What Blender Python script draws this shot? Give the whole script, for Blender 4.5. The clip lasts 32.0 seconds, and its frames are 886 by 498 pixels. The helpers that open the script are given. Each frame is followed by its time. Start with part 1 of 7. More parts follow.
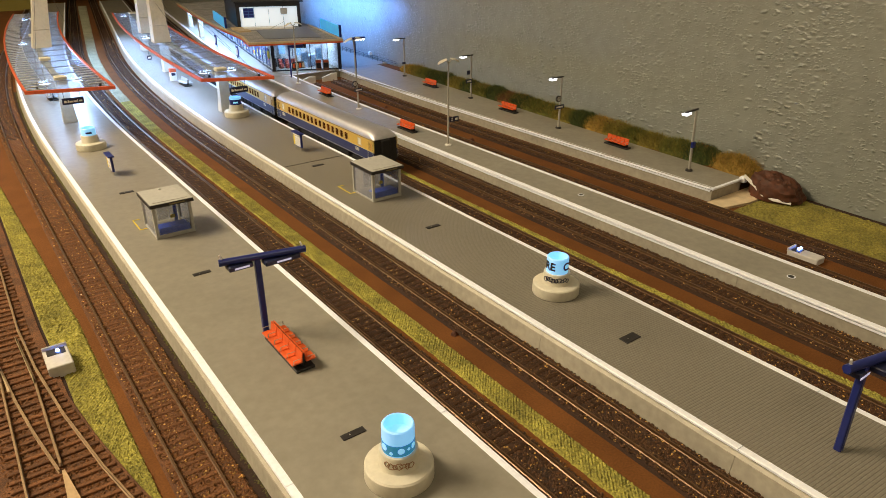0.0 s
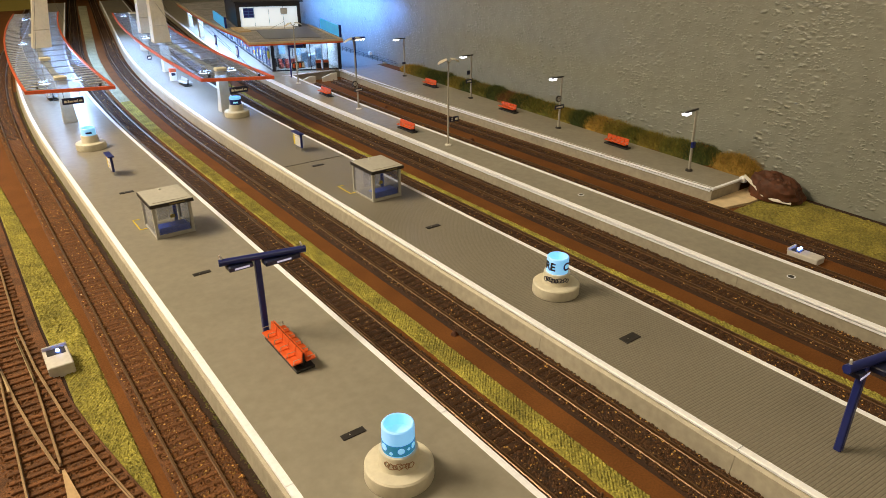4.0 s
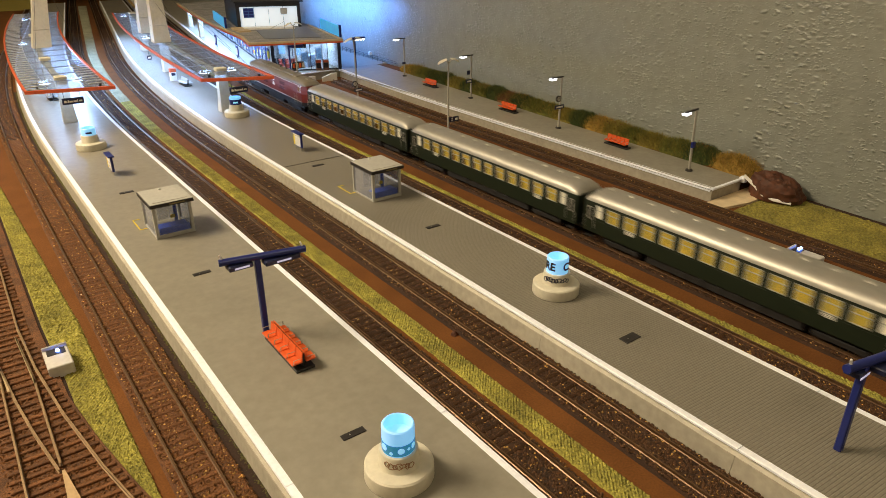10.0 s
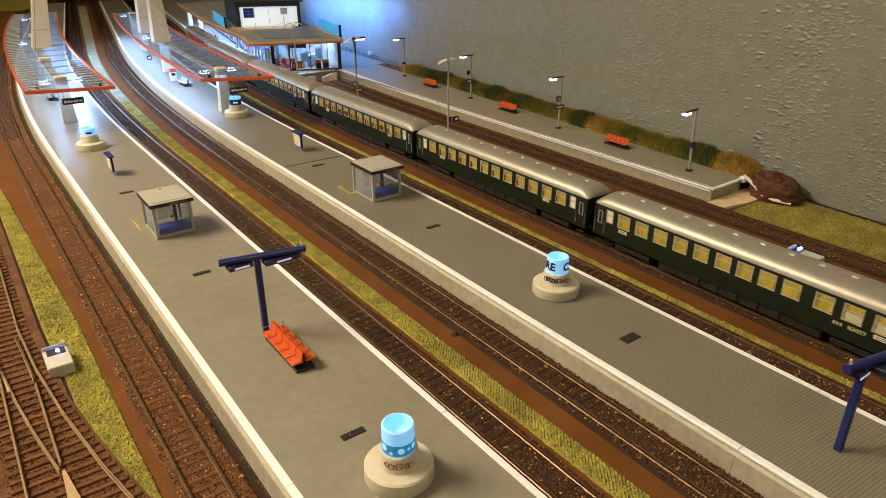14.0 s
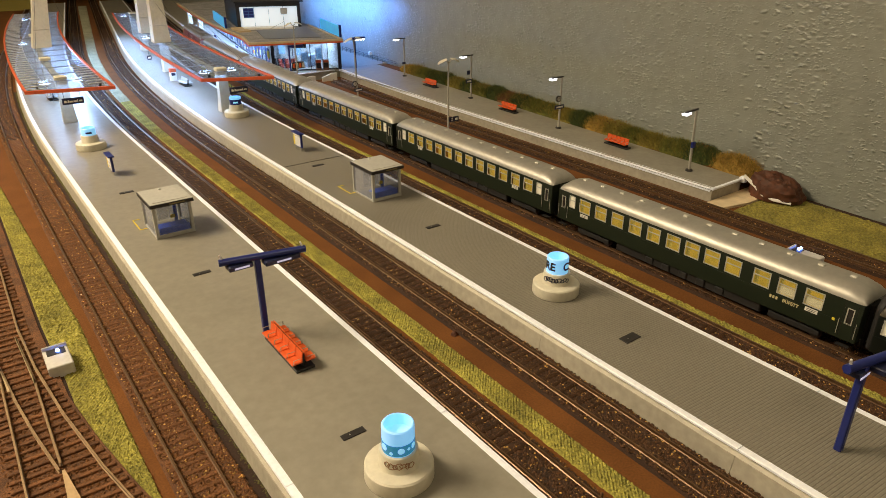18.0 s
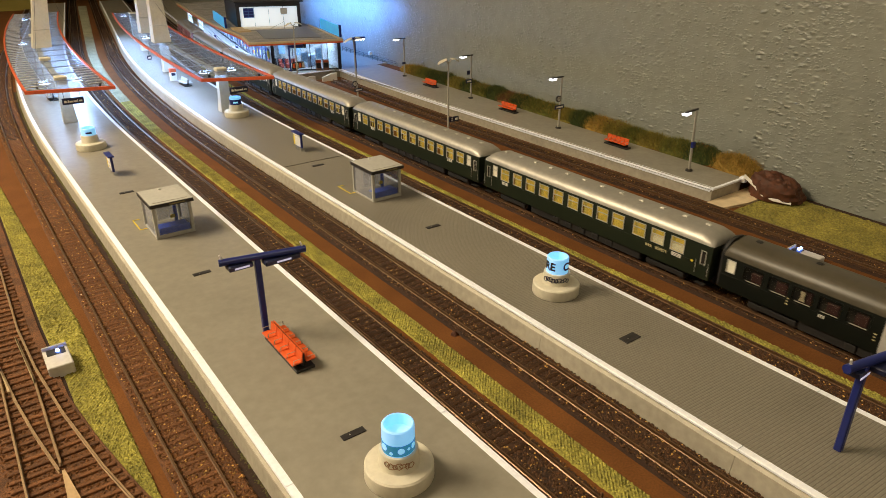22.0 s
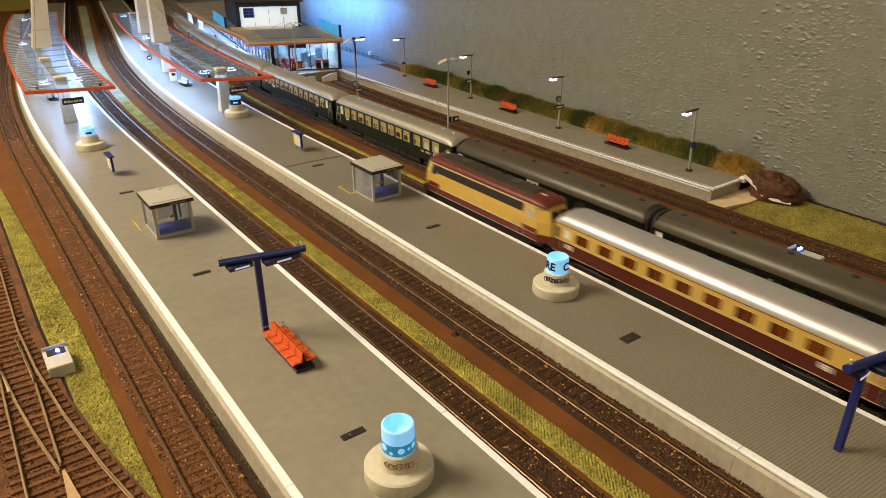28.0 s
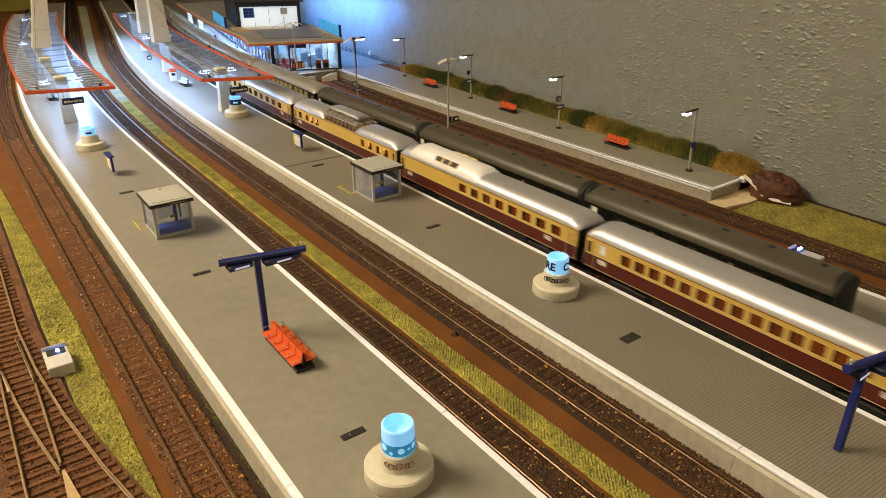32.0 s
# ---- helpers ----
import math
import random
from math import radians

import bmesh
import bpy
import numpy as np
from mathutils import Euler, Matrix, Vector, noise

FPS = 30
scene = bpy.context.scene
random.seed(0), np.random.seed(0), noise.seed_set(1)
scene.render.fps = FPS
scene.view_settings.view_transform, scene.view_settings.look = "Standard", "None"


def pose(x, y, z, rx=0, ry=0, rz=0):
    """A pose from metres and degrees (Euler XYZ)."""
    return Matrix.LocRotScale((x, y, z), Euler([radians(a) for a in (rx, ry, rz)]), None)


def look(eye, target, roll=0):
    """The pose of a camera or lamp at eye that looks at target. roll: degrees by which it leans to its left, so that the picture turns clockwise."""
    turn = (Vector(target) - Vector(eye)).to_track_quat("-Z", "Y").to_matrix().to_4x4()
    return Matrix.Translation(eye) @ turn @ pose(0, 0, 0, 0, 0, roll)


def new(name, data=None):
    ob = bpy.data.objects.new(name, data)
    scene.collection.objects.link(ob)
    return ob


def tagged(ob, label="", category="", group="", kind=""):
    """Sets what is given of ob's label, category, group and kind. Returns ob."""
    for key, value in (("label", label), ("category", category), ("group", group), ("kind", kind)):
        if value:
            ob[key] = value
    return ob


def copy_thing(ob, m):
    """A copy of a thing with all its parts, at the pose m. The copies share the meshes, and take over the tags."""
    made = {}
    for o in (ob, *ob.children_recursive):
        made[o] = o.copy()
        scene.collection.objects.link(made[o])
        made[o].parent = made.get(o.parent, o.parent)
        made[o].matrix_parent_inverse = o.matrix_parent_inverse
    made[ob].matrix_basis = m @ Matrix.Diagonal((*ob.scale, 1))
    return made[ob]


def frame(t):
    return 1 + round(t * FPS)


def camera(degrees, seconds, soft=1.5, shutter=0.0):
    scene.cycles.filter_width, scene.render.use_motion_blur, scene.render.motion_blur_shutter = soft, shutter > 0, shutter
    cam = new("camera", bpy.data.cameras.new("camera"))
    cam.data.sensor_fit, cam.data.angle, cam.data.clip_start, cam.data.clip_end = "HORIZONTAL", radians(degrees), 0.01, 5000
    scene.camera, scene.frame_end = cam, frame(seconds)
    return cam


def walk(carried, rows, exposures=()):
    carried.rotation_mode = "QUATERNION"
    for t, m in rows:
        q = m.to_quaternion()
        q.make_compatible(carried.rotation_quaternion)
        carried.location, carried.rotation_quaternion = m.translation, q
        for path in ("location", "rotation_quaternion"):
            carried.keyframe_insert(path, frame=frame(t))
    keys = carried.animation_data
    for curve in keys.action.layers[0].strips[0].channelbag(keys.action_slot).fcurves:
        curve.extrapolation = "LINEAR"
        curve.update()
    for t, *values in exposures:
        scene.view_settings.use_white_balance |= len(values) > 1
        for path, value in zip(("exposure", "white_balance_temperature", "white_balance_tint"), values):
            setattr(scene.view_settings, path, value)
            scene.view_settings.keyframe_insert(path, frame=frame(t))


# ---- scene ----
# A model railway station at 1:87, seen by a camera that stands still. z = 0 is the top of the rails,
# +Y runs along the straight tracks, +X from the near platform to the wall of the room.
EYE = Vector((0.0, 0.0, 0.25))
VIEW = Vector((0.5363, 0.7284, -0.4264))
cam = camera(66.75, 32.0, soft=0.6, shutter=0.8)
walk(cam, [(0.0, look(EYE, EYE + VIEW)), (32.0, look(EYE, EYE + VIEW))])

# ---- light ----
scene.view_settings.exposure = 0.0
world = bpy.data.worlds.new("room_world")
scene.world = world
world.use_nodes = True
world.node_tree.nodes["Background"].inputs[0].default_value = (1.0, 0.86, 0.62, 1)
world.node_tree.nodes["Background"].inputs[1].default_value = 0.004


def lamp(name, kind, m, power, colour, size=0.1, size_y=None):
    data = bpy.data.lights.new(name, kind)
    data.energy, data.color = power, colour
    if kind == "AREA":
        data.size = size
        if size_y:
            data.shape, data.size_y = "RECTANGLE", size_y
    elif kind == "POINT":
        data.shadow_soft_size = size
    ob = new(name, data)
    ob.matrix_world = m
    return ob


CEIL = 1.45
lamp("room_lamp_light", "AREA", look((-0.70, 0.95, CEIL - 0.40), (-0.85, 0.52, 0)), 43.0, (1.0, 0.825, 0.565), 0.62)
lamp("second_room_lamp_light", "AREA", look((0.05, -0.75, CEIL - 0.12), (0.35, 0.5, 0)), 4.2, (1.0, 0.86, 0.62), 0.42)
# unseen fill added to brighten the backdrop and the far rails
lamp("far_fill_light", "AREA", look((-0.35, 2.25, CEIL - 0.12), (-0.15, 2.85, 0.2)), 5.0, (1.0, 0.86, 0.62), 0.36)

# ---- materials ----


def mat(name, colour, rough=0.6, metal=0.0, vary=0.15, grain=300.0, stain=12.0, bump=0.0, bump_scale=600.0,
        emit=0.0, emit_colour=None, spread=0.0, spec=0.5, island=None):
    """A surface with two scales of variation, fine relief and, where given, its own glow."""
    m = bpy.data.materials.new(name)
    m.use_nodes = True
    nt = m.node_tree
    b = nt.nodes["Principled BSDF"]
    b.inputs["Roughness"].default_value, b.inputs["Metallic"].default_value = rough, metal
    b.inputs["Specular IOR Level"].default_value = spec
    tc = nt.nodes.new("ShaderNodeTexCoord")

    def noise_at(scale, detail=3.0):
        n = nt.nodes.new("ShaderNodeTexNoise")
        n.inputs["Scale"].default_value, n.inputs["Detail"].default_value = scale, detail
        nt.links.new(tc.outputs["Object"], n.inputs["Vector"])
        return n.outputs["Fac"]

    def mul(a, fac, lo, hi):
        r = nt.nodes.new("ShaderNodeMapRange")
        r.inputs["From Min"].default_value, r.inputs["From Max"].default_value = 0.3, 0.7
        r.inputs["To Min"].default_value, r.inputs["To Max"].default_value = lo, hi
        nt.links.new(fac, r.inputs["Value"])
        v = nt.nodes.new("ShaderNodeVectorMath")
        v.operation = "SCALE"
        nt.links.new(a, v.inputs[0])
        nt.links.new(r.outputs["Result"], v.inputs["Scale"])
        return v.outputs[0]

    rgb = nt.nodes.new("ShaderNodeRGB")
    rgb.outputs[0].default_value = (*colour, 1)
    col = rgb.outputs[0]
    if vary:
        col = mul(col, noise_at(grain), 1 - vary, 1 + vary)
        col = mul(col, noise_at(stain, 4.0), 1 - vary * 0.8, 1 + vary * 0.6)
    if spread:
        oi = nt.nodes.new("ShaderNodeObjectInfo")
        r = nt.nodes.new("ShaderNodeMapRange")
        r.inputs["To Min"].default_value, r.inputs["To Max"].default_value = 1 - spread, 1 + spread
        nt.links.new(oi.outputs["Random"], r.inputs["Value"])
        v = nt.nodes.new("ShaderNodeVectorMath")
        v.operation = "SCALE"
        nt.links.new(col, v.inputs[0])
        nt.links.new(r.outputs["Result"], v.inputs["Scale"])
        col = v.outputs[0]
    if island:
        ge = nt.nodes.new("ShaderNodeNewGeometry")
        r = nt.nodes.new("ShaderNodeMapRange")
        r.inputs["To Min"].default_value, r.inputs["To Max"].default_value = island
        nt.links.new(ge.outputs["Random Per Island"], r.inputs["Value"])
        v = nt.nodes.new("ShaderNodeVectorMath")
        v.operation = "SCALE"
        nt.links.new(col, v.inputs[0])
        nt.links.new(r.outputs["Result"], v.inputs["Scale"])
        col = v.outputs[0]
    nt.links.new(col, b.inputs["Base Color"])
    if bump:
        bp = nt.nodes.new("ShaderNodeBump")
        bp.inputs["Strength"].default_value, bp.inputs["Distance"].default_value = min(bump, 1.0), 0.0006 * bump
        nt.links.new(noise_at(bump_scale, 4.0), bp.inputs["Height"])
        nt.links.new(bp.outputs["Normal"], b.inputs["Normal"])
    if emit:
        b.inputs["Emission Color"].default_value = (*(emit_colour or colour), 1)
        b.inputs["Emission Strength"].default_value = emit
    return m


def glass(name, tint=(0.9, 0.95, 1.0), clear=0.85, rough=0.05, milk=0.1, glow=0.0):
    """Thin clear plastic: see-through with a sharp reflection."""
    m = bpy.data.materials.new(name)
    m.use_nodes = True
    nt = m.node_tree
    nt.nodes.clear()
    out = nt.nodes.new("ShaderNodeOutputMaterial")
    tr, gl, mx = nt.nodes.new("ShaderNodeBsdfTransparent"), nt.nodes.new("ShaderNodeBsdfPrincipled"), nt.nodes.new("ShaderNodeMixShader")
    tr.inputs["Color"].default_value = (*tint, 1)
    gl.inputs["Base Color"].default_value = (*[c * milk for c in tint], 1)
    gl.inputs["Roughness"].default_value = rough
    mx.inputs["Fac"].default_value = 1 - clear
    nt.links.new(tr.outputs[0], mx.inputs[1])
    nt.links.new(gl.outputs[0], mx.inputs[2])
    if glow:
        ts, mg = nt.nodes.new("ShaderNodeBsdfTranslucent"), nt.nodes.new("ShaderNodeMixShader")
        ts.inputs["Color"].default_value = (0.72, 0.84, 1.0, 1)
        mg.inputs["Fac"].default_value = glow
        nt.links.new(mx.outputs[0], mg.inputs[1])
        nt.links.new(ts.outputs[0], mg.inputs[2])
        mx = mg
    nt.links.new(mx.outputs[0], out.inputs["Surface"])
    return m


M = dict(
    earth=mat("brown_ground_cover", (0.142, 0.055, 0.015), 0.9, spec=0.15, vary=0.2, grain=900, stain=30, bump=0.3, bump_scale=1500),
    ballast=mat("brown_ballast", (0.036, 0.0145, 0.005), 0.9, vary=0.5, grain=1200, stain=80, bump=1.0, bump_scale=1400),
    stone=mat("ballast_stone", (0.066, 0.028, 0.009), 0.60, vary=0.35, grain=700, stain=250, spec=0.35, island=(0.6, 1.45)),
    # redder and paler track colours for the near track and the turnout
    russetstone=mat("russet_ballast_stone", (0.150, 0.064, 0.021), 0.70, vary=0.3, grain=700, stain=250, spec=0.25, island=(0.7, 1.3)),
    redballast=mat("reddish_ballast", (0.118, 0.046, 0.014), 0.9, vary=0.5, grain=1200, stain=80, bump=1.0, bump_scale=1400),
    redsleeper=mat("reddish_brown_sleeper", (0.130, 0.052, 0.017), 0.7, vary=0.4, grain=900, stain=90, spread=0.2, bump=0.5, bump_scale=1500, spec=0.25),
    sleeper=mat("dark_brown_sleeper", (0.036, 0.015, 0.005), 0.7, vary=0.4, grain=900, stain=90, spread=0.2, bump=0.5, bump_scale=1500, spec=0.25),
    rail=mat("weathered_rail", (0.150, 0.085, 0.043), 0.36, 0.5, vary=0.25, grain=300, stain=40),
    bank=mat("olive_grass_mat", (0.235, 0.200, 0.036), 0.95, vary=0.4, grain=600, stain=45, bump=1.0, bump_scale=900),
    grass=mat("flocked_grass", (0.27, 0.240, 0.042), 0.95, vary=0.48, grain=800, stain=60, bump=1.0, bump_scale=900),
    edge=mat("white_platform_edge", (0.88, 0.91, 0.98), 0.5, vary=0.06, grain=400, stain=25),
    pwall=mat("beige_platform_wall", (0.36, 0.325, 0.255), 0.7, vary=0.12, grain=200, stain=20, bump=0.08),
    paleledge=mat("pale_platform_ledge", (0.50, 0.46, 0.375), 0.6, vary=0.10, grain=200, stain=20),
    # near-black ground colour that stands in for shade in narrow gaps
    soil=mat("shade_dark_soil", (0.030, 0.012, 0.005), 0.95, vary=0.4, grain=900, stain=60, bump=0.8, bump_scale=1400),
    moss=mat("mossy_green_flock", (0.10, 0.095, 0.022), 0.95, vary=0.4, grain=900, stain=60),
    palerail=mat("pale_tan_rail", (0.29, 0.190, 0.100), 0.40, 0.3, vary=0.2, grain=300, stain=40),
    # paler ground colour with the spill of the canopy lights painted in
    spillturf=mat("turf_with_light_spill", (0.29, 0.29, 0.19), 0.9, vary=0.3, grain=500, stain=25, bump=0.6, bump_scale=1200),
    groove=mat("dark_joint", (0.07, 0.06, 0.048), 0.85, vary=0.1),
    cream=mat("cream_plastic", (0.63, 0.59, 0.47), 0.5, vary=0.06, grain=300, stain=60, bump=0.08),
    iron=mat("dark_cover_plate", (0.022, 0.019, 0.018), 0.5, vary=0.2),
    blue=mat("dark_blue_paint", (0.012, 0.022, 0.16), 0.35, vary=0.08),
    signblue=mat("navy_sign", (0.01, 0.014, 0.05), 0.4, vary=0.05),
    orange=mat("orange_plastic", (0.66, 0.10, 0.016), 0.45, vary=0.1),
    edgeorange=mat("orange_roof_edge", (0.60, 0.10, 0.03), 0.5, vary=0.1, grain=200),
    # ochre stones whose bright colour also stands in for glints
    glintstone=mat("glinting_ochre_stone", (0.40, 0.23, 0.05), 0.36, vary=0.3, grain=900, stain=200, island=(0.5, 1.7)),
    black=mat("black_plastic", (0.015, 0.014, 0.013), 0.5, vary=0.1),
    grey=mat("light_grey_plastic", (0.42, 0.41, 0.37), 0.55, vary=0.06),
    post=mat("grey_lamp_post", (0.36, 0.34, 0.29), 0.45, vary=0.08),
    white=mat("white_plastic", (0.80, 0.78, 0.73), 0.5, vary=0.04),
    yellow=mat("yellow_marking", (0.75, 0.58, 0.04), 0.6, vary=0.08),
    clear=glass("clear_plastic", (0.93, 0.95, 0.98), 0.86, 0.08, 0.3),
    roofglass=glass("canopy_glazing", (0.88, 0.92, 1.0), 0.82, 0.05, 0.5, 0.16),
    led=mat("cold_white_led", (0.9, 0.95, 1.0), 0.4, vary=0, emit=9.0, emit_colour=(0.62, 0.78, 1.0)),
    blueled=mat("blue_led", (0.3, 0.4, 1.0), 0.4, vary=0, emit=25.0, emit_colour=(0.12, 0.25, 1.0)),
    lampglow=mat("pale_blue_glow", (0.4, 0.64, 1.0), 0.4, vary=0, emit=0.62, emit_colour=(0.15, 0.56, 1.0)),
    room=mat("room_floor", (0.22, 0.16, 0.10), 0.6, vary=0.2, grain=30, stain=3),
    ceilpaint=mat("ceiling_paint", (0.75, 0.70, 0.60), 0.9, vary=0.04, grain=40, stain=2),
    roomlamp=mat("warm_lamp_glass", (1.0, 0.9, 0.7), 0.4, vary=0, emit=6.0, emit_colour=(1.0, 0.8, 0.5)),
    backdrop=mat("olive_backdrop", (0.34, 0.28, 0.06), 0.9, vary=0.12, grain=10, stain=4),
    wood=mat("bare_plywood", (0.72, 0.57, 0.36), 0.7, vary=0.12, grain=120, stain=20),
    bark=mat("crumpled_brown_cloth", (0.085, 0.026, 0.009), 0.7, vary=0.35, grain=200, stain=40, bump=0.6, bump_scale=300),
)


def platform_surface():
    """Grey platform paint with a fine pressed pattern of paving."""
    m = mat("grey_pressed_paving", (0.210, 0.190, 0.150), 0.40, vary=0.09, grain=500, stain=11)
    nt = m.node_tree
    b = nt.nodes["Principled BSDF"]
    tc = nt.nodes.new("ShaderNodeTexCoord")
    br = nt.nodes.new("ShaderNodeTexBrick")
    br.inputs["Scale"].default_value = 1.0
    br.offset = 0.0
    for key, v in (("Brick Width", 0.9), ("Row Height", 0.0019), ("Mortar Size", 0.00048), ("Mortar Smooth", 1.0)):
        br.inputs[key].default_value = v
    br.inputs["Color1"].default_value = br.inputs["Color2"].default_value = (1, 1, 1, 1)
    br.inputs["Mortar"].default_value = (0, 0, 0, 1)
    bp = nt.nodes.new("ShaderNodeBump")
    bp.inputs["Strength"].default_value, bp.inputs["Distance"].default_value = 1.0, 0.0002
    mp = nt.nodes.new("ShaderNodeMapping")
    mp.inputs["Rotation"].default_value = (0, 0, radians(4))
    nt.links.new(tc.outputs["Object"], mp.inputs["Vector"])
    nt.links.new(mp.outputs[0], br.inputs["Vector"])
    nt.links.new(br.outputs["Color"], bp.inputs["Height"])
    nt.links.new(bp.outputs["Normal"], b.inputs["Normal"])
    src = b.inputs["Base Color"].links[0].from_socket
    tone = nt.nodes.new("ShaderNodeMapRange")
    tone.inputs["To Min"].default_value, tone.inputs["To Max"].default_value = 0.84, 1.03
    sc = nt.nodes.new("ShaderNodeVectorMath")
    sc.operation = "SCALE"
    nt.links.new(br.outputs["Color"], tone.inputs["Value"])
    nt.links.new(src, sc.inputs[0])
    nt.links.new(tone.outputs["Result"], sc.inputs["Scale"])
    nt.links.new(sc.outputs[0], b.inputs["Base Color"])
    return m


def stucco():
    """Painted rough plaster: scattered raised lumps on a finely grained coat."""
    m = mat("grey_rough_plaster", (0.240, 0.252, 0.222), 0.33, vary=0.08, grain=60, stain=3)
    nt = m.node_tree
    b = nt.nodes["Principled BSDF"]
    tc = nt.nodes.new("ShaderNodeTexCoord")
    mp = nt.nodes.new("ShaderNodeMapping")
    mp.inputs["Scale"].default_value = (1.0, 0.70, 1.30)
    nt.links.new(tc.outputs["Object"], mp.inputs["Vector"])
    last = None

    def raise_by(height, dist):
        nonlocal last
        bp = nt.nodes.new("ShaderNodeBump")
        bp.inputs["Strength"].default_value, bp.inputs["Distance"].default_value = 1.0, dist
        nt.links.new(height, bp.inputs["Height"])
        if last:
            nt.links.new(last.outputs["Normal"], bp.inputs["Normal"])
        last = bp

    for scale, dist in ((28, 0.0010), (160, 0.00035), (700, 0.00010)):
        n = nt.nodes.new("ShaderNodeTexNoise")
        n.inputs["Scale"].default_value, n.inputs["Detail"].default_value = scale, 3
        nt.links.new(mp.outputs[0], n.inputs["Vector"])
        raise_by(n.outputs["Fac"], dist)
    warp = nt.nodes.new("ShaderNodeTexNoise")
    warp.inputs["Scale"].default_value = 220
    nt.links.new(mp.outputs[0], warp.inputs["Vector"])
    shift = nt.nodes.new("ShaderNodeVectorMath")
    shift.operation = "MULTIPLY_ADD"
    shift.inputs[1].default_value = (0.0030, 0.0030, 0.0030)
    nt.links.new(warp.outputs["Color"], shift.inputs[0])
    nt.links.new(mp.outputs[0], shift.inputs[2])
    for scale, dist, keep in ((140, 0.0014, 0.35), (235, 0.0011, 0.25), (430, 0.0005, 0.3)):
        v = nt.nodes.new("ShaderNodeTexVoronoi")
        v.inputs["Scale"].default_value = scale
        nt.links.new(shift.outputs[0], v.inputs["Vector"])
        r = nt.nodes.new("ShaderNodeMapRange")
        r.interpolation_type = "SMOOTHSTEP"
        r.inputs["From Min"].default_value, r.inputs["From Max"].default_value = 0.50, 0.0
        nt.links.new(v.outputs["Distance"], r.inputs["Value"])
        sep = nt.nodes.new("ShaderNodeSeparateColor")
        nt.links.new(v.outputs["Color"], sep.inputs["Color"])
        k = nt.nodes.new("ShaderNodeMapRange")
        k.inputs["From Min"].default_value, k.inputs["From Max"].default_value = keep, 1.0
        nt.links.new(sep.outputs[0], k.inputs["Value"])
        mulm = nt.nodes.new("ShaderNodeMath")
        mulm.operation = "MULTIPLY"
        nt.links.new(r.outputs["Result"], mulm.inputs[0])
        nt.links.new(k.outputs["Result"], mulm.inputs[1])
        raise_by(mulm.outputs[0], dist)
    nt.links.new(last.outputs["Normal"], b.inputs["Normal"])
    return m


M["paving"], M["stucco"] = platform_surface(), stucco()
M["warmsmooth"] = mat("warm_grey_platform_paint", (0.260, 0.239, 0.193), 0.34, vary=0.08, grain=160, stain=14, bump=0.10, bump_scale=900)
M["smooth"] = mat("grey_platform_paint", (0.275, 0.255, 0.205), 0.36, vary=0.10, grain=160, stain=14, bump=0.12, bump_scale=900)

# ---- mesh helpers ----


class Shape:
    """Gathers vertices and faces of one part."""

    def __init__(self):
        self.v, self.f = [], []

    def add(self, verts, faces):
        n = len(self.v)
        self.v += [tuple(p) for p in verts]
        self.f += [tuple(i + n for i in f) for f in faces]
        return self

    def box(self, x0, x1, y0, y1, z0, z1, c=0.0):
        """A box, its upright and top edges chamfered by c."""
        if c <= 0:
            p = [(x, y, z) for z in (z0, z1) for x, y in ((x0, y0), (x1, y0), (x1, y1), (x0, y1))]
            return self.add(p, [(3, 2, 1, 0), (4, 5, 6, 7)] + [(i, (i + 1) % 4, 4 + (i + 1) % 4, 4 + i) for i in range(4)])

        def ring(i, z):
            a, b, e, g = x0 + i, x1 - i, y0 + i, y1 - i
            return [(a + c, e, z), (b - c, e, z), (b, e + c, z), (b, g - c, z), (b - c, g, z), (a + c, g, z), (a, g - c, z), (a, e + c, z)]
        return self.loft([ring(0, z0), ring(0, z1 - c), ring(c, z1)])

    def loft(self, rings, closed=True, caps=True):
        n, k = len(rings[0]), len(rings)
        faces = []
        for j in range(k - 1):
            for i in range(n if closed else n - 1):
                i2 = (i + 1) % n
                faces.append((j * n + i, j * n + i2, (j + 1) * n + i2, (j + 1) * n + i))
        if caps and closed:
            faces += [tuple(reversed(range(n))), tuple(range((k - 1) * n, k * n))]
        return self.add([p for r in rings for p in r], faces)

    def turned(self, x, y, profile, n=24):
        """A body of revolution round an upright axis: profile of (radius, z)."""
        return self.loft([[(x + r * math.cos(2 * math.pi * i / n), y + r * math.sin(2 * math.pi * i / n), z) for i in range(n)] for r, z in profile])

    def rod(self, a, b, r, n=8, r2=None):
        a, b = Vector(a), Vector(b)
        d = (b - a).normalized()
        u = d.orthogonal().normalized()
        w = d.cross(u)
        r2 = r if r2 is None else r2
        return self.loft([[p + q * (math.cos(2 * math.pi * i / n) * u + math.sin(2 * math.pi * i / n) * w) for i in range(n)] for p, q in ((a, r), (b, r2))])

    def sweep(self, X, profile, ys, closed=True):
        """A profile of (dx, z) carried along the track line at X."""
        return self.loft([[(X + bend(X, y) + dx, y, z) for dx, z in profile] for y in ys], closed)

    def mesh(self, name, material, smooth=False):
        me = bpy.data.meshes.new(name)
        me.from_pydata(self.v, [], self.f)
        me.materials.append(material)
        if smooth:
            me.polygons.foreach_set("use_smooth", [True] * len(me.polygons))
        bm = bmesh.new()
        bm.from_mesh(me)
        bmesh.ops.recalc_face_normals(bm, faces=bm.faces)
        bm.to_mesh(me)
        bm.free()
        if smooth:
            me.set_sharp_from_angle(angle=radians(35))
        return me


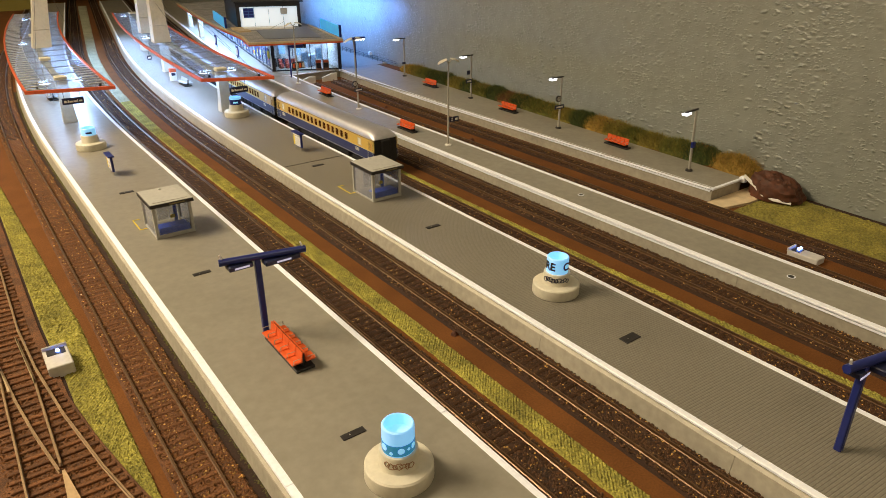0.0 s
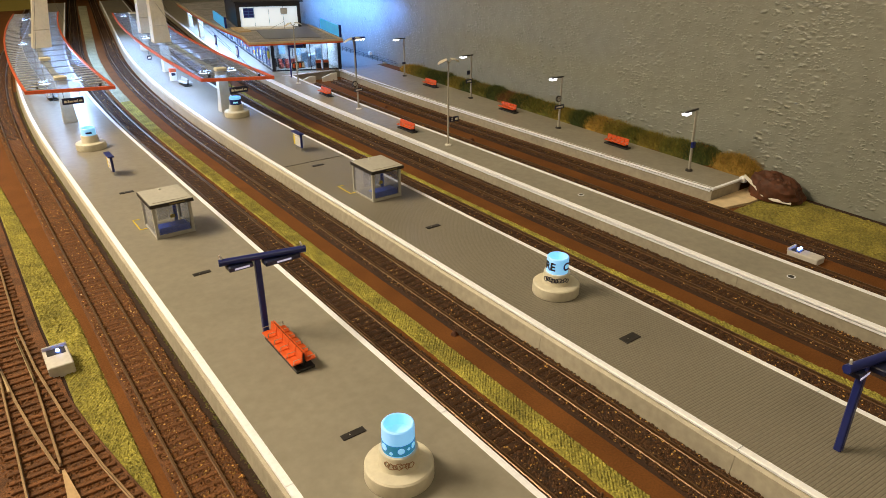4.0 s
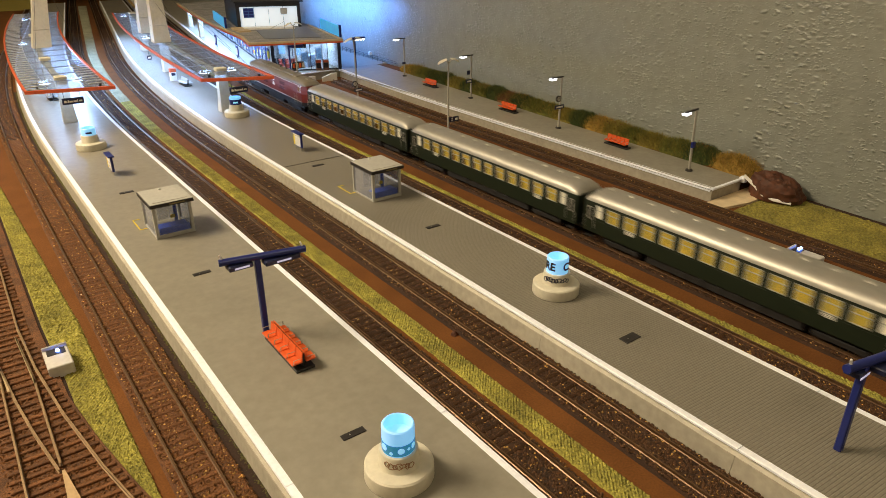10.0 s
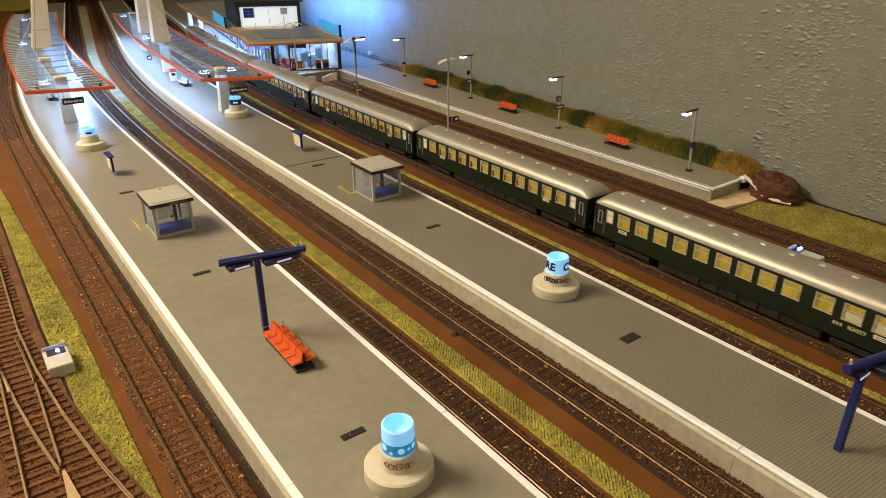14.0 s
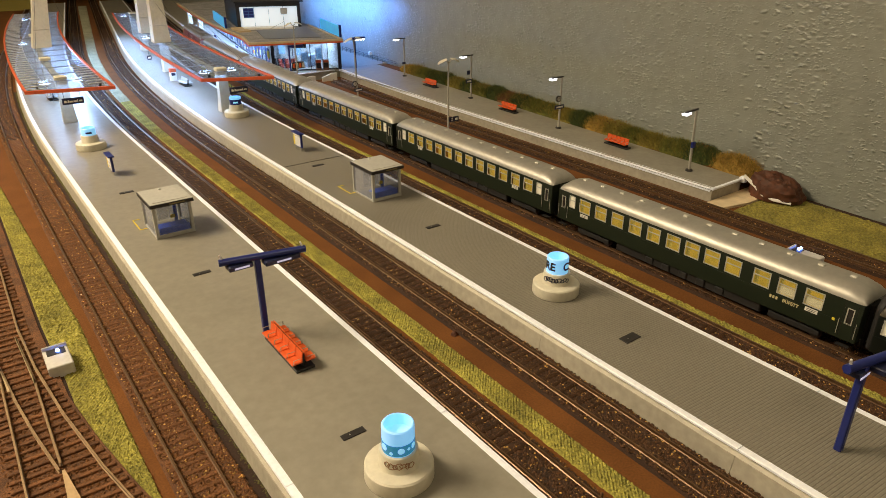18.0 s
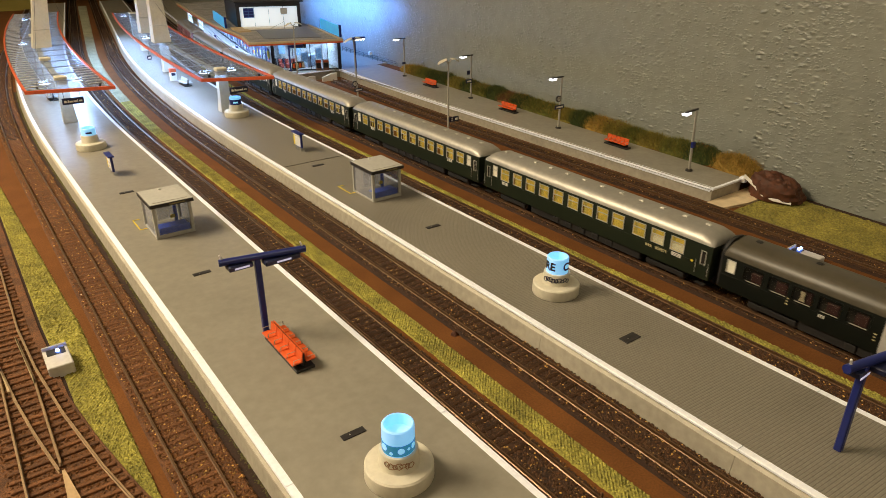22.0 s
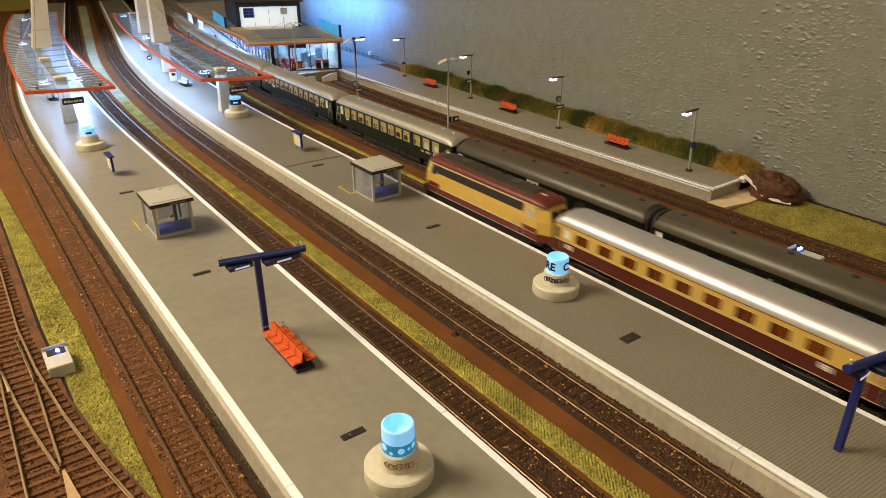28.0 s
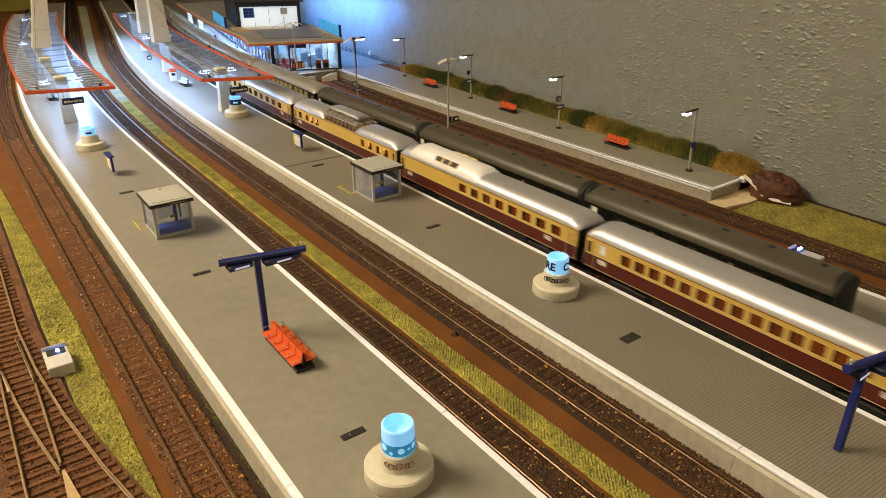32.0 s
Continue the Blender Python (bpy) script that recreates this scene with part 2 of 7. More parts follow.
def part(name, shape, material, parent=None, label="", smooth=False, at=None):
    """One mesh object, under a thing or a part."""
    ob = new(name, shape.mesh(name, material, smooth) if isinstance(shape, Shape) else shape)
    if parent is not None:
        ob.parent = parent
    if at is not None:
        ob.matrix_basis = at
    if label:
        ob["label"] = label
    return ob


def thing(name, label, category, group="", kind="", at=None):
    ob = new(name)
    ob.empty_display_size = 0.01
    if at is not None:
        ob.matrix_basis = at
    return tagged(ob, label, category, group, kind)


def rot_z(deg):
    return pose(0, 0, 0, rz=deg)


def letters(text, size, depth=0.0002, bold=0.0):
    """Raised letters in the built-in font, as one mesh lying in the XY plane, centred."""
    cu = bpy.data.curves.new("lettering", "FONT")
    cu.body, cu.size, cu.extrude, cu.offset, cu.align_x, cu.align_y = text, size, depth / 2, bold, "CENTER", "CENTER"
    ob = bpy.data.objects.new("lettering", cu)
    scene.collection.objects.link(ob)
    me = bpy.data.meshes.new_from_object(ob.evaluated_get(bpy.context.evaluated_depsgraph_get()))
    me.name = "lettering"
    bpy.data.objects.remove(ob)
    bpy.data.curves.remove(cu)
    return me


def bend(X, y):
    """How far the line at X has swung to the right at y: straight, then a wide curve, then straight again."""
    d = y - (0.8 + min(max((0.27 - X) / 0.08, 0.0), 1.0) * 0.1)
    return 0.0 if d <= 0 else d * d / 12 if d < 1 else 1 / 12 + (d - 1) / 6


def slope(X, y):
    return (bend(X, y + 0.01) - bend(X, y - 0.01)) / 0.02


def steps(a, b, fine=0.05):
    """Stations from a to b: sparse where the line is straight."""
    out = [a]
    if a < 0.75 < b:
        out.append(0.75)
    y = max(a, 0.75)
    while y + fine < b:
        y += fine
        out.append(y)
    return out + [b]


ZP = 0.010      # platform top
ZG = -0.0055    # scenery ground
FAR = 3.3

# ---- room ----
ROOM = dict(x0=-2.6, y0=-4.2, y1=4.2)
WALL = lambda y: 0.690 + 0.040 * y      # face of the plastered wall beside the layout

part("floor", Shape().box(-2.7, 1.2, -4.3, 4.3, -0.95, -0.9), M["room"])
tagged(bpy.data.objects["floor"], "brown floor of the railway room", "floor", kind="structure")
w = Shape()
w.add([(WALL(-4.3), -4.3, -0.9), (WALL(-4.3) + 0.12, -4.3, -0.9), (WALL(4.3) + 0.12, 4.3, -0.9), (WALL(4.3), 4.3, -0.9),
       (WALL(-4.3), -4.3, CEIL), (WALL(-4.3) + 0.12, -4.3, CEIL), (WALL(4.3) + 0.12, 4.3, CEIL), (WALL(4.3), 4.3, CEIL)],
      [(3, 2, 1, 0), (4, 5, 6, 7), (0, 1, 5, 4), (1, 2, 6, 5), (2, 3, 7, 6), (3, 0, 4, 7)])
tagged(part("wall_east", w, M["stucco"]), "grey wall with rough painted plaster", "wall", kind="structure")
tagged(part("wall_west", Shape().box(-2.75, -2.65, -4.3, 4.3, -0.9, CEIL), M["ceilpaint"]), "plain pale wall", "wall", kind="structure")
tagged(part("wall_south", Shape().box(-2.65, 0.5, -4.4, -4.3, -0.9, CEIL), M["ceilpaint"]), "plain pale wall", "wall", kind="structure")
tagged(part("wall_north", Shape().box(-2.65, 0.85, 4.2, 4.3, -0.9, CEIL), M["backdrop"]), "olive yellow wall behind the layout", "wall", kind="structure")
tagged(part("backdrop", Shape().box(-0.75, 0.36, 2.96, 2.99, ZG, 0.75), M["backdrop"]), "olive yellow painted backdrop board", "backdrop", kind="structure")
tagged(part("ceiling", Shape().box(-2.75, 1.2, -4.4, 4.4, CEIL, CEIL + 0.05), M["ceilpaint"]), "off-white ceiling", "ceiling", kind="structure")

# ---- layout board ----
g = Shape()
xs = [-0.75, 0.2, 0.6, 0]
rows = [-3.9, -2, 0, 1, 2, 3, 3.9]
g.loft([[(-0.75, y, ZG - 0.03), (WALL(y) - 0.001, y, ZG - 0.03), (WALL(y) - 0.001, y, ZG), (-0.75, y, ZG)] for y in rows])
tagged(part("ground", g, M["earth"]), "reddish brown ground cover of the layout", "ground", kind="structure")
for x in (-0.7, 0.45):
    for y in (-3.6, -1.2, 1.2, 3.6):
        leg = part("layout_leg", Shape().box(x - 0.03, x + 0.03, y - 0.03, y + 0.03, -0.9, ZG - 0.03, 0.004), M["wood"])
        tagged(leg, "square wooden leg under the layout board", "leg", "legs under the layout")

# ---- tracks ----
TRACKS = dict(A=0.0555, B=0.199, C=0.2605, D=0.3875, E=0.4435, F=0.5360, G=0.5890)
HALF = 0.0087


def sleeper_mesh(material, w=0.0245):
    return Shape().box(-w / 2, w / 2, -0.00135, 0.00135, ZG, -0.0024, 0.0004).mesh("sleeper", material)


SLEEPER = dict(dark=sleeper_mesh(M["sleeper"]), russet=sleeper_mesh(M["redsleeper"]))


def rail_into(s, line, r=0.0005):
    """A rail along points (x, y): foot, web and head as one section."""
    sec = [(-0.0008, -0.0024), (0.0008, -0.0024), (0.00025, -0.0020), (0.00025, -0.0008), (0.00045, -0.0006), (0.00045, 0.0),
           (-0.00045, 0.0), (-0.00045, -0.0006), (-0.00025, -0.0008), (-0.00025, -0.0020)]
    rings = []
    for i, (x, y) in enumerate(line):
        a, b = line[max(i - 1, 0)], line[min(i + 1, len(line) - 1)]
        d = Vector((b[0] - a[0], b[1] - a[1])).normalized()
        rings.append([(x + d.y * o, y - d.x * o, z) for o, z in sec])
    return s.loft(rings)


def stones_into(s, rng, n, place, size=(0.0005, 0.0012)):
    """Loose ballast stones as small uneven lumps."""
    for _ in range(n):
        x, y, z = place(rng)
        r = rng.uniform(*size)
        p = [(x + r * rng.uniform(0.7, 1.2), y, z), (x, y + r * rng.uniform(0.7, 1.2), z), (x - r, y + r * rng.uniform(-0.4, 0.4), z),
             (x, y - r, z), (x + r * rng.uniform(-0.4, 0.4), y + r * rng.uniform(-0.4, 0.4), z + r * rng.uniform(0.6, 1.0))]
        s.add(p, [(0, 1, 4), (1, 2, 4), (2, 3, 4), (3, 0, 4)])


def track(X, y0, y1, bed=(0.0165, 0.0165), parts_to=1.05, stones=24000, tone="dark"):
    t = thing("railway_track", "straight then curving model track with brown sleepers and ballast", "railway track", "tracks of the station")
    l, r = bed
    prof = [(-l - 0.002, ZG), (-l, -0.0029), (r, -0.0029), (r + 0.002, ZG)]
    part("ballast_bed", Shape().sweep(X, prof, steps(y0, y1)), M["ballast" if tone == "dark" else "redballast"], t)
    for sgn in (-1, 1):
        part("rail", rail_into(Shape(), [(X + bend(X, y) + sgn * HALF, y) for y in steps(y0, y1)]), M["rail"], t)
    rest = Shape()
    y, i = y0 + 0.004, 0
    while y < y1:
        if 0.06 < y < parts_to:
            part("sleeper", SLEEPER[tone], None, t, at=pose(X + bend(X, y), y, 0, rz=-math.degrees(math.atan(slope(X, y)))))
        elif y > 0.0:
            rest.box(X + bend(X, y) - 0.0122, X + bend(X, y) + 0.0122, y - 0.00135, y + 0.00135, ZG, -0.0024)
        y += 0.0072 if y > 0 else 0.4
    tagged(part("far_sleeper", rest, M["sleeper"], t), kind="stuff")
    rng = random.Random(int(X * 1e4))
    s = Shape()

    def place(q):
        y = y0h + (min(y1, 2.2) - y0h) * q.random() ** 1.7
        return X + bend(X, y) + q.uniform(-l - 0.001, r + 0.001), y, -0.0029
    y0h = max(y0, 0.05)
    stones_into(s, rng, stones, place)
    tagged(part("ballast_gravel", s, M["stone" if tone == "dark" else "russetstone"], t), kind="stuff")
    # ochre specks, bright enough to pass for glints in the ballast
    s = Shape()
    stones_into(s, rng, stones // (8 if tone == "dark" else 5), place, (0.0004, 0.0009))
    tagged(part("glinting_gravel", s, M["glintstone"], t), kind="stuff")
    return t


track(TRACKS["A"], -1.0, 2.95, (0.0120, 0.0172), tone="russet")
track(TRACKS["B"], -1.0, FAR, (0.017, 0.0125))
track(TRACKS["C"], -1.0, FAR, (0.0122, 0.0140))
track(TRACKS["D"], -3.8, 3.9, (0.020, 0.0125))
track(TRACKS["E"], -3.8, 3.9, (0.0122, 0.018))
track(TRACKS["F"], -1.0, 1.150, (0.0225, 0.0122), 1.1)
track(TRACKS["G"], -1.0, 1.150, (0.0118, 0.0130), 1.1)

def shade_strip(name, label, left, right, y0, y1, moss_at=None):
    """A low ragged dark band that paints shade onto the ground, with moss flock along one side."""
    rng_ = random.Random(int(y1 * 1000))
    t = thing(name, label, "soil", kind="structure")
    n = int((y1 - y0) / 0.006)
    ys = [y0 + (y1 - y0) * i / n for i in range(n + 1)]
    part("soil", Shape().loft([[(left(y) + rng_.uniform(-0.0004, 0.0004), y, ZG), (right(y), y, ZG), (right(y), y, ZG + 0.0007), (left(y) + 0.0012, y, ZG + 0.0009)] for y in ys]), M["soil"], t)
    if moss_at:
        s = Shape()
        stones_into(s, rng_, 3200, lambda q: (lambda y: (moss_at(y) + q.gauss(0, 0.0007), y, ZG + 0.0006))(y0 + (y1 - y0) * q.random()), (0.0004, 0.0010))
        tagged(part("moss_flock", s, M["moss"], t), kind="stuff")
    return t


shade_strip("gutter_soil", "dark strip painted as shade, with moss, between the near track and the platform wall", lambda y: 0.0555 + 0.0172 + bend(0.0555, y), lambda y: 0.0796 + bend(0.083, y), 0.05, 1.4, lambda y: 0.0788 + bend(0.083, y))

# ---- platforms ----


def platform(name, XL, XR, y0, y1, label, walls="LR", back=None, top="smooth", cap=0.0050, flare=0.0, ledge="pwall"):
    """A long slab with a paved top, white edge stones and beige side walls with a recessed joint."""
    t = thing(name, label, "platform", kind="structure")
    right = (lambda y: XR + bend(XR, y)) if back is None else back
    ys = steps(y0, y1)
    li = cap if "L" in walls else 0.0
    ri = cap if "R" in walls else 0.0
    core = Shape()
    core.loft([[(XL + bend(XL, y) + li, y, ZG), (right(y) - ri, y, ZG), (right(y) - ri, y, ZP - 0.0003), (XL + bend(XL, y) + li, y, ZP - 0.0003)] for y in ys])
    part("paving", core, M[top], t)
    for side in walls:
        s = 1 if side == "L" else -1
        X = XL if side == "L" else XR
        # wall body, a recessed joint coloured dark as a shadow line, a light ledge, then the white edge stones
        foot, brow = (0.0016, 0.0016) if not flare or side == "R" else (-flare, -flare * 0.45)
        a = y0
        while a < y1 - 0.001:
            b = min(a + 0.1425, y1)
            part("side_wall", Shape().sweep(X, [(s * foot, ZG), (s * cap, ZG), (s * cap, ZP - 0.0042), (s * brow, ZP - 0.0042)],
                                            [a] + [q for q in steps(a, b, 0.05)[1:-1] if a < q < b] + [b - 0.00022]), M["pwall"], t)
            a = b
        part("ledge", Shape().sweep(X, [(s * (0.0004 - (flare * 0.45 if side == "L" else 0)), ZP - 0.0042), (s * cap, ZP - 0.0042), (s * cap, ZP - 0.0026), (s * (0.0004 - (flare * 0.2 if side == "L" else 0)), ZP - 0.0026)], ys), M[ledge], t)
        part("shadow_joint", Shape().sweep(X, [(s * cap * 0.4, ZP - 0.0026), (s * cap, ZP - 0.0026), (s * cap, ZP - 0.0016), (s * cap * 0.4, ZP - 0.0016)], ys), M["groove"], t)
        a = y0
        while a < y1 - 0.001:
            b = min(a + 0.1425, y1)
            part("edge_stone", Shape().sweep(X, [(0, ZP - 0.0016), (s * cap, ZP - 0.0016), (s * cap, ZP), (s * 0.0004, ZP), (0, ZP - 0.0004)],
                                             [a] + [q for q in steps(a, b, 0.05)[1:-1] if a < q < b] + [b - 0.0005]), M["edge"], t)
            a = b
    return t


platform("platform_1", 0.0830, 0.1795, -0.9, FAR - 0.3, "grey island platform with white edge stones", top="warmsmooth", cap=0.0041, flare=0.0036, ledge="paleledge")
platform("platform_2", 0.2812, 0.3655, -0.871, FAR - 0.3, "grey island platform with white edge stones and beige walls", top="paving", cap=0.0041, flare=0.0035, ledge="paleledge")
platform("platform_3", 0.4625, 0.5125, -0.9, 1.19, "narrow grey platform with white edge stones", ledge="edge")
P4BACK = lambda y: 0.652 + 0.050 * y
platform("platform_4", 0.6120, 0.6700, 0.365, 1.19, "grey side platform ending in a white corner", "L", P4BACK, ledge="edge")

# ---- trains ----
VEHICLES = []
W2 = 0.0158
PAINT = dict(
    green=mat("bottle_green_coach_paint", (0.014, 0.020, 0.011), 0.3, vary=0.06, grain=200),
    darkgreen=mat("blackish_green_coach_paint", (0.006, 0.008, 0.006), 0.3, vary=0.08, grain=200),
    red=mat("deep_red_coach_paint", (0.080, 0.011, 0.004), 0.40, vary=0.08, spec=0.3),
    wine=mat("dark_red_loco_paint", (0.145, 0.018, 0.008), 0.32, vary=0.08),
    creampaint=mat("cream_yellow_coach_paint", (0.58, 0.385, 0.080), 0.32, vary=0.05),
    bluepaint=mat("cobalt_blue_coach_paint", (0.012, 0.02, 0.10), 0.3, vary=0.06),
    silver=mat("silver_roof_paint", (0.66, 0.65, 0.68), 0.44, 0.80, vary=0.05, grain=200, stain=20),
    # silver roof made whiter, painting in the glare on the hump
    humpsilver=mat("light_whitened_silver_roof", (0.86, 0.84, 0.82), 0.42, 0.20, vary=0.05, grain=200, stain=20),
    satinroof=mat("satin_silver_roof_paint", (0.46, 0.44, 0.39), 0.50, 0.7, vary=0.07, grain=200, stain=20),
    greyroof=mat("dusty_grey_roof_paint", (0.20, 0.18, 0.145), 0.45, 0.1, vary=0.1, grain=200, stain=20),
    darkroof=mat("dark_grey_roof_paint", (0.066, 0.056, 0.037), 0.42, vary=0.1, grain=200, stain=20),
    sootroof=mat("sooty_brown_roof_paint", (0.038, 0.027, 0.020), 0.5, vary=0.2, grain=200, stain=30),
    under=mat("matt_black_underframe", (0.012, 0.011, 0.010), 0.7, vary=0.15),
    wheel=mat("dark_steel_wheel", (0.06, 0.05, 0.045), 0.4, 0.6, vary=0.1),
    frame=mat("pale_window_frame", (0.55, 0.53, 0.46), 0.4, 0.3, vary=0.05),
    gold=mat("cream_lettering", (0.55, 0.48, 0.25), 0.5, vary=0.05),
    litroom=mat("lit_yellow_interior", (0.60, 0.42, 0.08), 0.6, vary=0.3, grain=150, stain=60, emit=0.36, emit_colour=(1.0, 0.66, 0.08)),
    # interior block glows by itself in place of dim cabin lamps
    dimroom=mat("glowing_brown_interior", (0.50, 0.21, 0.06), 0.6, vary=0.25, grain=150, stain=60, emit=0.34, emit_colour=(1.0, 0.52, 0.18)),
    darkroom=mat("dark_interior", (0.02, 0.016, 0.014), 0.6, vary=0.3, grain=150, stain=60),
    pane=glass("coach_window_glass", (0.97, 0.96, 0.90), 0.94, 0.03),
    redgrille=mat("dusky_red_grille", (0.075, 0.010, 0.008), 0.5, vary=0.25, grain=1500, stain=60),
    locored=mat("brick_red_loco_paint", (0.125, 0.016, 0.007), 0.34, vary=0.08),
    locoroof=mat("dark_brick_red_roof_paint", (0.120, 0.020, 0.010), 0.45, vary=0.15, grain=200, stain=30),
    greyskirt=mat("dark_grey_skirt", (0.010, 0.0095, 0.009), 0.5, vary=0.12),
    brass=mat("brassy_window_frame", (0.62, 0.45, 0.16), 0.55, 0.1, vary=0.06),
    frosted=mat("frosted_white_glass", (0.72, 0.68, 0.55), 0.4, vary=0.08, grain=200, emit=0.10, emit_colour=(1.0, 0.9, 0.6)),
    placard=mat("white_placard", (0.70, 0.68, 0.60), 0.5, vary=0.05),
    greycurtain=mat("pale_curtain", (0.40, 0.36, 0.30), 0.8, vary=0.3, grain=900, stain=300),
    seat=mat("brown_seat_cover", (0.30, 0.16, 0.05), 0.8, vary=0.3, spread=0.6),
    goldseat=mat("golden_seat_cover", (0.52, 0.34, 0.09), 0.8, vary=0.15),
    brownblind=mat("brown_curtain", (0.36, 0.17, 0.045), 0.8, vary=0.2, grain=900, stain=200),
    domeglass=glass("dome_glass", (0.96, 0.93, 0.86), 0.76, 0.10),
    lampwarm=mat("warm_lamp_glow", (0.9, 0.5, 0.1), 0.5, vary=0.3, grain=200, stain=120, emit=8.0, emit_colour=(1.0, 1.0, 0.70)),
    tint=glass("brown_tinted_window", (0.70, 0.42, 0.20), 0.75, 0.06),
    taillight=mat("red_tail_light", (0.8, 0.05, 0.03), 0.3, vary=0, emit=0.7, emit_colour=(1.0, 0.05, 0.02)),
)


def roof_profile(w, z0, z1, n=16):
    """Half-ellipse roof section from eave to eave."""
    return [(w * math.copysign(abs(math.cos(math.pi * i / n)) ** 0.88, math.cos(math.pi * i / n)), z0 + (z1 - z0) * max(math.sin(math.pi * i / n), 0.0) ** 0.9) for i in range(n + 1)]


def roof_shape(w, y0, y1, z0, z1, dome=0.012):
    """A long rounded roof that dips at both ends."""
    s = Shape()
    rings = []
    for y, k in ((y0, 0.0), (y0 + dome * 0.12, 0.45), (y0 + dome * 0.4, 0.75), (y0 + dome, 1.0), (y1 - dome, 1.0), (y1 - dome * 0.4, 0.75), (y1 - dome * 0.12, 0.45), (y1, 0.0)):
        ww = w * (0.9 + 0.1 * min(1, k * 1.3))
        rings.append([(x, y, z) for x, z in roof_profile(ww, z0, z0 + (z1 - z0) * max(k, 0.05))])
    return s.loft(rings)


def bogie(parent, y, wheelbase=0.0285):
    b = part("bogie", Shape().box(-0.0115, 0.0115, y - 0.008, y + 0.008, 0.0035, 0.0085, 0.001)
             .box(-0.0125, -0.0105, y - wheelbase / 2 - 0.004, y + wheelbase / 2 + 0.004, 0.0035, 0.0075, 0.0006)
             .box(0.0105, 0.0125, y - wheelbase / 2 - 0.004, y + wheelbase / 2 + 0.004, 0.0035, 0.0075, 0.0006), PAINT["under"], parent)
    for d in (-1, 1):
        s = Shape()
        for x in (-HALF, HALF):
            s.rod((x - 0.0012, y + d * wheelbase / 2, 0.0053), (x + 0.0012, y + d * wheelbase / 2, 0.0053), 0.0052, 16)
        s.rod((-HALF, y + d * wheelbase / 2, 0.0053), (HALF, y + d * wheelbase / 2, 0.0053), 0.001, 8)
        part("wheelset", s, PAINT["wheel"], b)
    return b


def side_panels(parent, name, x, y0, y1, z0, z1, holes, material, th=0.0007):
    """One sheet from z0 to z1 with real openings: holes of (y centre, width, z low, z high)."""
    ys = sorted({round(v, 6) for v in [y0, y1] + [h[0] + s * h[1] / 2 for h in holes for s in (-1, 1)]})
    zs = sorted({round(v, 6) for v in [z0, z1] + [v for h in holes for v in h[2:4] if z0 < v < z1]})
    xa, xb = (x - th, x) if x > 0 else (x, x + th)
    ny, nz = len(ys), len(zs)

    def solid(i, j):
        if not (0 <= i < ny - 1 and 0 <= j < nz - 1):
            return False
        yc, zc = (ys[i] + ys[i + 1]) / 2, (zs[j] + zs[j + 1]) / 2
        return not any(abs(yc - h[0]) < h[1] / 2 and h[2] < zc < h[3] for h in holes)
    idx = lambda side, i, j: side * ny * nz + j * ny + i
    verts = [(xx, y, z) for xx in (xa, xb) for z in zs for y in ys]
    faces = []
    for i in range(ny - 1):
        for j in range(nz - 1):
            if not solid(i, j):
                continue
            for s in (0, 1):
                faces.append((idx(s, i, j), idx(s, i + 1, j), idx(s, i + 1, j + 1), idx(s, i, j + 1)))
            for di, dj, a, b_ in ((-1, 0, (i, j), (i, j + 1)), (1, 0, (i + 1, j), (i + 1, j + 1)), (0, -1, (i, j), (i + 1, j)), (0, 1, (i, j + 1), (i + 1, j + 1))):
                if not solid(i + di, j + dj):
                    faces.append((idx(0, *a), idx(0, *b_), idx(1, *b_), idx(1, *a)))
    used = sorted({k for f in faces for k in f})
    ren = {k: n for n, k in enumerate(used)}
    return part(name, Shape().add([verts[k] for k in used], [tuple(ren[k] for k in f) for f in faces]), material, parent)


def window_meshes(ww, a, b, bar=True, r=0.00034, frame_mat=None, pane_mat=None):
    pane = Shape().box(-0.0001, 0.0001, -ww / 2, ww / 2, a, b).mesh("window", pane_mat or PAINT["pane"])
    f = Shape()
    for q in (-1, 1):
        f.box(-0.0003, 0.0003, q * ww / 2 - r, q * ww / 2 + r, a - r, b + r)
    zs = [a, b] + ([a + (b - a) * 0.62] if bar else [])
    for z in zs:
        f.box(-0.00025, 0.00025, -ww / 2, ww / 2, z - r, z + r)
    return pane, f.mesh("window_frame", frame_mat or PAINT["frame"])


def vehicle(name, label, category):
    return thing(name, label, category)


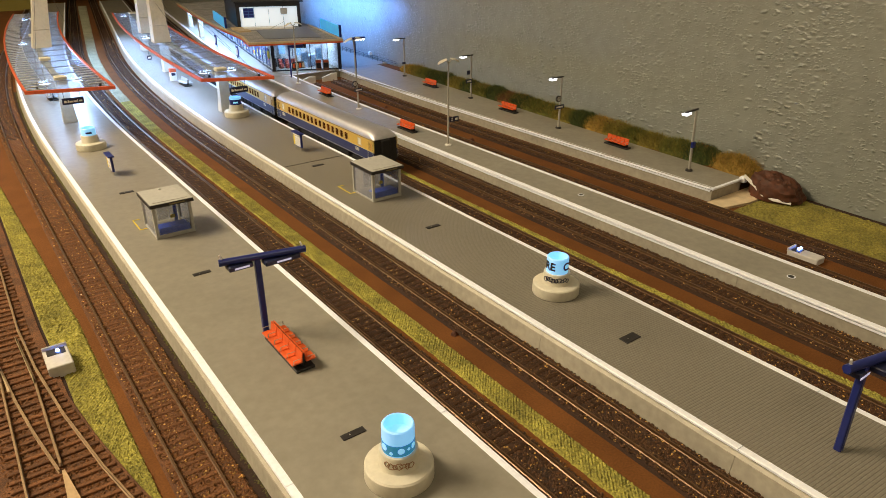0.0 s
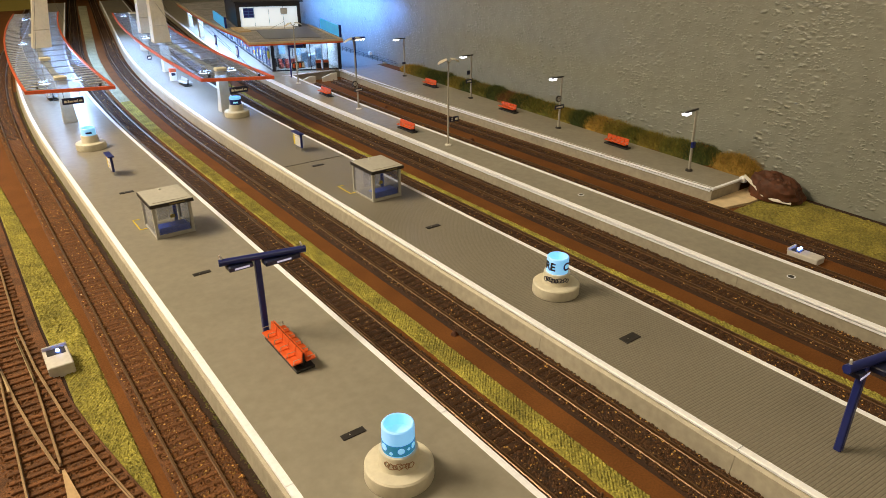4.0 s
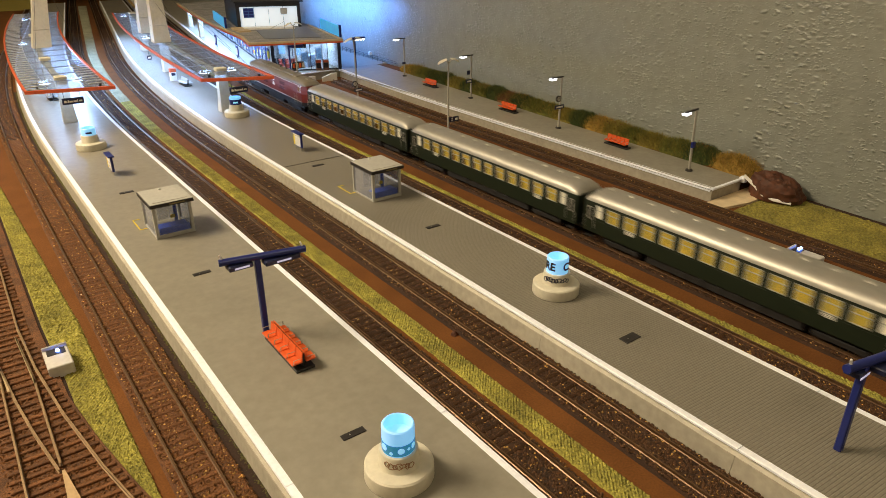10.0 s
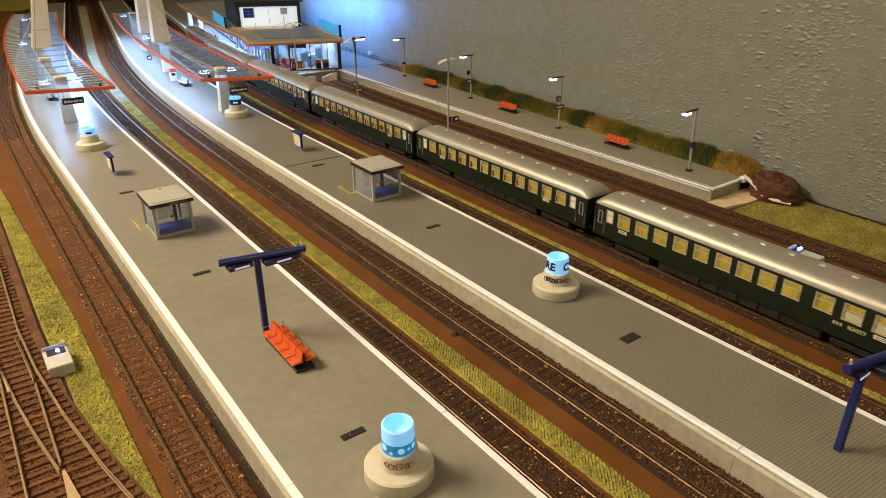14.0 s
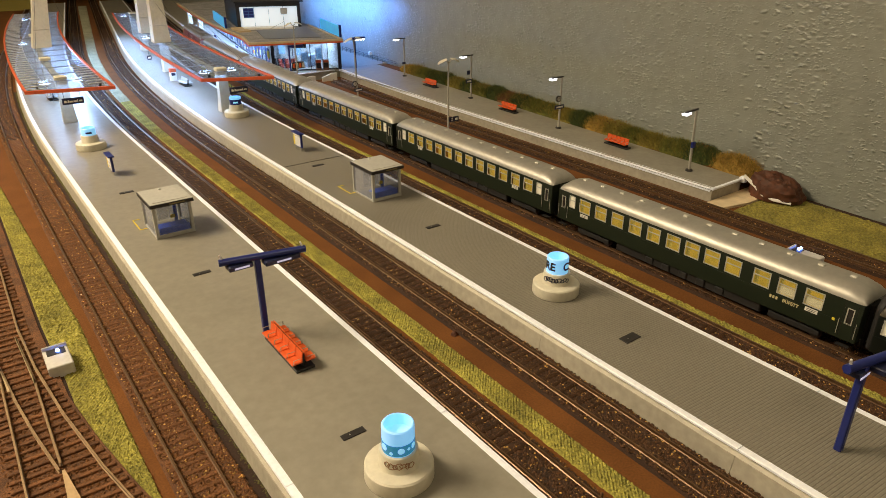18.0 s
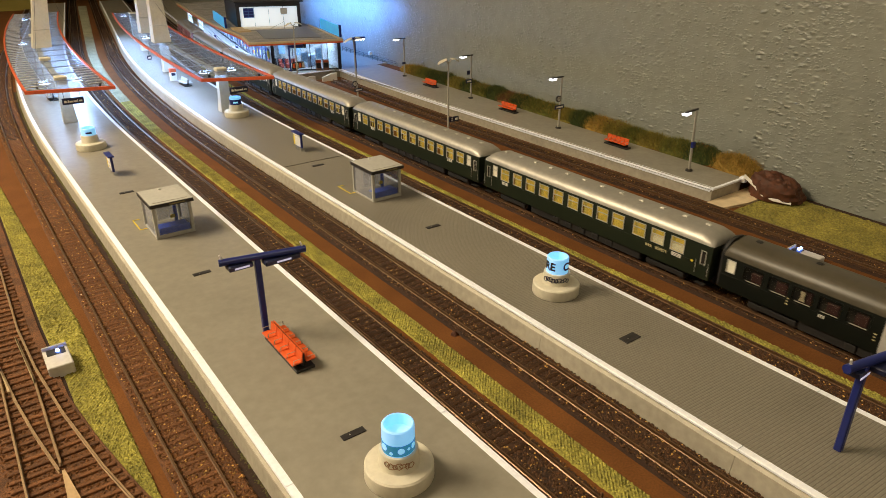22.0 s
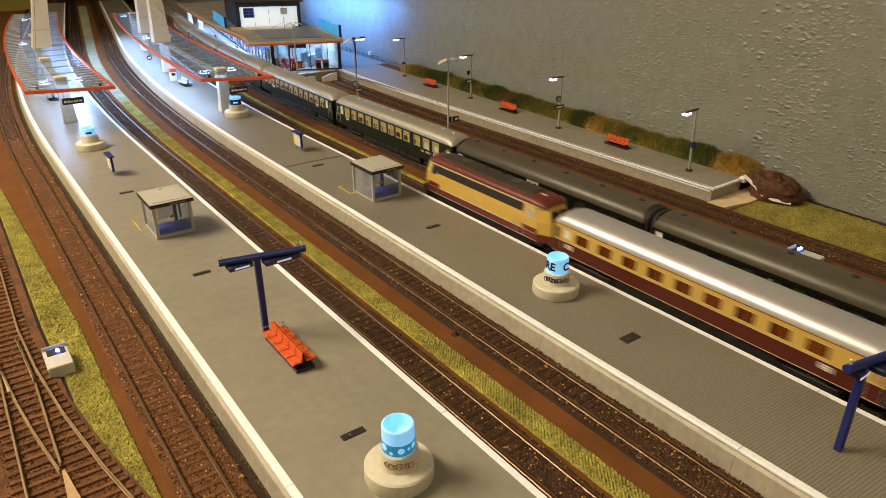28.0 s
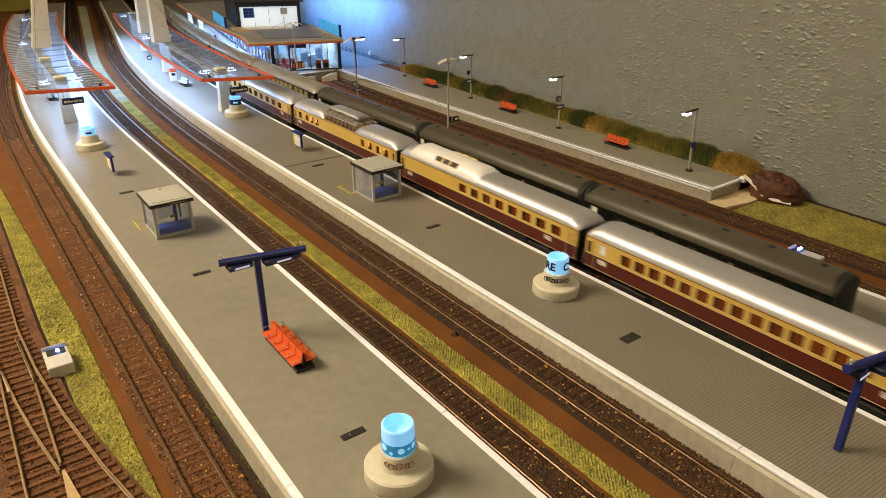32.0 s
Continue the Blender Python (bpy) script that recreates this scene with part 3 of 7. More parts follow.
def coach(label, length, lower, upper, roof, interior, windows, doors, split=None, roof_top=0.0480, eave=0.0388,
          z_low=0.0108, frosted=(), win=(0.0120, 0.0246, 0.0362), bar=True, vents=0, frame_mat=None, stripe=None, body_w=W2,
          name="passenger_coach", group="", placards=(), door=(0.0048, 0.0225, 0.0345), curtain=None, vent_mat=None, gap=None, end_dome=0.012):
    """A four-axle coach, its middle at the origin, lying along Y. windows, doors, frosted: centres along Y.
    split: the height at which the paint changes from lower to upper."""
    t = thing(name, label, "train coach", group)
    h = length / 2 - 0.003
    ww, a, b = win
    dw, da, db = door
    holes = [(y, ww, a, b) for y in windows] + [(y, dw, da, db) for y in doors] + [(y, 0.0066, a + 0.001, b) for y in frosted]
    pane, fr = window_meshes(ww, a, b, bar, frame_mat=frame_mat, pane_mat=PAINT["tint"] if split else None)
    dpane, dfr = window_meshes(dw, da, db, False, 0.0003, frame_mat)
    if not split:
        dpane = Shape().box(-0.0001, 0.0001, -dw / 2, dw / 2, da, db).mesh("door_window", PAINT["darkroom"])
    fpane, ffr = window_meshes(0.0066, a + 0.001, b, bar, frame_mat=PAINT["frame"])
    fmesh = Shape().box(-0.0001, 0.0001, -0.0033, 0.0033, a + 0.001, b).mesh("frosted_window", PAINT["frosted"])
    out = lambda x, sx, d0, d1: (min(x + sx * d0, x + sx * d1), max(x + sx * d0, x + sx * d1))
    rng_ = random.Random(int(length * 1e5))
    for sx in (-1, 1):
        x = sx * body_w
        if split:
            side_panels(t, "lower_side", x, -h, h, z_low, split, [q for q in holes if q[2] < split], lower)
            side_panels(t, "window_band", x, -h, h, split, eave, [(q[0], q[1], max(q[2], split), q[3]) for q in holes], upper)
            for nm, z, d in (("stripe", split, 0.00022), ("sill_stripe", z_low + 0.0007, 0.00022), ("eave_stripe", eave - 0.0009, 0.0002)):
                part(nm, Shape().box(*out(x, sx, 0, 0.00012), -h, h, z - d, z + d), lower if nm == "eave_stripe" else stripe or PAINT["gold"], t)
        else:
            side_panels(t, "side_wall", x, -h, h, z_low, eave, holes, lower)
            part("waist_strip", Shape().box(*out(x, sx, 0, 0.00018), -h, h, a - 0.0022, a - 0.0018), lower, t)
            part("gutter", Shape().box(*out(x, sx, 0, 0.0004), -h, h, eave - 0.0006, eave), lower, t)
        for y in windows:
            w_ = part("window", pane, None, t, at=pose(x - sx * 0.0006, y, 0))
            part("window_frame", fr, None, w_, at=pose(sx * 0.0005, 0, 0))
            if curtain is not None and rng_.random() < 0.8:
                wd = rng_.choice((0.18, 0.24, 0.30)) * ww
                for s in (-1, 1):
                    part("curtain", Shape().box(*out(x, sx, -0.0026, -0.0023), y + s * ww / 2 - (wd if s > 0 else 0), y + s * ww / 2 + (0 if s > 0 else wd), a, b), curtain, w_, at=pose(-x + sx * 0.0006, -y, 0))
        for y in frosted:
            w_ = part("frosted_window", fmesh, None, t, at=pose(x - sx * 0.0006, y, 0))
            part("window_frame", ffr, None, w_, at=pose(sx * 0.0005, 0, 0))
        for y in doors:
            d_ = part("door", Shape().box(*out(x, sx, -0.0003, 0.00012), y - 0.0042, y - 0.0038, z_low + 0.001, eave - 0.002)
                      .box(*out(x, sx, -0.0003, 0.00012), y + 0.0038, y + 0.0042, z_low + 0.001, eave - 0.002), PAINT["under"], t)
            w_ = part("door_window", dpane, None, d_, at=pose(x - sx * 0.0006, y, 0))
            part("window_frame", dfr, None, w_, at=pose(sx * 0.0005, 0, 0))
            for q in (-0.0054, 0.0054):
                part("handrail", Shape().rod((x + sx * 0.0006, y + q, 0.014), (x + sx * 0.0006, y + q, 0.025), 0.0002, 6), PAINT["frame"], d_)
            part("step", Shape().box(*out(x, sx, -0.003, 0.0006), y - 0.004, y + 0.004, 0.0060, 0.0066), PAINT["under"], d_)
        for y, z, w0, h0 in placards:
            p_ = part("placard", Shape().box(*out(x, sx, 0, 0.00025), y - w0 / 2, y + w0 / 2, z - h0 / 2, z + h0 / 2), PAINT["placard"], t, "white placard with unreadable print")
            for k in (-0.2, 0.2):
                part("print_bar", Shape().box(*out(x, sx, 0.0002, 0.00034), y - w0 * 0.36, y + w0 * 0.36, z + k * h0 - 0.00016, z + k * h0 + 0.00016), PAINT["under"], p_)
    for sy in (-1, 1):
        y = sy * h
        ya, yb = min(y, y - sy * 0.0008), max(y, y - sy * 0.0008)
        part("end_wall", Shape().add([(px, py, pz) for py in (ya, yb) for px, pz in ((-body_w + 0.0007, z_low), (-0.0052, z_low), (-0.0052, 0.0345), (0.0052, 0.0345), (0.0052, z_low), (body_w - 0.0007, z_low), (body_w - 0.0007, eave), (-body_w + 0.0007, eave))],
                                     [(0, 1, 2, 7), (2, 3, 6, 7), (3, 4, 5, 6), (8, 15, 10, 9), (10, 15, 14, 11), (11, 14, 13, 12), (0, 7, 15, 8), (5, 13, 14, 6), (6, 14, 15, 7), (0, 8, 9, 1), (1, 9, 10, 2), (2, 10, 11, 3), (3, 11, 12, 4), (4, 12, 13, 5)]), PAINT["under"] if split else lower, t)
        part("gangway", Shape().box(-0.0060, 0.0060, min(y - sy * 0.001, y + sy * 0.0024), max(y - sy * 0.001, y + sy * 0.0024), 0.010, 0.0372, 0.0008), PAINT["under"], t)
        for q in (-1, 1):
            part("buffer", Shape().rod((q * 0.010, y - sy * 0.001, 0.0115), (q * 0.010, y + sy * 0.0016, 0.0115), 0.0009, 8).rod((q * 0.010, y + sy * 0.0016, 0.0115), (q * 0.010, y + sy * 0.0024, 0.0115), 0.0026, 12), PAINT["under"], t)
    for ya, yb in ([(-h - 0.0004, h + 0.0004)] if gap is None else [(-h - 0.0004, gap[0]), (gap[1], h + 0.0004)]):
        part("roof", roof_shape(body_w + 0.0003, ya, yb, eave, roof_top, end_dome), roof, t, smooth=True)
    part("floor", Shape().box(-body_w + 0.001, body_w - 0.001, -h + 0.001, h - 0.001, z_low + 0.0005, z_low + 0.002), PAINT["under"], t)
    inside = part("interior", Shape().box(-0.0060, 0.0060, -h + 0.004, h - 0.004, z_low + 0.002, eave - 0.001), interior, t)
    for y in windows:
        if rng_.random() < 0.85:
            for s in (-1, 1):
                part("seat", Shape().box(min(s * 0.0060, s * 0.0115), max(s * 0.0060, s * 0.0115), y - ww * 0.42, y - ww * 0.42 + 0.0022, z_low + 0.002, a + 0.0036 + rng_.uniform(-0.0005, 0.001), 0.0004), PAINT["seat"], inside)
    # underframe widened in black to fill the shaded space below the body
    u = Shape().box(-0.0136, 0.0136, -0.068, 0.064, 0.0034, z_low + 0.0006, 0.001)
    part("underframe_box", u, PAINT["under"], t)
    part("frame_beam", Shape().box(-0.0120, 0.0120, -h + 0.006, h - 0.006, z_low - 0.0022, z_low + 0.0006), PAINT["under"], t)
    for k in range(5):
        y = -0.035 + 0.016 * k
        for sx in (-1, 1):
            part("equipment_box", Shape().box(min(sx * 0.0134, sx * 0.0148), max(sx * 0.0134, sx * 0.0148), y - 0.004, y + 0.0035, 0.0040, z_low - 0.0012, 0.0006), PAINT["under"], t)
    for sy in (-1, 1):
        bogie(t, sy * (length / 2 - 0.044))
    for i in range(vents):
        y = -h + 0.016 + i * (2 * h - 0.032) / max(vents - 1, 1)
        part("roof_vent", Shape().box(-0.0016, 0.0016, y - 0.0022, y + 0.0022, roof_top - 0.0006, roof_top + 0.0008, 0.0004), vent_mat or roof, t)
    return t


def spread(n, a, b):
    return [a + (b - a) * i / (n - 1) for i in range(n)]


LO = 0.2575
GW = spread(12, -0.1005, 0.1005)
LG, LD, LB = 0.274, 0.2635, 0.2745
# curtains emit a little, imitating cabin light shining through them
CURT = mat("glowing_yellow_curtain", (0.60, 0.48, 0.14), 0.7, vary=0.2, grain=900, stain=300, emit=0.14, emit_colour=(1.0, 0.74, 0.12))
GPL = [(-0.0820, 0.0225, 0.0085, 0.0026), (0.0820, 0.0225, 0.0085, 0.0026)]


def green_coach(label, windows=GW, frosted=(-0.1155, 0.1155), placards=None, **kw):
    return coach(label, LG - 0.003, PAINT["green"], PAINT["green"], PAINT["satinroof"], PAINT["litroom"], windows, [-0.1258, 0.1258], frosted=frosted,
                 vents=12, group="coaches of the green train", placards=placards or GPL, curtain=CURT, vent_mat=PAINT["frame"], door=(0.0040, 0.0225, 0.0335), **kw)


green = green_coach("dark green express coach with silver roof and lit yellow windows")
greens = [green] + [copy_thing(green, pose(0, 0, 0)) for _ in range(3)]
BW = [0.1005, 0.0822, 0.0638, 0.0452, 0.0268, 0.0082, -0.0090, -0.0262, -0.0435, -0.0655, -0.0838, -0.1025]
buffet = green_coach("dark green buffet coach with silver roof and cream lettering", BW, (0.1155,), [(-0.1025, 0.0218, 0.0085, 0.0028), (0.1005, 0.0218, 0.0085, 0.0028)])
for sx in (-1, 1):
    me = letters("B\u00dcFETT", 0.0033, 0.0002, 0.00008)
    me.materials.clear()
    me.materials.append(PAINT["gold"])
    m = Matrix.Translation((sx * (W2 + 0.0001), -0.0885, 0.0205)) @ pose(0, 0, 0, rz=90 * sx) @ pose(0, 0, 0, rx=90)
    part("lettering", me, None, buffet, "cream raised letters", at=m)
    for k in range(3):
        part("lettering_bar", Shape().box(min(sx * W2, sx * (W2 + 0.0002)), max(sx * W2, sx * (W2 + 0.0002)), -0.0742 - 0.0022 * k - 0.0007, -0.0742 - 0.0022 * k + 0.0007, 0.0194, 0.0216), PAINT["gold"], buffet)
    for y in (-0.0838, -0.1025):
        part("half_blind", Shape().box(min(sx * (W2 - 0.0016), sx * (W2 - 0.0012)), max(sx * (W2 - 0.0016), sx * (W2 - 0.0012)), y - 0.0058, y + 0.0058, 0.0248, 0.0302), PAINT["frosted"], buffet, "frosted lower half of the window")
    part("warning_plate", Shape().box(min(sx * W2, sx * (W2 + 0.0002)), max(sx * W2, sx * (W2 + 0.0002)), -0.1178, -0.1160, 0.0215, 0.0233), M["yellow"], buffet, "small yellow plate")
greens.append(buffet)
OSEAT = [mat("maroon_seat_cover", (0.035, 0.005, 0.008), 0.6, vary=0.15), mat("green_seat_cover", (0.004, 0.030, 0.012), 0.6, vary=0.15)]
ODOOR = mat("silver_grey_door", (0.50, 0.48, 0.45), 0.4, 0.2, vary=0.06)


def old_coach(label, length, windows, doors, seats, frosted, middle, group="old coaches at the tail"):
    c = coach(label, length, PAINT["darkgreen"], PAINT["darkgreen"], PAINT["darkroof"], PAINT["darkroom"], windows, doors, vents=6, vent_mat=PAINT["under"], end_dome=0.004, win=(0.0150, 0.0240, 0.0345),
              bar=False, name="old_coach", group=group, frosted=frosted, placards=[(-0.034, 0.0212, 0.0085, 0.0032), (0.050, 0.0205, 0.004, 0.0020)], roof_top=0.0484, eave=0.0368, frame_mat=PAINT["darkgreen"])
    for q in (-1, 1):
        y = q * (length / 2 - 0.003)
        hood = [(px * 0.93, z) for px, z in roof_profile(W2, 0.0372, 0.0474)]
        rings = []
        for d, k in ((-0.0005, 1.0), (0.0016, 1.0), (0.0030, 0.93), (0.0036, 0.84)):
            rings.append([(px * k, y + q * d, 0.0372 + (z - 0.0372) * k) for px, z in hood] + [(-0.0147 * k, y + q * d, 0.0115), (0.0147 * k, y + q * d, 0.0115)])
        part("gangway_hood", Shape().loft(rings), PAINT["under"], c, "black rubber gangway hood", smooth=True)
    for sx in (-1, 1):
        x = sx * W2
        side = lambda d0, d1: (min(x + sx * d0, x + sx * d1), max(x + sx * d0, x + sx * d1))
        for i, y in enumerate(windows):
            # pale bar that paints the highlight on the lower window frame
            part("window_sill", Shape().box(*side(0, 0.0004), y - 0.0062, y + 0.0044, 0.0238, 0.0242), PAINT["frame"], c)
            part("seat_back", Shape().box(*side(-0.0060, -0.0030), y - 0.0052, y + 0.0030, 0.0200, 0.0300 + 0.0012 * (i % 3), 0.0006), OSEAT[i // 5 % 2], c, ("maroon", "green")[i // 5 % 2] + " seat back behind the window")
            if i in (2, 6):
                part("curtain", Shape().loft([[(x - sx * 0.0014, y - 0.0008 - q * 0.5, z), (x - sx * 0.0020, y - 0.0008 - q * 0.5, z), (x - sx * 0.0022, y + 0.0014 + q, z), (x - sx * 0.0012, y + 0.0014 + q, z)] for z, q in ((0.0244, 0.0012), (0.0275, 0.0), (0.0315, 0.0008))]), PAINT["greycurtain"], c, "pale gathered curtain")
        for y in (0.0170, -0.0240, 0.0735):
            for k in range(3):
                part("gold_number_bar", Shape().box(*side(0, 0.00016), y - 0.0008, y + 0.0008, 0.0188 + 0.0022 * k, 0.0196 + 0.0022 * k), PAINT["gold"], c)
    if middle:
        for sx in (-1, 1):
            for k in (-1, 1):
                x = sx * W2
                d = part("door_leaf", Shape().box(min(x, x + sx * 0.0004), max(x, x + sx * 0.0004), 0.0056 + k * 0.0040 - 0.0037, 0.0056 + k * 0.0040 + 0.0037, 0.0118, 0.0360), ODOOR, c, "silver grey door leaf")
                part("door_window", Shape().box(min(x, x + sx * 0.0006), max(x, x + sx * 0.0006), 0.0056 + k * 0.0040 - 0.0013, 0.0056 + k * 0.0040 + 0.0013, 0.0250, 0.0345), PAINT["darkroom"], d)
    return c


old = old_coach("blackish green old coach with dark roof and grey middle doors", 0.255, [0.1000, 0.0815, 0.0645, 0.0465, 0.0285, -0.0150, -0.0325, -0.0530, -0.0720, -0.0900], [-0.1110], 0, [0.1175], True)
old2 = old_coach("blackish green old coach with dark roof and plain sides", 0.255, spread(11, -0.0900, 0.1000), [-0.1110], 0, [0.1175], False)
old3 = old_coach("blackish green old coach with dark roof at the tail", 0.221, spread(9, -0.070, 0.070), [-0.0980], 0, [0.0955], False)
TW = [0.0883 - 0.0129 * k for k in range(14)]
TWIDE = [0.0969 - 0.0231 * k for k in range(9)]
TEEKW = dict(split=0.0241, z_low=0.0125, eave=0.0384, win=(0.0098, 0.0257, 0.0346), bar=False, frame_mat=PAINT["brass"], door=(0.0044, 0.0245, 0.0346), group="coaches of the cream train")
TPL = [(0.110, 0.0205, 0.0075, 0.0036), (-0.095, 0.0205, 0.0075, 0.0036)]


def cream_coach(label, windows, frosted=(0.1105, -0.1030), name="passenger_coach", **kw):
    return coach(label, LD - 0.003, PAINT["red"], PAINT["creampaint"], PAINT["silver"], PAINT["dimroom"], windows, [-0.1215, 0.1235], frosted=frosted, name=name, placards=TPL, curtain=PAINT["brownblind"], **{**TEEKW, **kw})


tee = cream_coach("cream and dark red compartment coach with wide windows and silver roof", TWIDE, (0.1130,), win=(0.0140, 0.0257, 0.0346))
dome_car = cream_coach("cream and dark red dome coach with raised glass roof", [0.1080, 0.0880, 0.0740, 0.0600, -0.0560, -0.0720, -0.0900, -0.1060], (), "dome_coach", gap=(-0.0370, 0.0410))
bar_car = cream_coach("cream and dark red buffet coach with a raised silver roof hump", spread(8, -0.1035, 0.0204), (), "buffet_coach", win=(0.0118, 0.0257, 0.0346))
tee2 = cream_coach("cream and dark red open coach with close-set windows and silver roof", TW, (0.1105,))
tee3 = copy_thing(tee2, pose(0, 0, 0))
rhein = coach("cobalt blue and cream luxury coach with silver roof", LB - 0.003, PAINT["bluepaint"], PAINT["creampaint"], PAINT["silver"], PAINT["dimroom"],
              spread(15, -0.0692, 0.0900), [-0.1265, 0.1265], frosted=(-0.1010, 0.1100), placards=TPL, curtain=PAINT["brownblind"],
              **{**TEEKW, "win": (0.0082, 0.0257, 0.0346), "group": "coaches of the blue train", "stripe": PAINT["frame"]})
rheins = [rhein] + [copy_thing(rhein, pose(0, 0, 0)) for _ in range(2)]


def loco(label, length, lower, upper, roof, split, style, name="diesel_locomotive"):
    t = thing(name, label, "locomotive")
    h = length / 2 - 0.003
    w = 0.0165
    nose = 0.012
    tee_style = style == "tee"
    zt = 0.0430 if tee_style else 0.0415
    zb = 0.0122

    def plan(z, inset, cut):
        return [(-w + inset, -h + nose + cut, z), (-w * 0.66 + inset, -h + cut, z), (w * 0.66 - inset, -h + cut, z), (w - inset, -h + nose + cut, z),
                (w - inset, h - nose - cut, z), (w * 0.66 - inset, h - cut, z), (-w * 0.66 + inset, h - cut, z), (-w + inset, h - nose - cut, z)]
    part("lower_body", Shape().loft([plan(zb, 0, 0), plan(split, 0, 0)]), lower, t)
    part("upper_body", Shape().loft([plan(split, 0, 0), plan(0.0300, 0.0002, 0.0008), plan(zt, 0.0018, 0.0055)]), upper, t)

    def cap(k0, z0, z1, ww, ends):
        rings = []
        for y, k in ((-h + ends, 0.15), (-h + ends + 0.004, 0.75), (-h + ends + 0.014, 1), (h - ends - 0.014, 1), (h - ends - 0.004, 0.75), (h - ends, 0.15)):
            rings.append([(x, y, z) for x, z in roof_profile(ww * (0.72 + 0.28 * k), z0, z0 + (z1 - z0) * k)])
        return Shape().loft(rings)
    part("roof", cap(0, zt, 0.0495, w - 0.0016, 0.0058), roof, t, smooth=True)
    part("roof_walkway", (Shape().loft([[(px * 0.80, y, z + 0.0008) for px, z in roof_profile(w - 0.0016, 0.0440, 0.0498)] for y in (-h * 0.70, h * 0.74)]) if tee_style else Shape().box(-0.0075, 0.0075, -h * 0.62, h * 0.62, 0.0478, 0.0503, 0.0008)), PAINT["sootroof"] if tee_style else roof, t, "grey roof cover")
    for q in (-1, 1):
        part("roof_fan", Shape().turned(0, q * h * 0.40, [(0.0055, 0.0500), (0.0055, 0.0511), (0.0045, 0.0513)], 18), PAINT["darkroof"] if tee_style else PAINT["greyroof"], t)
        part("exhaust", Shape().turned(0.004, q * 0.012, [(0.0014, 0.0500), (0.0014, 0.0520)], 10), PAINT["under"], t)
        part("horn", Shape().rod((0.003 * q, q * (h - 0.022), 0.0495), (0.003 * q, q * (h - 0.016), 0.0500), 0.0008, 8), PAINT["frame"], t)
    lean = lambda z: w - (0 if z < 0.030 else 0.0002 + 0.0016 * (z - 0.030) / (zt - 0.030))
    for sx in (-1, 1):
        out = lambda d0, d1: (min(sx * (w + d0), sx * (w + d1)), max(sx * (w + d0), sx * (w + d1)))
        part("waist_stripe", Shape().box(*out(-0.0002, 0.0002), -h + nose, h - nose, split - 0.0005, split + 0.0005), PAINT["frame"], t)
        if tee_style:
            part("sill_stripe", Shape().box(*out(-0.0002, 0.0002), -h + nose, h - nose, zb + 0.0004, zb + 0.0009), PAINT["frame"], t)

        def panel(nm, y0, y1, z0, z1, m, d=0.00022, **kw):
            return part(nm, Shape().loft([[(sx * (lean(z) - 0.0006), y0, z), (sx * (lean(z) + d), y0, z), (sx * (lean(z) + d), y1, z), (sx * (lean(z) - 0.0006), y1, z)] for z in (z0, z1)]), m, t, **kw)
        panel("roof_stripe", -h + nose, h - nose, zt - 0.0012, zt - 0.0005, PAINT["frame"])
        if tee_style:
            panel("side_grille", -h * 0.66, h * 0.80, 0.0340, 0.0412, PAINT["darkroom"])
            for k in range(7):
                yk = -h * 0.66 + (k + 1) * h * 0.18
                panel("grille_bar", yk - 0.0003, yk + 0.0003, 0.0342, 0.0410, PAINT["under"], 0.0004)
            panel("emblem", -0.003, 0.003, 0.0255, 0.0300, PAINT["brass"])
        else:
            for a, z0, z1 in ((-0.046, 0.0245, 0.0365), (0.026, 0.0245, 0.0365)):
                panel("side_grille", a, a + 0.020, z0, z1, PAINT["redgrille"])
            for a in (-0.006, 0.006):
                panel("data_plate", a * 0.2 - 0.0035, a * 0.2 + 0.0035, 0.0255 + (a > 0) * 0.0075, 0.0305 + (a > 0) * 0.0055, PAINT["placard"])
        for q in (-1, 1):
            cw = panel("cab_window", q * (h - 0.021) - 0.0048, q * (h - 0.021) + 0.0048, 0.0315, 0.0395, PAINT["frame"])
            panel("cab_glass", q * (h - 0.021) - 0.0040, q * (h - 0.021) + 0.0040, 0.0322, 0.0388, PAINT["greycurtain"] if tee_style and q < 0 else PAINT["seat"] if not tee_style else PAINT["darkroom"], 0.0004)
            panel("cab_door", q * (h - 0.032) - 0.0034, q * (h - 0.032) - 0.0031, zb + 0.001, 0.0385, PAINT["under"])
            panel("cab_door", q * (h - 0.032) + 0.0031, q * (h - 0.032) + 0.0034, zb + 0.001, 0.0385, PAINT["under"])
            if tee_style:
                panel("raised_skirt", min(q * (h - nose), q * (h - 0.030)), max(q * (h - nose), q * (h - 0.030)), split, split + 0.0040, lower)
            for d in (-0.0045, 0.0045):
                part("handrail", Shape().rod((sx * (w + 0.0008), q * (h - 0.032) + d, 0.014), (sx * (w + 0.0008), q * (h - 0.032) + d, 0.029), 0.0002, 6), PAINT["frame"], t)
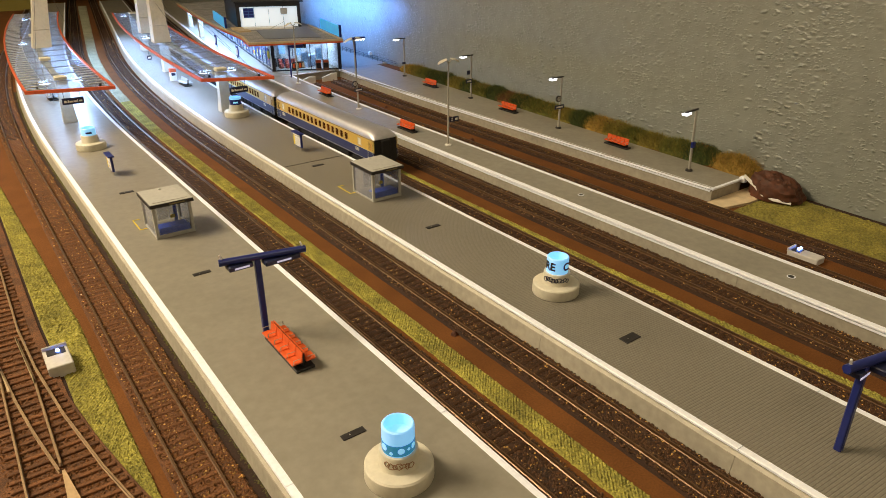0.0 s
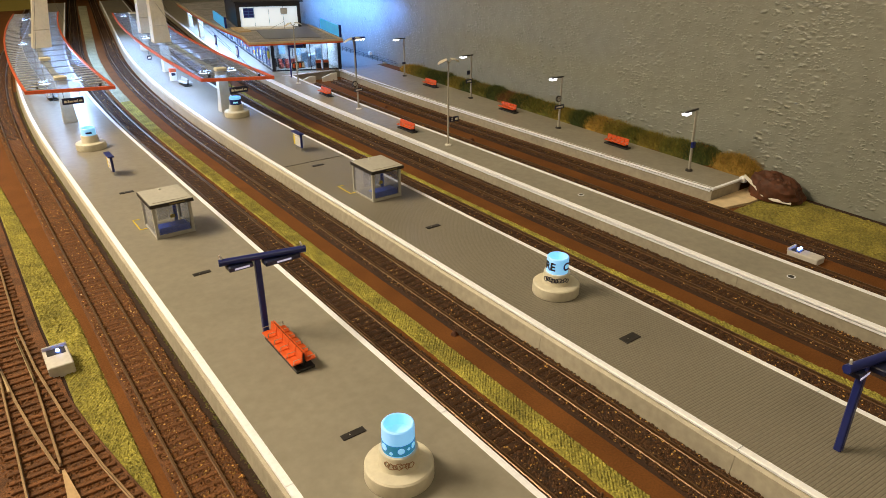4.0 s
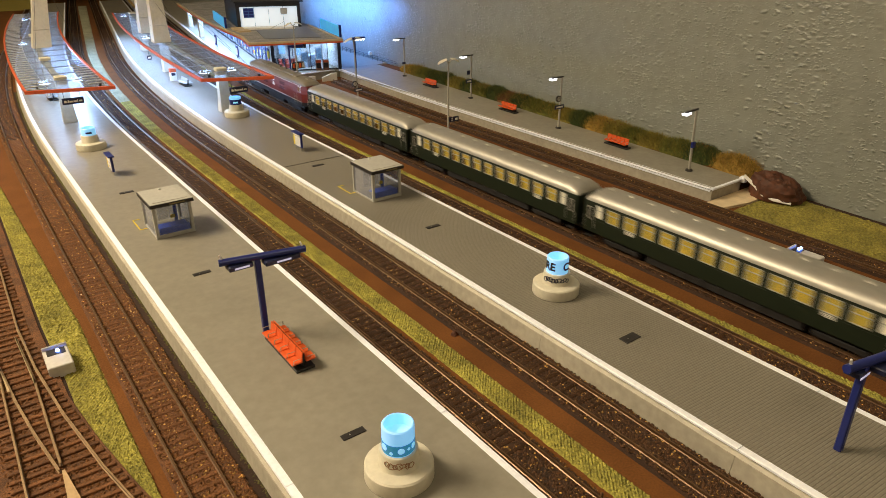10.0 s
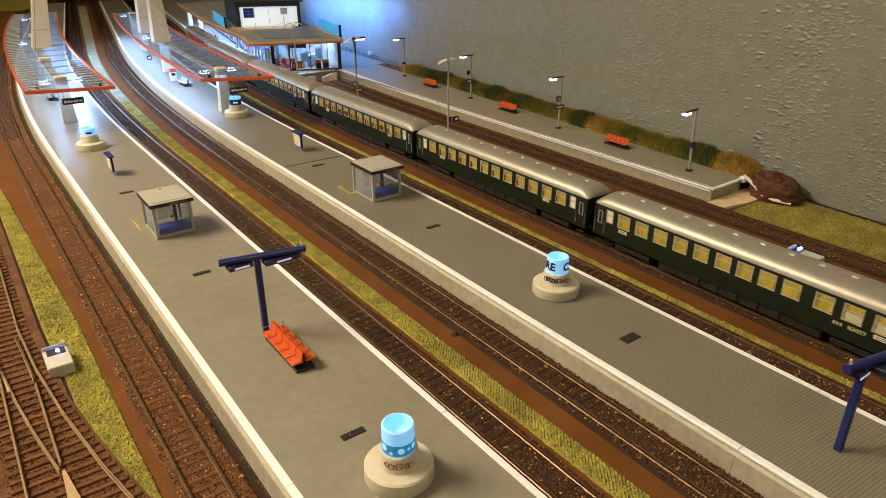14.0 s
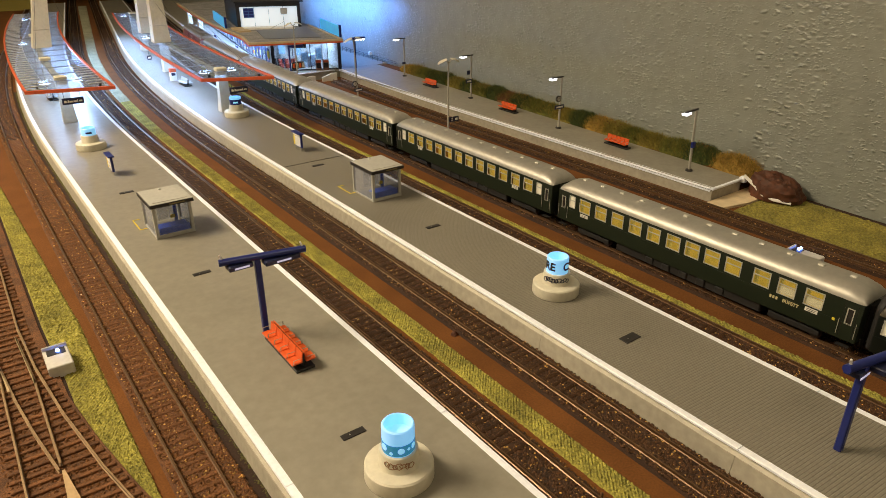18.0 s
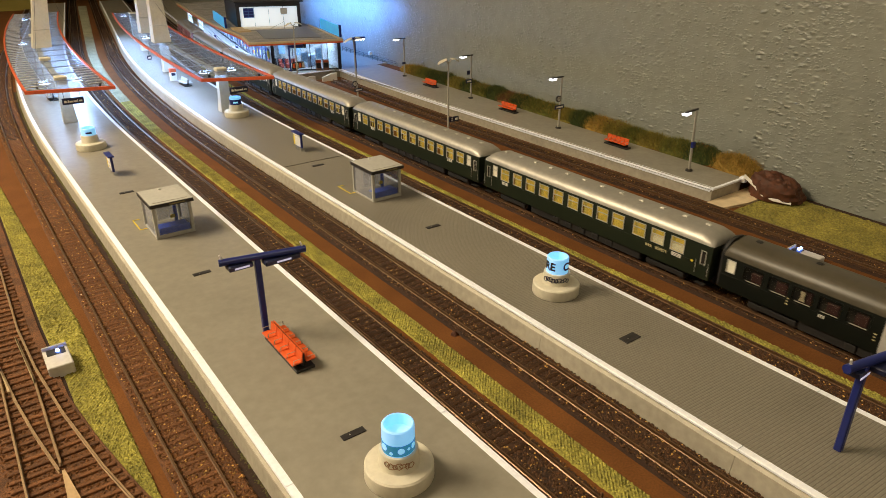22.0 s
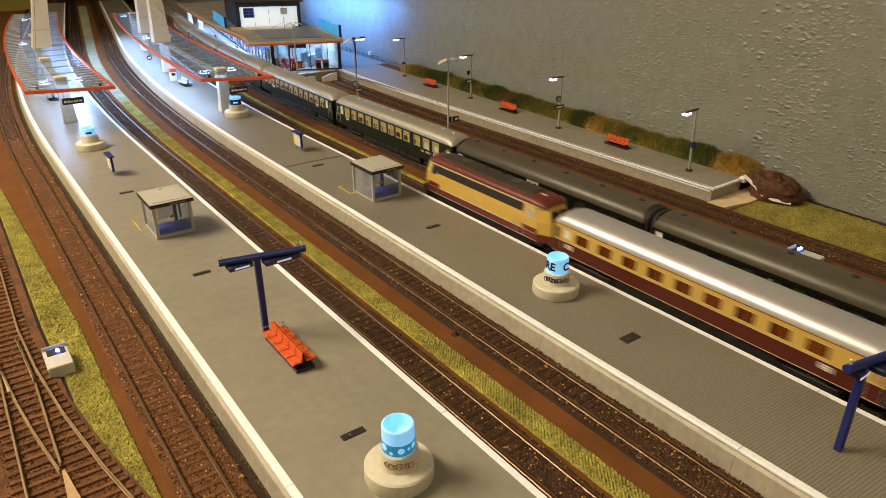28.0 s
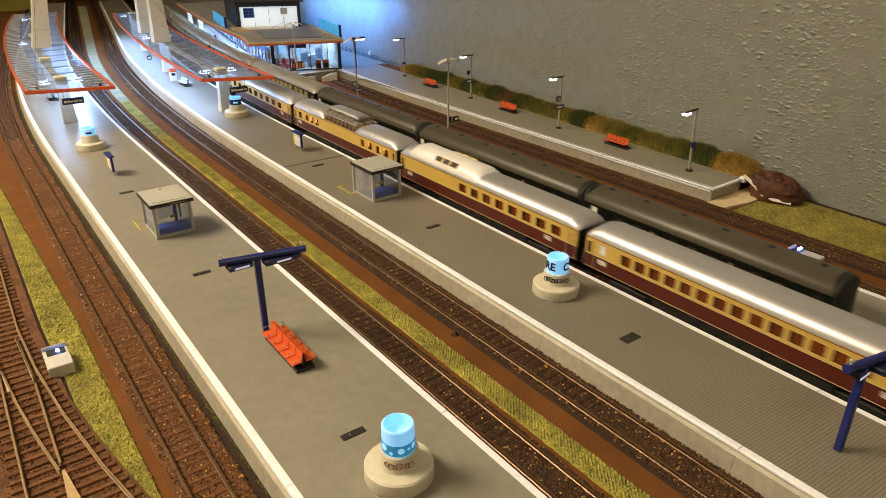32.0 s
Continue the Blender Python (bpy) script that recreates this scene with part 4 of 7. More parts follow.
    for q in (-1, 1):
        for a in (-1, 1):
            part("windscreen", Shape().loft([[(a * 0.0008, q * (h - 0.0012 + e), 0.0310), (a * 0.0092, q * (h - 0.0012 + e), 0.0310), (a * 0.0086, q * (h - 0.0044 + e), 0.0395), (a * 0.0008, q * (h - 0.0044 + e), 0.0395)] for e in (0, 0.0006)]),
                 PAINT["darkroom"], t)
            part("tail_lamp" if q < 0 else "head_lamp", Shape().rod((a * 0.008, q * (h - 0.001), 0.0185), (a * 0.008, q * (h + 0.0008), 0.0185), 0.0013, 12), (PAINT["taillight"] if not tee_style else PAINT["frame"]) if q < 0 else PAINT["frame"], t)
            part("buffer", Shape().rod((a * 0.010, q * (h - 0.002), 0.0115), (a * 0.010, q * (h + 0.0018), 0.0115), 0.001, 8).rod((a * 0.010, q * (h + 0.0018), 0.0115), (a * 0.010, q * (h + 0.0025), 0.0115), 0.0027, 12), PAINT["under"], t)
        part("snow_plough", Shape().box(-0.0120, 0.0120, min(q * (h - 0.004), q * (h - 0.001)), max(q * (h - 0.004), q * (h - 0.001)), 0.0022, 0.0085, 0.0006), PAINT["under"], t)
    skirt = PAINT["greyskirt"] if not tee_style else PAINT["under"]
    part("fuel_tank", Shape().box(-0.0145, 0.0145, -0.032, 0.032, 0.0035, zb, 0.001), skirt, t)
    part("chassis", Shape().box(-0.0150, 0.0150, -h + 0.006, h - 0.006, 0.0085, zb), skirt, t)
    for q in (-1, 1):
        bogie(t, q * (h - 0.046), 0.036)
        for sx in (-1, 1):
            yb = q * (h - 0.046)
            part("bogie_frame", Shape().box(min(sx * 0.0125, sx * 0.0150), max(sx * 0.0125, sx * 0.0150), yb - 0.027, yb + 0.027, 0.0030, 0.0098, 0.0008)
                 .box(min(sx * 0.0150, sx * 0.0156), max(sx * 0.0150, sx * 0.0156), yb - 0.020, yb - 0.012, 0.0036, 0.0080, 0.0004)
                 .box(min(sx * 0.0150, sx * 0.0156), max(sx * 0.0150, sx * 0.0156), yb + 0.012, yb + 0.020, 0.0036, 0.0080, 0.0004), PAINT["under"], t)
    return t


red_loco = loco("dark red heavy diesel locomotive with grey roof", 0.257, PAINT["greyskirt"], PAINT["wine"], PAINT["greyroof"], 0.0178, "red")
tee_loco = loco("cream diesel locomotive with red skirt and red roof edges", 0.187, PAINT["locored"], PAINT["creampaint"], PAINT["locoroof"], 0.0195, "tee")

# raised glass dome of the dome coach, and the roof hump of the buffet coach


def hump(y0, y1, ramp, z0, z1, w):
    rings = []
    for y, k in ((y0, 0.02), (y0 + ramp * 0.35, 0.45), (y0 + ramp * 0.7, 0.85), (y0 + ramp, 1), (y1 - ramp, 1), (y1 - ramp * 0.7, 0.85), (y1 - ramp * 0.35, 0.45), (y1, 0.02)):
        rings.append([(x, y, z) for x, z in roof_profile(w, z0, z0 + (z1 - z0) * k)])
    return Shape().loft(rings)


part("roof_hump", hump(-0.012, 0.1215, 0.020, 0.0386, 0.0522, W2 + 0.0002), PAINT["humpsilver"], bar_car, "raised silver roof section", smooth=True)
for i in range(3):
    for sx in (-1, 1):
        yc = 0.0375 + i * 0.0120
        wn = part("hump_window", Shape().loft([[(sx * (0.0145 + d), yc - 0.0045, 0.0462 + d), (sx * (0.0116 + d), yc - 0.0045, 0.0496 + d), (sx * (0.0116 + d), yc + 0.0045, 0.0496 + d), (sx * (0.0145 + d), yc + 0.0045, 0.0462 + d)] for d in (-0.0005, 0.0005)]), PAINT["darkroom"], bar_car)
        part("window_frame", Shape().loft([[(sx * (0.0148 + d), yc - 0.0051, 0.0457 + d), (sx * (0.0112 + d), yc - 0.0051, 0.0500 + d), (sx * (0.0112 + d), yc + 0.0051, 0.0500 + d), (sx * (0.0148 + d), yc + 0.0051, 0.0457 + d)] for d in (-0.0006, 0.0003)]), PAINT["brass"], wn)
dome = part("glass_dome", hump(-0.0440, 0.0480, 0.012, 0.0392, 0.0545, 0.0150), PAINT["domeglass"], dome_car, "raised clear observation dome", smooth=True)
# ridge built wide so that it also stands in for the dome's highlight
part("dome_top", hump(-0.0340, 0.0380, 0.006, 0.0520, 0.0556, 0.0088), PAINT["silver"], dome_car, "silver dome ridge, widened for its highlight", smooth=True)


def dome_panel(name, y0, y1, a0, a1, sx, material, label, lift=0.0003):
    """A curved pane of the dome between two heights along its section."""
    prof = roof_profile(0.0150, 0.0392, 0.0545, 48)
    arc = [p for i, p in enumerate(prof) if a0 <= i <= a1]
    pts = [(sx * x * 1.0 + sx * lift, z + lift) for x, z in arc] + [(sx * x - sx * 0.0004, z - 0.0004) for x, z in reversed(arc)]
    return part(name, Shape().loft([[(x, y, z) for x, z in pts] for y in (y0, y1)]), material, dome, label)


for i in range(9):
    for sx in (-1, 1):
        y0 = -0.0355 + i * 0.0086
        st = part("dome_seat", Shape().box(min(sx * 0.0016, sx * 0.0122), max(sx * 0.0016, sx * 0.0122), y0, y0 + 0.0024, 0.0376, 0.0468, 0.0006), PAINT["goldseat"], dome, "golden dome seat")
        part("headrest", Shape().box(min(sx * 0.0024, sx * 0.0116), max(sx * 0.0024, sx * 0.0116), y0 - 0.0003, y0 + 0.0027, 0.0448, 0.0482, 0.0006), PAINT["placard"], st, "white headrest cover")
for sx in (-1, 1):
    dome_panel("dome_rail", -0.0400, 0.0440, 6, 7, sx, PAINT["silver"], "silver dome rail")
for i in range(8):
    y = -0.034 + i * 0.0100
    part("dome_rib", Shape().loft([[(x * 1.01, y + d, z + 0.0001) for x, z in roof_profile(0.0150, 0.0392, 0.0545)] + [(x * 0.97, y + d, z - 0.0005) for x, z in reversed(roof_profile(0.0150, 0.0392, 0.0545))] for d in (-0.0002, 0.0002)]), PAINT["silver"], dome)
part("dome_floor", Shape().box(-0.0150, 0.0150, -0.0410, 0.0450, 0.0374, 0.0386), PAINT["seat"], dome_car, "brown dome floor")
for y in (0.108, 0.088, 0.074, -0.056, -0.090):
    for sx in (-1, 1):
        part("table_lamp_glow", Shape().box(min(sx * 0.0100, sx * 0.0115), max(sx * 0.0100, sx * 0.0115), y - 0.0042, y + 0.0042, 0.0262, 0.0335), PAINT["lampwarm"], dome_car, "warm glow of a table lamp")

XE, XD = TRACKS["E"], TRACKS["D"]
# position of the joint between locomotive and first coach along the line, by time
GREEN_RUN = [(0, -1.46), (3.5, -0.60), (5.5, -0.107), (6.0, 0.022), (6.5, 0.150), (7.0, 0.264), (7.5, 0.382), (8.0, 0.493), (8.5, 0.606), (9.0, 0.718), (9.5, 0.818), (10.0, 0.923),
             (10.5, 1.023), (11.0, 1.119), (11.5, 1.212), (12.0, 1.290), (12.5, 1.352), (13.0, 1.400), (13.5, 1.433), (14.0, 1.459), (14.5, 1.477), (15.5, 1.497), (16.5, 1.502), (19.3, 1.503),
             (19.7, 1.508), (20.0, 1.520), (20.5, 1.541), (21.5, 1.586), (23.0, 1.654), (25.5, 1.769), (26.5, 1.830), (27.5, 1.897), (28.5, 1.965), (30.0, 2.081), (31.0, 2.167), (32.0, 2.260)]
CREAM_RUN = [(0, -1.35), (18.5, -1.35), (19.5, -1.30), (20.5, -1.165), (25.5, -0.19), (27.5, 0.247), (27.7, 0.290), (28.0, 0.356), (28.5, 0.467), (29.0, 0.576), (29.4, 0.662), (29.7, 0.721), (30.0, 0.776),
             (30.5, 0.866), (31.0, 0.953), (31.6, 1.052), (32.0, 1.112)]
BLUE_RUN = [(0, 0.632), (0.3, 0.671), (0.6, 0.713), (1.0, 0.768), (1.3, 0.818), (1.6, 0.866), (2.0, 0.938), (2.3, 0.995), (2.6, 1.045), (3.5, 1.19), (5.5, 1.53), (10.0, 2.30), (13.5, 2.86), (15.0, 2.95), (32.0, 2.95)]


def run(thing_, X, rows, offset):
    """Key a vehicle whose middle lies offset ahead of the given position on the line at X."""
    keys = []
    for t, s in rows:
        y = s + offset
        a, b = y - 0.085, y + 0.085
        x = (X + bend(X, a) + X + bend(X, b)) / 2
        turn = math.atan2((bend(X, b) - bend(X, a)), b - a)
        keys.append((t, pose(x, y, 0.0, rz=-math.degrees(turn))))
    walk(thing_, keys)


def motions():
    run(red_loco, XE, GREEN_RUN, 0.1300)
    for i, c in enumerate(greens):
        run(c, XE, GREEN_RUN, -(i + 0.5) * LG)
    run(old, XE, GREEN_RUN, -5 * LG - 0.129)
    run(old2, XE, GREEN_RUN, -5 * LG - LO - 0.129)
    run(old3, XE, GREEN_RUN, -5 * LG - 2 * LO - 0.111)
    run(tee_loco, XD, CREAM_RUN, 0.0935)
    for i, c in enumerate((tee, dome_car, bar_car, tee2, tee3)):
        run(c, XD, CREAM_RUN, -(i + 0.5) * LD)
    for i, c in enumerate(rheins):
        run(c, XD, BLUE_RUN, (i + 0.5) * LB)

# ---- forecourt and station building ----
CANLIGHT = (0.34, 0.56, 1.0)


platform("station_forecourt", 0.4625, 0.74, 1.1905, FAR - 0.3, "pale grey forecourt between the platform and the wall", "L", lambda y: WALL(y) - 0.002)
# the white end of the side platform
pe = bpy.data.objects["platform_4"]
part("end_wall", Shape().box(0.6136, 0.6655, 0.3630, 0.3648, ZG, ZP - 0.0018), M["pwall"], pe)
part("end_stone", Shape().box(0.6122, 0.6690, 0.3612, 0.3648, ZP - 0.0018, ZP + 0.0002, 0.0004), M["edge"], pe)
part("corner_block", Shape().box(0.6650, 0.6720, 0.3585, 0.3655, ZP - 0.004, ZP + 0.0022, 0.0012), M["edge"], pe)
part("edge_groove", Shape().box(0.6137, 0.6156, 0.3655, 1.189, ZP - 0.0003, ZP + 0.00015), M["smooth"], pe, "grey band between the white edge lines")

b = thing("station_building", "glazed station hall with dark frame and orange roof edge", "building", kind="")
dark = mat("anthracite_frame", (0.018, 0.018, 0.022), 0.45, vary=0.08)
pale = mat("pale_wall_panel", (0.55, 0.55, 0.53), 0.6, vary=0.06, grain=60)
roofgravel = mat("roof_gravel", (0.27, 0.26, 0.25), 0.9, vary=0.35, grain=500, stain=40, bump=0.8, bump_scale=900)
tan = mat("tan_roof_rim", (0.50, 0.38, 0.22), 0.6, vary=0.08)
litwhite = mat("backlit_white_panel", (0.9, 0.9, 0.9), 0.5, vary=0.05, grain=20, emit=0.50, emit_colour=(0.60, 0.82, 1.0))
screen_mat = mat("glowing_cyan_screen", (0.05, 0.3, 0.6), 0.3, vary=0.2, grain=60, stain=25, emit=0.42, emit_colour=(0.05, 0.50, 1.0))
FL, FR = Vector((0.5105, 1.2386, 0)), Vector((0.6301, 1.1868, 0))
FDIR = (FR - FL).normalized()
FOUT = Vector((FDIR.y, -FDIR.x, 0))
ZR = 0.0650


def slab(poly, z0, z1):
    """An upright prism over a plan of points."""
    return Shape().loft([[(x, y, z) for x, y in poly] for z in (z0, z1)])


def along(a, b_, z0, z1, th, out=0.0):
    """An upright panel from a to b_ with thickness th behind its face."""
    d = (b_ - a).normalized()
    n = Vector((d.y, -d.x, 0))
    p = [a + n * out, b_ + n * out, b_ + n * (out - th), a + n * (out - th)]
    return slab([(q.x, q.y) for q in p], z0, z1)


LB2 = Vector((0.505 + 0.035 + 0.115, 2.02, 0))
part("left_wall", along(LB2, FL, ZP, ZR, 0.002), pale, b)
part("left_wall_base", along(LB2, FL, ZP, ZP + 0.004, 0.002, 0.0006), dark, b)
part("back_room_wall", along(FL + Vector((0.02, 0.10, 0)), FR + Vector((0.02, 0.10, 0)), ZP, ZR, 0.002), pale, b)
part("right_wall", along(FR, Vector((0.70, 1.75, 0)), ZP, ZR, 0.002), pale, b)
sg = part("oval_sign", Shape().loft([[FL + Vector((-0.0005, 0.012, 0.040)) + Vector((0.003 * 0, 0.0055 * math.cos(a), 0.0075 * math.sin(a))) + Vector((-q, 0, 0)) for a in
                                      [2 * math.pi * i / 16 for i in range(16)]] for q in (0, 0.0008)]), M["yellow"], b, "yellow oval sign")
for k, wd in ((0.0, 0.006), (1.0, 0.006)):
    a = FL + FDIR * (k * ((FR - FL).length - wd))
    part("corner_post", along(a, a + FDIR * wd, ZP, ZR, 0.008, 0.001), dark, b)
part("top_beam", along(FL, FR, ZR - 0.0035, ZR, 0.003, 0.0006), dark, b)
part("bottom_rail", along(FL, FR, ZP, ZP + 0.002, 0.003, 0.0006), dark, b)
for k in (0.30, 0.55, 0.80):
    a = FL + FDIR * (k * (FR - FL).length)
    part("mullion", along(a, a + FDIR * 0.0012, ZP, ZR, 0.0016, 0.0004), dark, b)
for k0, k1 in ((0.05, 0.30), (0.31, 0.55), (0.56, 0.80), (0.81, 0.95)):
    L_ = (FR - FL).length
    part("pane", along(FL + FDIR * k0 * L_, FL + FDIR * k1 * L_, ZP + 0.002, ZR - 0.0035, 0.0006, -0.0006), M["clear"], b)
part("display_band", along(FL + FDIR * 0.04, FL + FDIR * 0.066, 0.052, 0.059, 0.002, 0.003), dark, b, "dark destination display")
for i in range(3):
    c = FL + FDIR * (0.018 + 0.012 * i) + Vector((0.012, 0.03, 0))
    part("waiting_seat", Shape().box(c.x - 0.004, c.x + 0.004, c.y - 0.004, c.y + 0.004, ZP, ZP + 0.009, 0.001).box(c.x - 0.004, c.x + 0.004, c.y + 0.003, c.y + 0.005, ZP + 0.009, ZP + 0.017, 0.0008), mat("dull_red_seat", (0.36, 0.05, 0.03), 0.5, vary=0.1), b, "red waiting seat")
c = FL + FDIR * 0.078 + Vector((0.015, 0.045, 0))
part("ticket_counter", Shape().box(c.x - 0.012, c.x + 0.012, c.y - 0.01, c.y + 0.01, ZP, ZP + 0.022, 0.001), mat("blue_grey_counter", (0.20, 0.25, 0.32), 0.5, vary=0.1), b)
glow_blue = mat("pale_blue_glass_screen", (0.30, 0.50, 0.70), 0.3, vary=0.15, grain=80)
for k, dy, z0, z1, w_, m_ in ((0.060, 0.020, ZP, 0.046, 0.0010, "grey"), (0.072, 0.020, ZP, 0.046, 0.0010, "grey"), (0.092, 0.030, ZP, 0.050, 0.0012, "grey"), (0.104, 0.030, ZP, 0.050, 0.0012, "grey")):
    c = FL + FDIR * k + Vector((0.004, dy, 0))
    part("partition_post", Shape().box(c.x - w_ / 2, c.x + w_ / 2, c.y - 0.0006, c.y + 0.0006, z0, z1), M[m_], b)
for k0, k1, dy, z0, z1 in ((0.060, 0.072, 0.020, ZP + 0.012, 0.040), (0.092, 0.104, 0.030, ZP + 0.016, 0.046), (0.014, 0.034, 0.085, 0.028, 0.050), (0.044, 0.056, 0.085, 0.030, 0.052), (0.078, 0.088, 0.085, 0.026, 0.050)):
    a0, a1 = FL + FDIR * k0 + Vector((0.004, dy, 0)), FL + FDIR * k1 + Vector((0.004, dy, 0))
    part("glass_screen", along(a0, a1, z0, z1, 0.0006), glow_blue, b, "pale blue screen inside the hall")
for k in (0.012, 0.021, 0.030, 0.039):
    a0 = FL + FDIR * k + Vector((0.006, 0.055, 0))
    part("kiosk", Shape().box(a0.x - 0.003, a0.x + 0.003, a0.y - 0.003, a0.y + 0.003, ZP, ZP + 0.016, 0.0006), M["iron"] if k < 0.03 else M["signblue"], b, "dark kiosk inside the hall")
part("hall_lamp", Shape().box(0.545, 0.625, 1.23, 1.27, ZR - 0.0025, ZR - 0.001), M["led"], b)
xr = lambda y: 0.4585 + bend(0.4625, y)
rl = [(0.4577, 1.2083)] + [(xr(y), y) for y in (1.3, 1.4, 1.5, 1.6, 1.7, 1.8, 1.9, 2.05)]
rr = [(0.750, 2.05), (0.712, 1.75), (0.668, 1.40), (0.6172, 1.1511)]
part("roof", slab(rl + rr, ZR, ZR + 0.0038), roofgravel, b, "flat gravel roof")


def rim(points, z0, z1, w, material, name):
    for p, q in zip(points[:-1], points[1:]):
        part(name, along(Vector((*p, 0)), Vector((*q, 0)), z0, z1, w, 0.0006), material, b)


edge_pts = list(reversed(rl)) + [rr[-1], rr[-2]]
rim(edge_pts, ZR - 0.0006, ZR + 0.0022, 0.002, M["edgeorange"], "orange_rim")
rim(edge_pts, ZR + 0.0022, ZR + 0.0056, 0.004, tan, "tan_rim")
sky1 = [(0.505, 1.245), (0.600, 1.205), (0.640, 1.350), (0.545, 1.395)]
part("roof_glazing", slab(sky1, ZR + 0.0038, ZR + 0.0052), mat("dark_roof_glazing", (0.15, 0.16, 0.19), 0.55, vary=0.1), b, "dark roof glazing")
part("skylight", slab([(0.520, 1.385), (0.612, 1.345), (0.618, 1.375), (0.527, 1.415)], ZR + 0.0052, ZR + 0.008), M["white"], b)
part("roof_plinth", slab([(0.500, 1.365), (0.522, 1.355), (0.530, 1.42), (0.508, 1.43)], ZR + 0.0038, ZR + 0.007), tan, b)
# upper storey with backlit glazing
UL, UR = Vector((0.5245, 1.430, 0)), Vector((0.6425, 1.379, 0))
ud = (UR - UL).normalized()
un = (UR - UL).length
part("upper_back", slab([(UL.x, UL.y + 0.004), (UR.x, UR.y + 0.004), (UR.x + 0.04, UR.y + 0.18), (UL.x + 0.04, UL.y + 0.18)], ZR + 0.0038, 0.1185), dark, b, "dark upper storey")
for i in range(4):
    a0, a1 = 0.006 + i * (un - 0.012) / 4, 0.006 + (i + 1) * (un - 0.012) / 4 - 0.0007
    part("upper_pane", along(UL + ud * a0, UL + ud * a1, ZR + 0.005, 0.1105, 0.002, 0.0012), litwhite, b, "backlit white window panel")
for a0, a1, z0, z1 in ((0, 0.006, ZR + 0.0038, 0.1185), (un - 0.006, un, ZR + 0.0038, 0.1185), (0.006, un - 0.006, 0.1105, 0.1185)):
    part("upper_frame", along(UL + ud * a0, UL + ud * a1, z0, z1, 0.004, 0.0035), dark, b)
part("upper_roof", slab([(UL.x - 0.006, UL.y - 0.006), (UR.x + 0.004, UR.y - 0.008), (UR.x + 0.045, UR.y + 0.19), (UL.x + 0.03, UL.y + 0.19)], 0.1185, 0.1215), dark, b)
po = part("window_poster", along(UL + ud * 0.013, UL + ud * 0.034, 0.089, 0.108, 0.0004, 0.0018), mat("blue_poster_print", (0.08, 0.18, 0.42), 0.5, vary=0.1), b, "blue printed window poster")
for i in range(3):
    for k in range(2):
        part("poster_block", along(UL + ud * (0.0138 + 0.0100 * k), UL + ud * (0.0228 + 0.0100 * k), 0.0898 + i * 0.0061, 0.0950 + i * 0.0061, 0.0003, 0.0022), M["blue"], po, "blue printed block")
part("window_poster", along(UL + ud * 0.088, UL + ud * 0.102, 0.094, 0.107, 0.0004, 0.0018), M["grey"], b, "pale grey window poster")
# shop fronts along the platform side of the hall
LDIR = (FL - LB2).normalized()
shop_blue = mat("dark_blue_shop_glass", (0.02, 0.05, 0.16), 0.2, vary=0.3, grain=60, stain=30)
srng = random.Random(8)
for i in range(22):
    a0 = 0.05 + i * 0.0335
    pa, pb = LB2 + LDIR * a0, LB2 + LDIR * (a0 + 0.027)
    sw = part("shop_window", along(pa, pb, ZP + 0.006, 0.050, 0.0006, 0.0008), shop_blue if i % 3 else M["blue"], b, "dark blue shop window")
    part("door_frame", along(pa - LDIR * 0.0022, pa - LDIR * 0.0010, ZP, 0.056, 0.001, 0.0010), dark, sw)
    for k in range(3):
        q = srng.uniform(0.002, 0.019)
        z0 = ZP + srng.uniform(0.008, 0.026)
        part("poster", along(pa + LDIR * q, pa + LDIR * (q + srng.uniform(0.004, 0.007)), z0, z0 + srng.uniform(0.004, 0.009), 0.0004, 0.0012), M[srng.choice(("white", "white", "grey", "orange", "yellow"))], sw)
for a0, a1, nm in ((Vector((0.6329, 1.1952, 0)), Vector((0.6619, 1.3298, 0)), "r"), (Vector((0.5017, 1.4477, 0)), Vector((0.5344, 1.6098, 0)), "l")):
    sc = part("roof_screen", along(a1, a0, ZR + 0.0038, 0.0885, 0.003), screen_mat, b, "glowing cyan advertising screen")
    d = (a0 - a1).normalized()
    part("screen_post", along(a0, a0 + d * 0.004, ZR + 0.0038, 0.0905, 0.004), M["blue"], sc)
part("antenna", Shape().rod((0.585, 1.335, ZR + 0.005), (0.585, 1.335, ZR + 0.026), 0.0006, 6).rod((0.585, 1.335, ZR + 0.022), (0.556, 1.35, ZR + 0.006), 0.0005, 6), M["post"], b)

lamp("station_hall_light", "AREA", look((0.585, 1.25, ZR - 0.004), (0.585, 1.25, 0)), 0.12, (0.36, 0.62, 1.0), 0.09, 0.05)
lamp("roof_screen_light", "AREA", look((0.690, 1.39, 0.108), (0.750, 1.389, 0.085)), 1.15, (0.11, 0.33, 1.0), 0.36, 0.08)
lamp("station_eaves_light", "AREA", pose(0.560, 1.66, ZR - 0.003, rz=-9), 1.35, CANLIGHT, 0.03, 0.75)

for x, y in ((0.5895, 1.204), (0.6030, 1.199)):
    v = thing("vending_machine", "brown vending machine with orange top beside the hall front", "vending machine", "vending machines", at=pose(x, y, ZP, rz=-23))
    part("cabinet", Shape().box(-0.0052, 0.0052, -0.004, 0.004, 0, 0.019, 0.0006), mat("brown_cabinet", (0.20, 0.085, 0.05), 0.5, vary=0.15), v)
    part("header", Shape().box(-0.0048, 0.0048, -0.0044, -0.0038, 0.014, 0.0182), M["edgeorange"], v)
    part("front_panel", Shape().box(-0.004, 0.004, -0.0043, -0.0038, 0.004, 0.013), M["iron"], v)

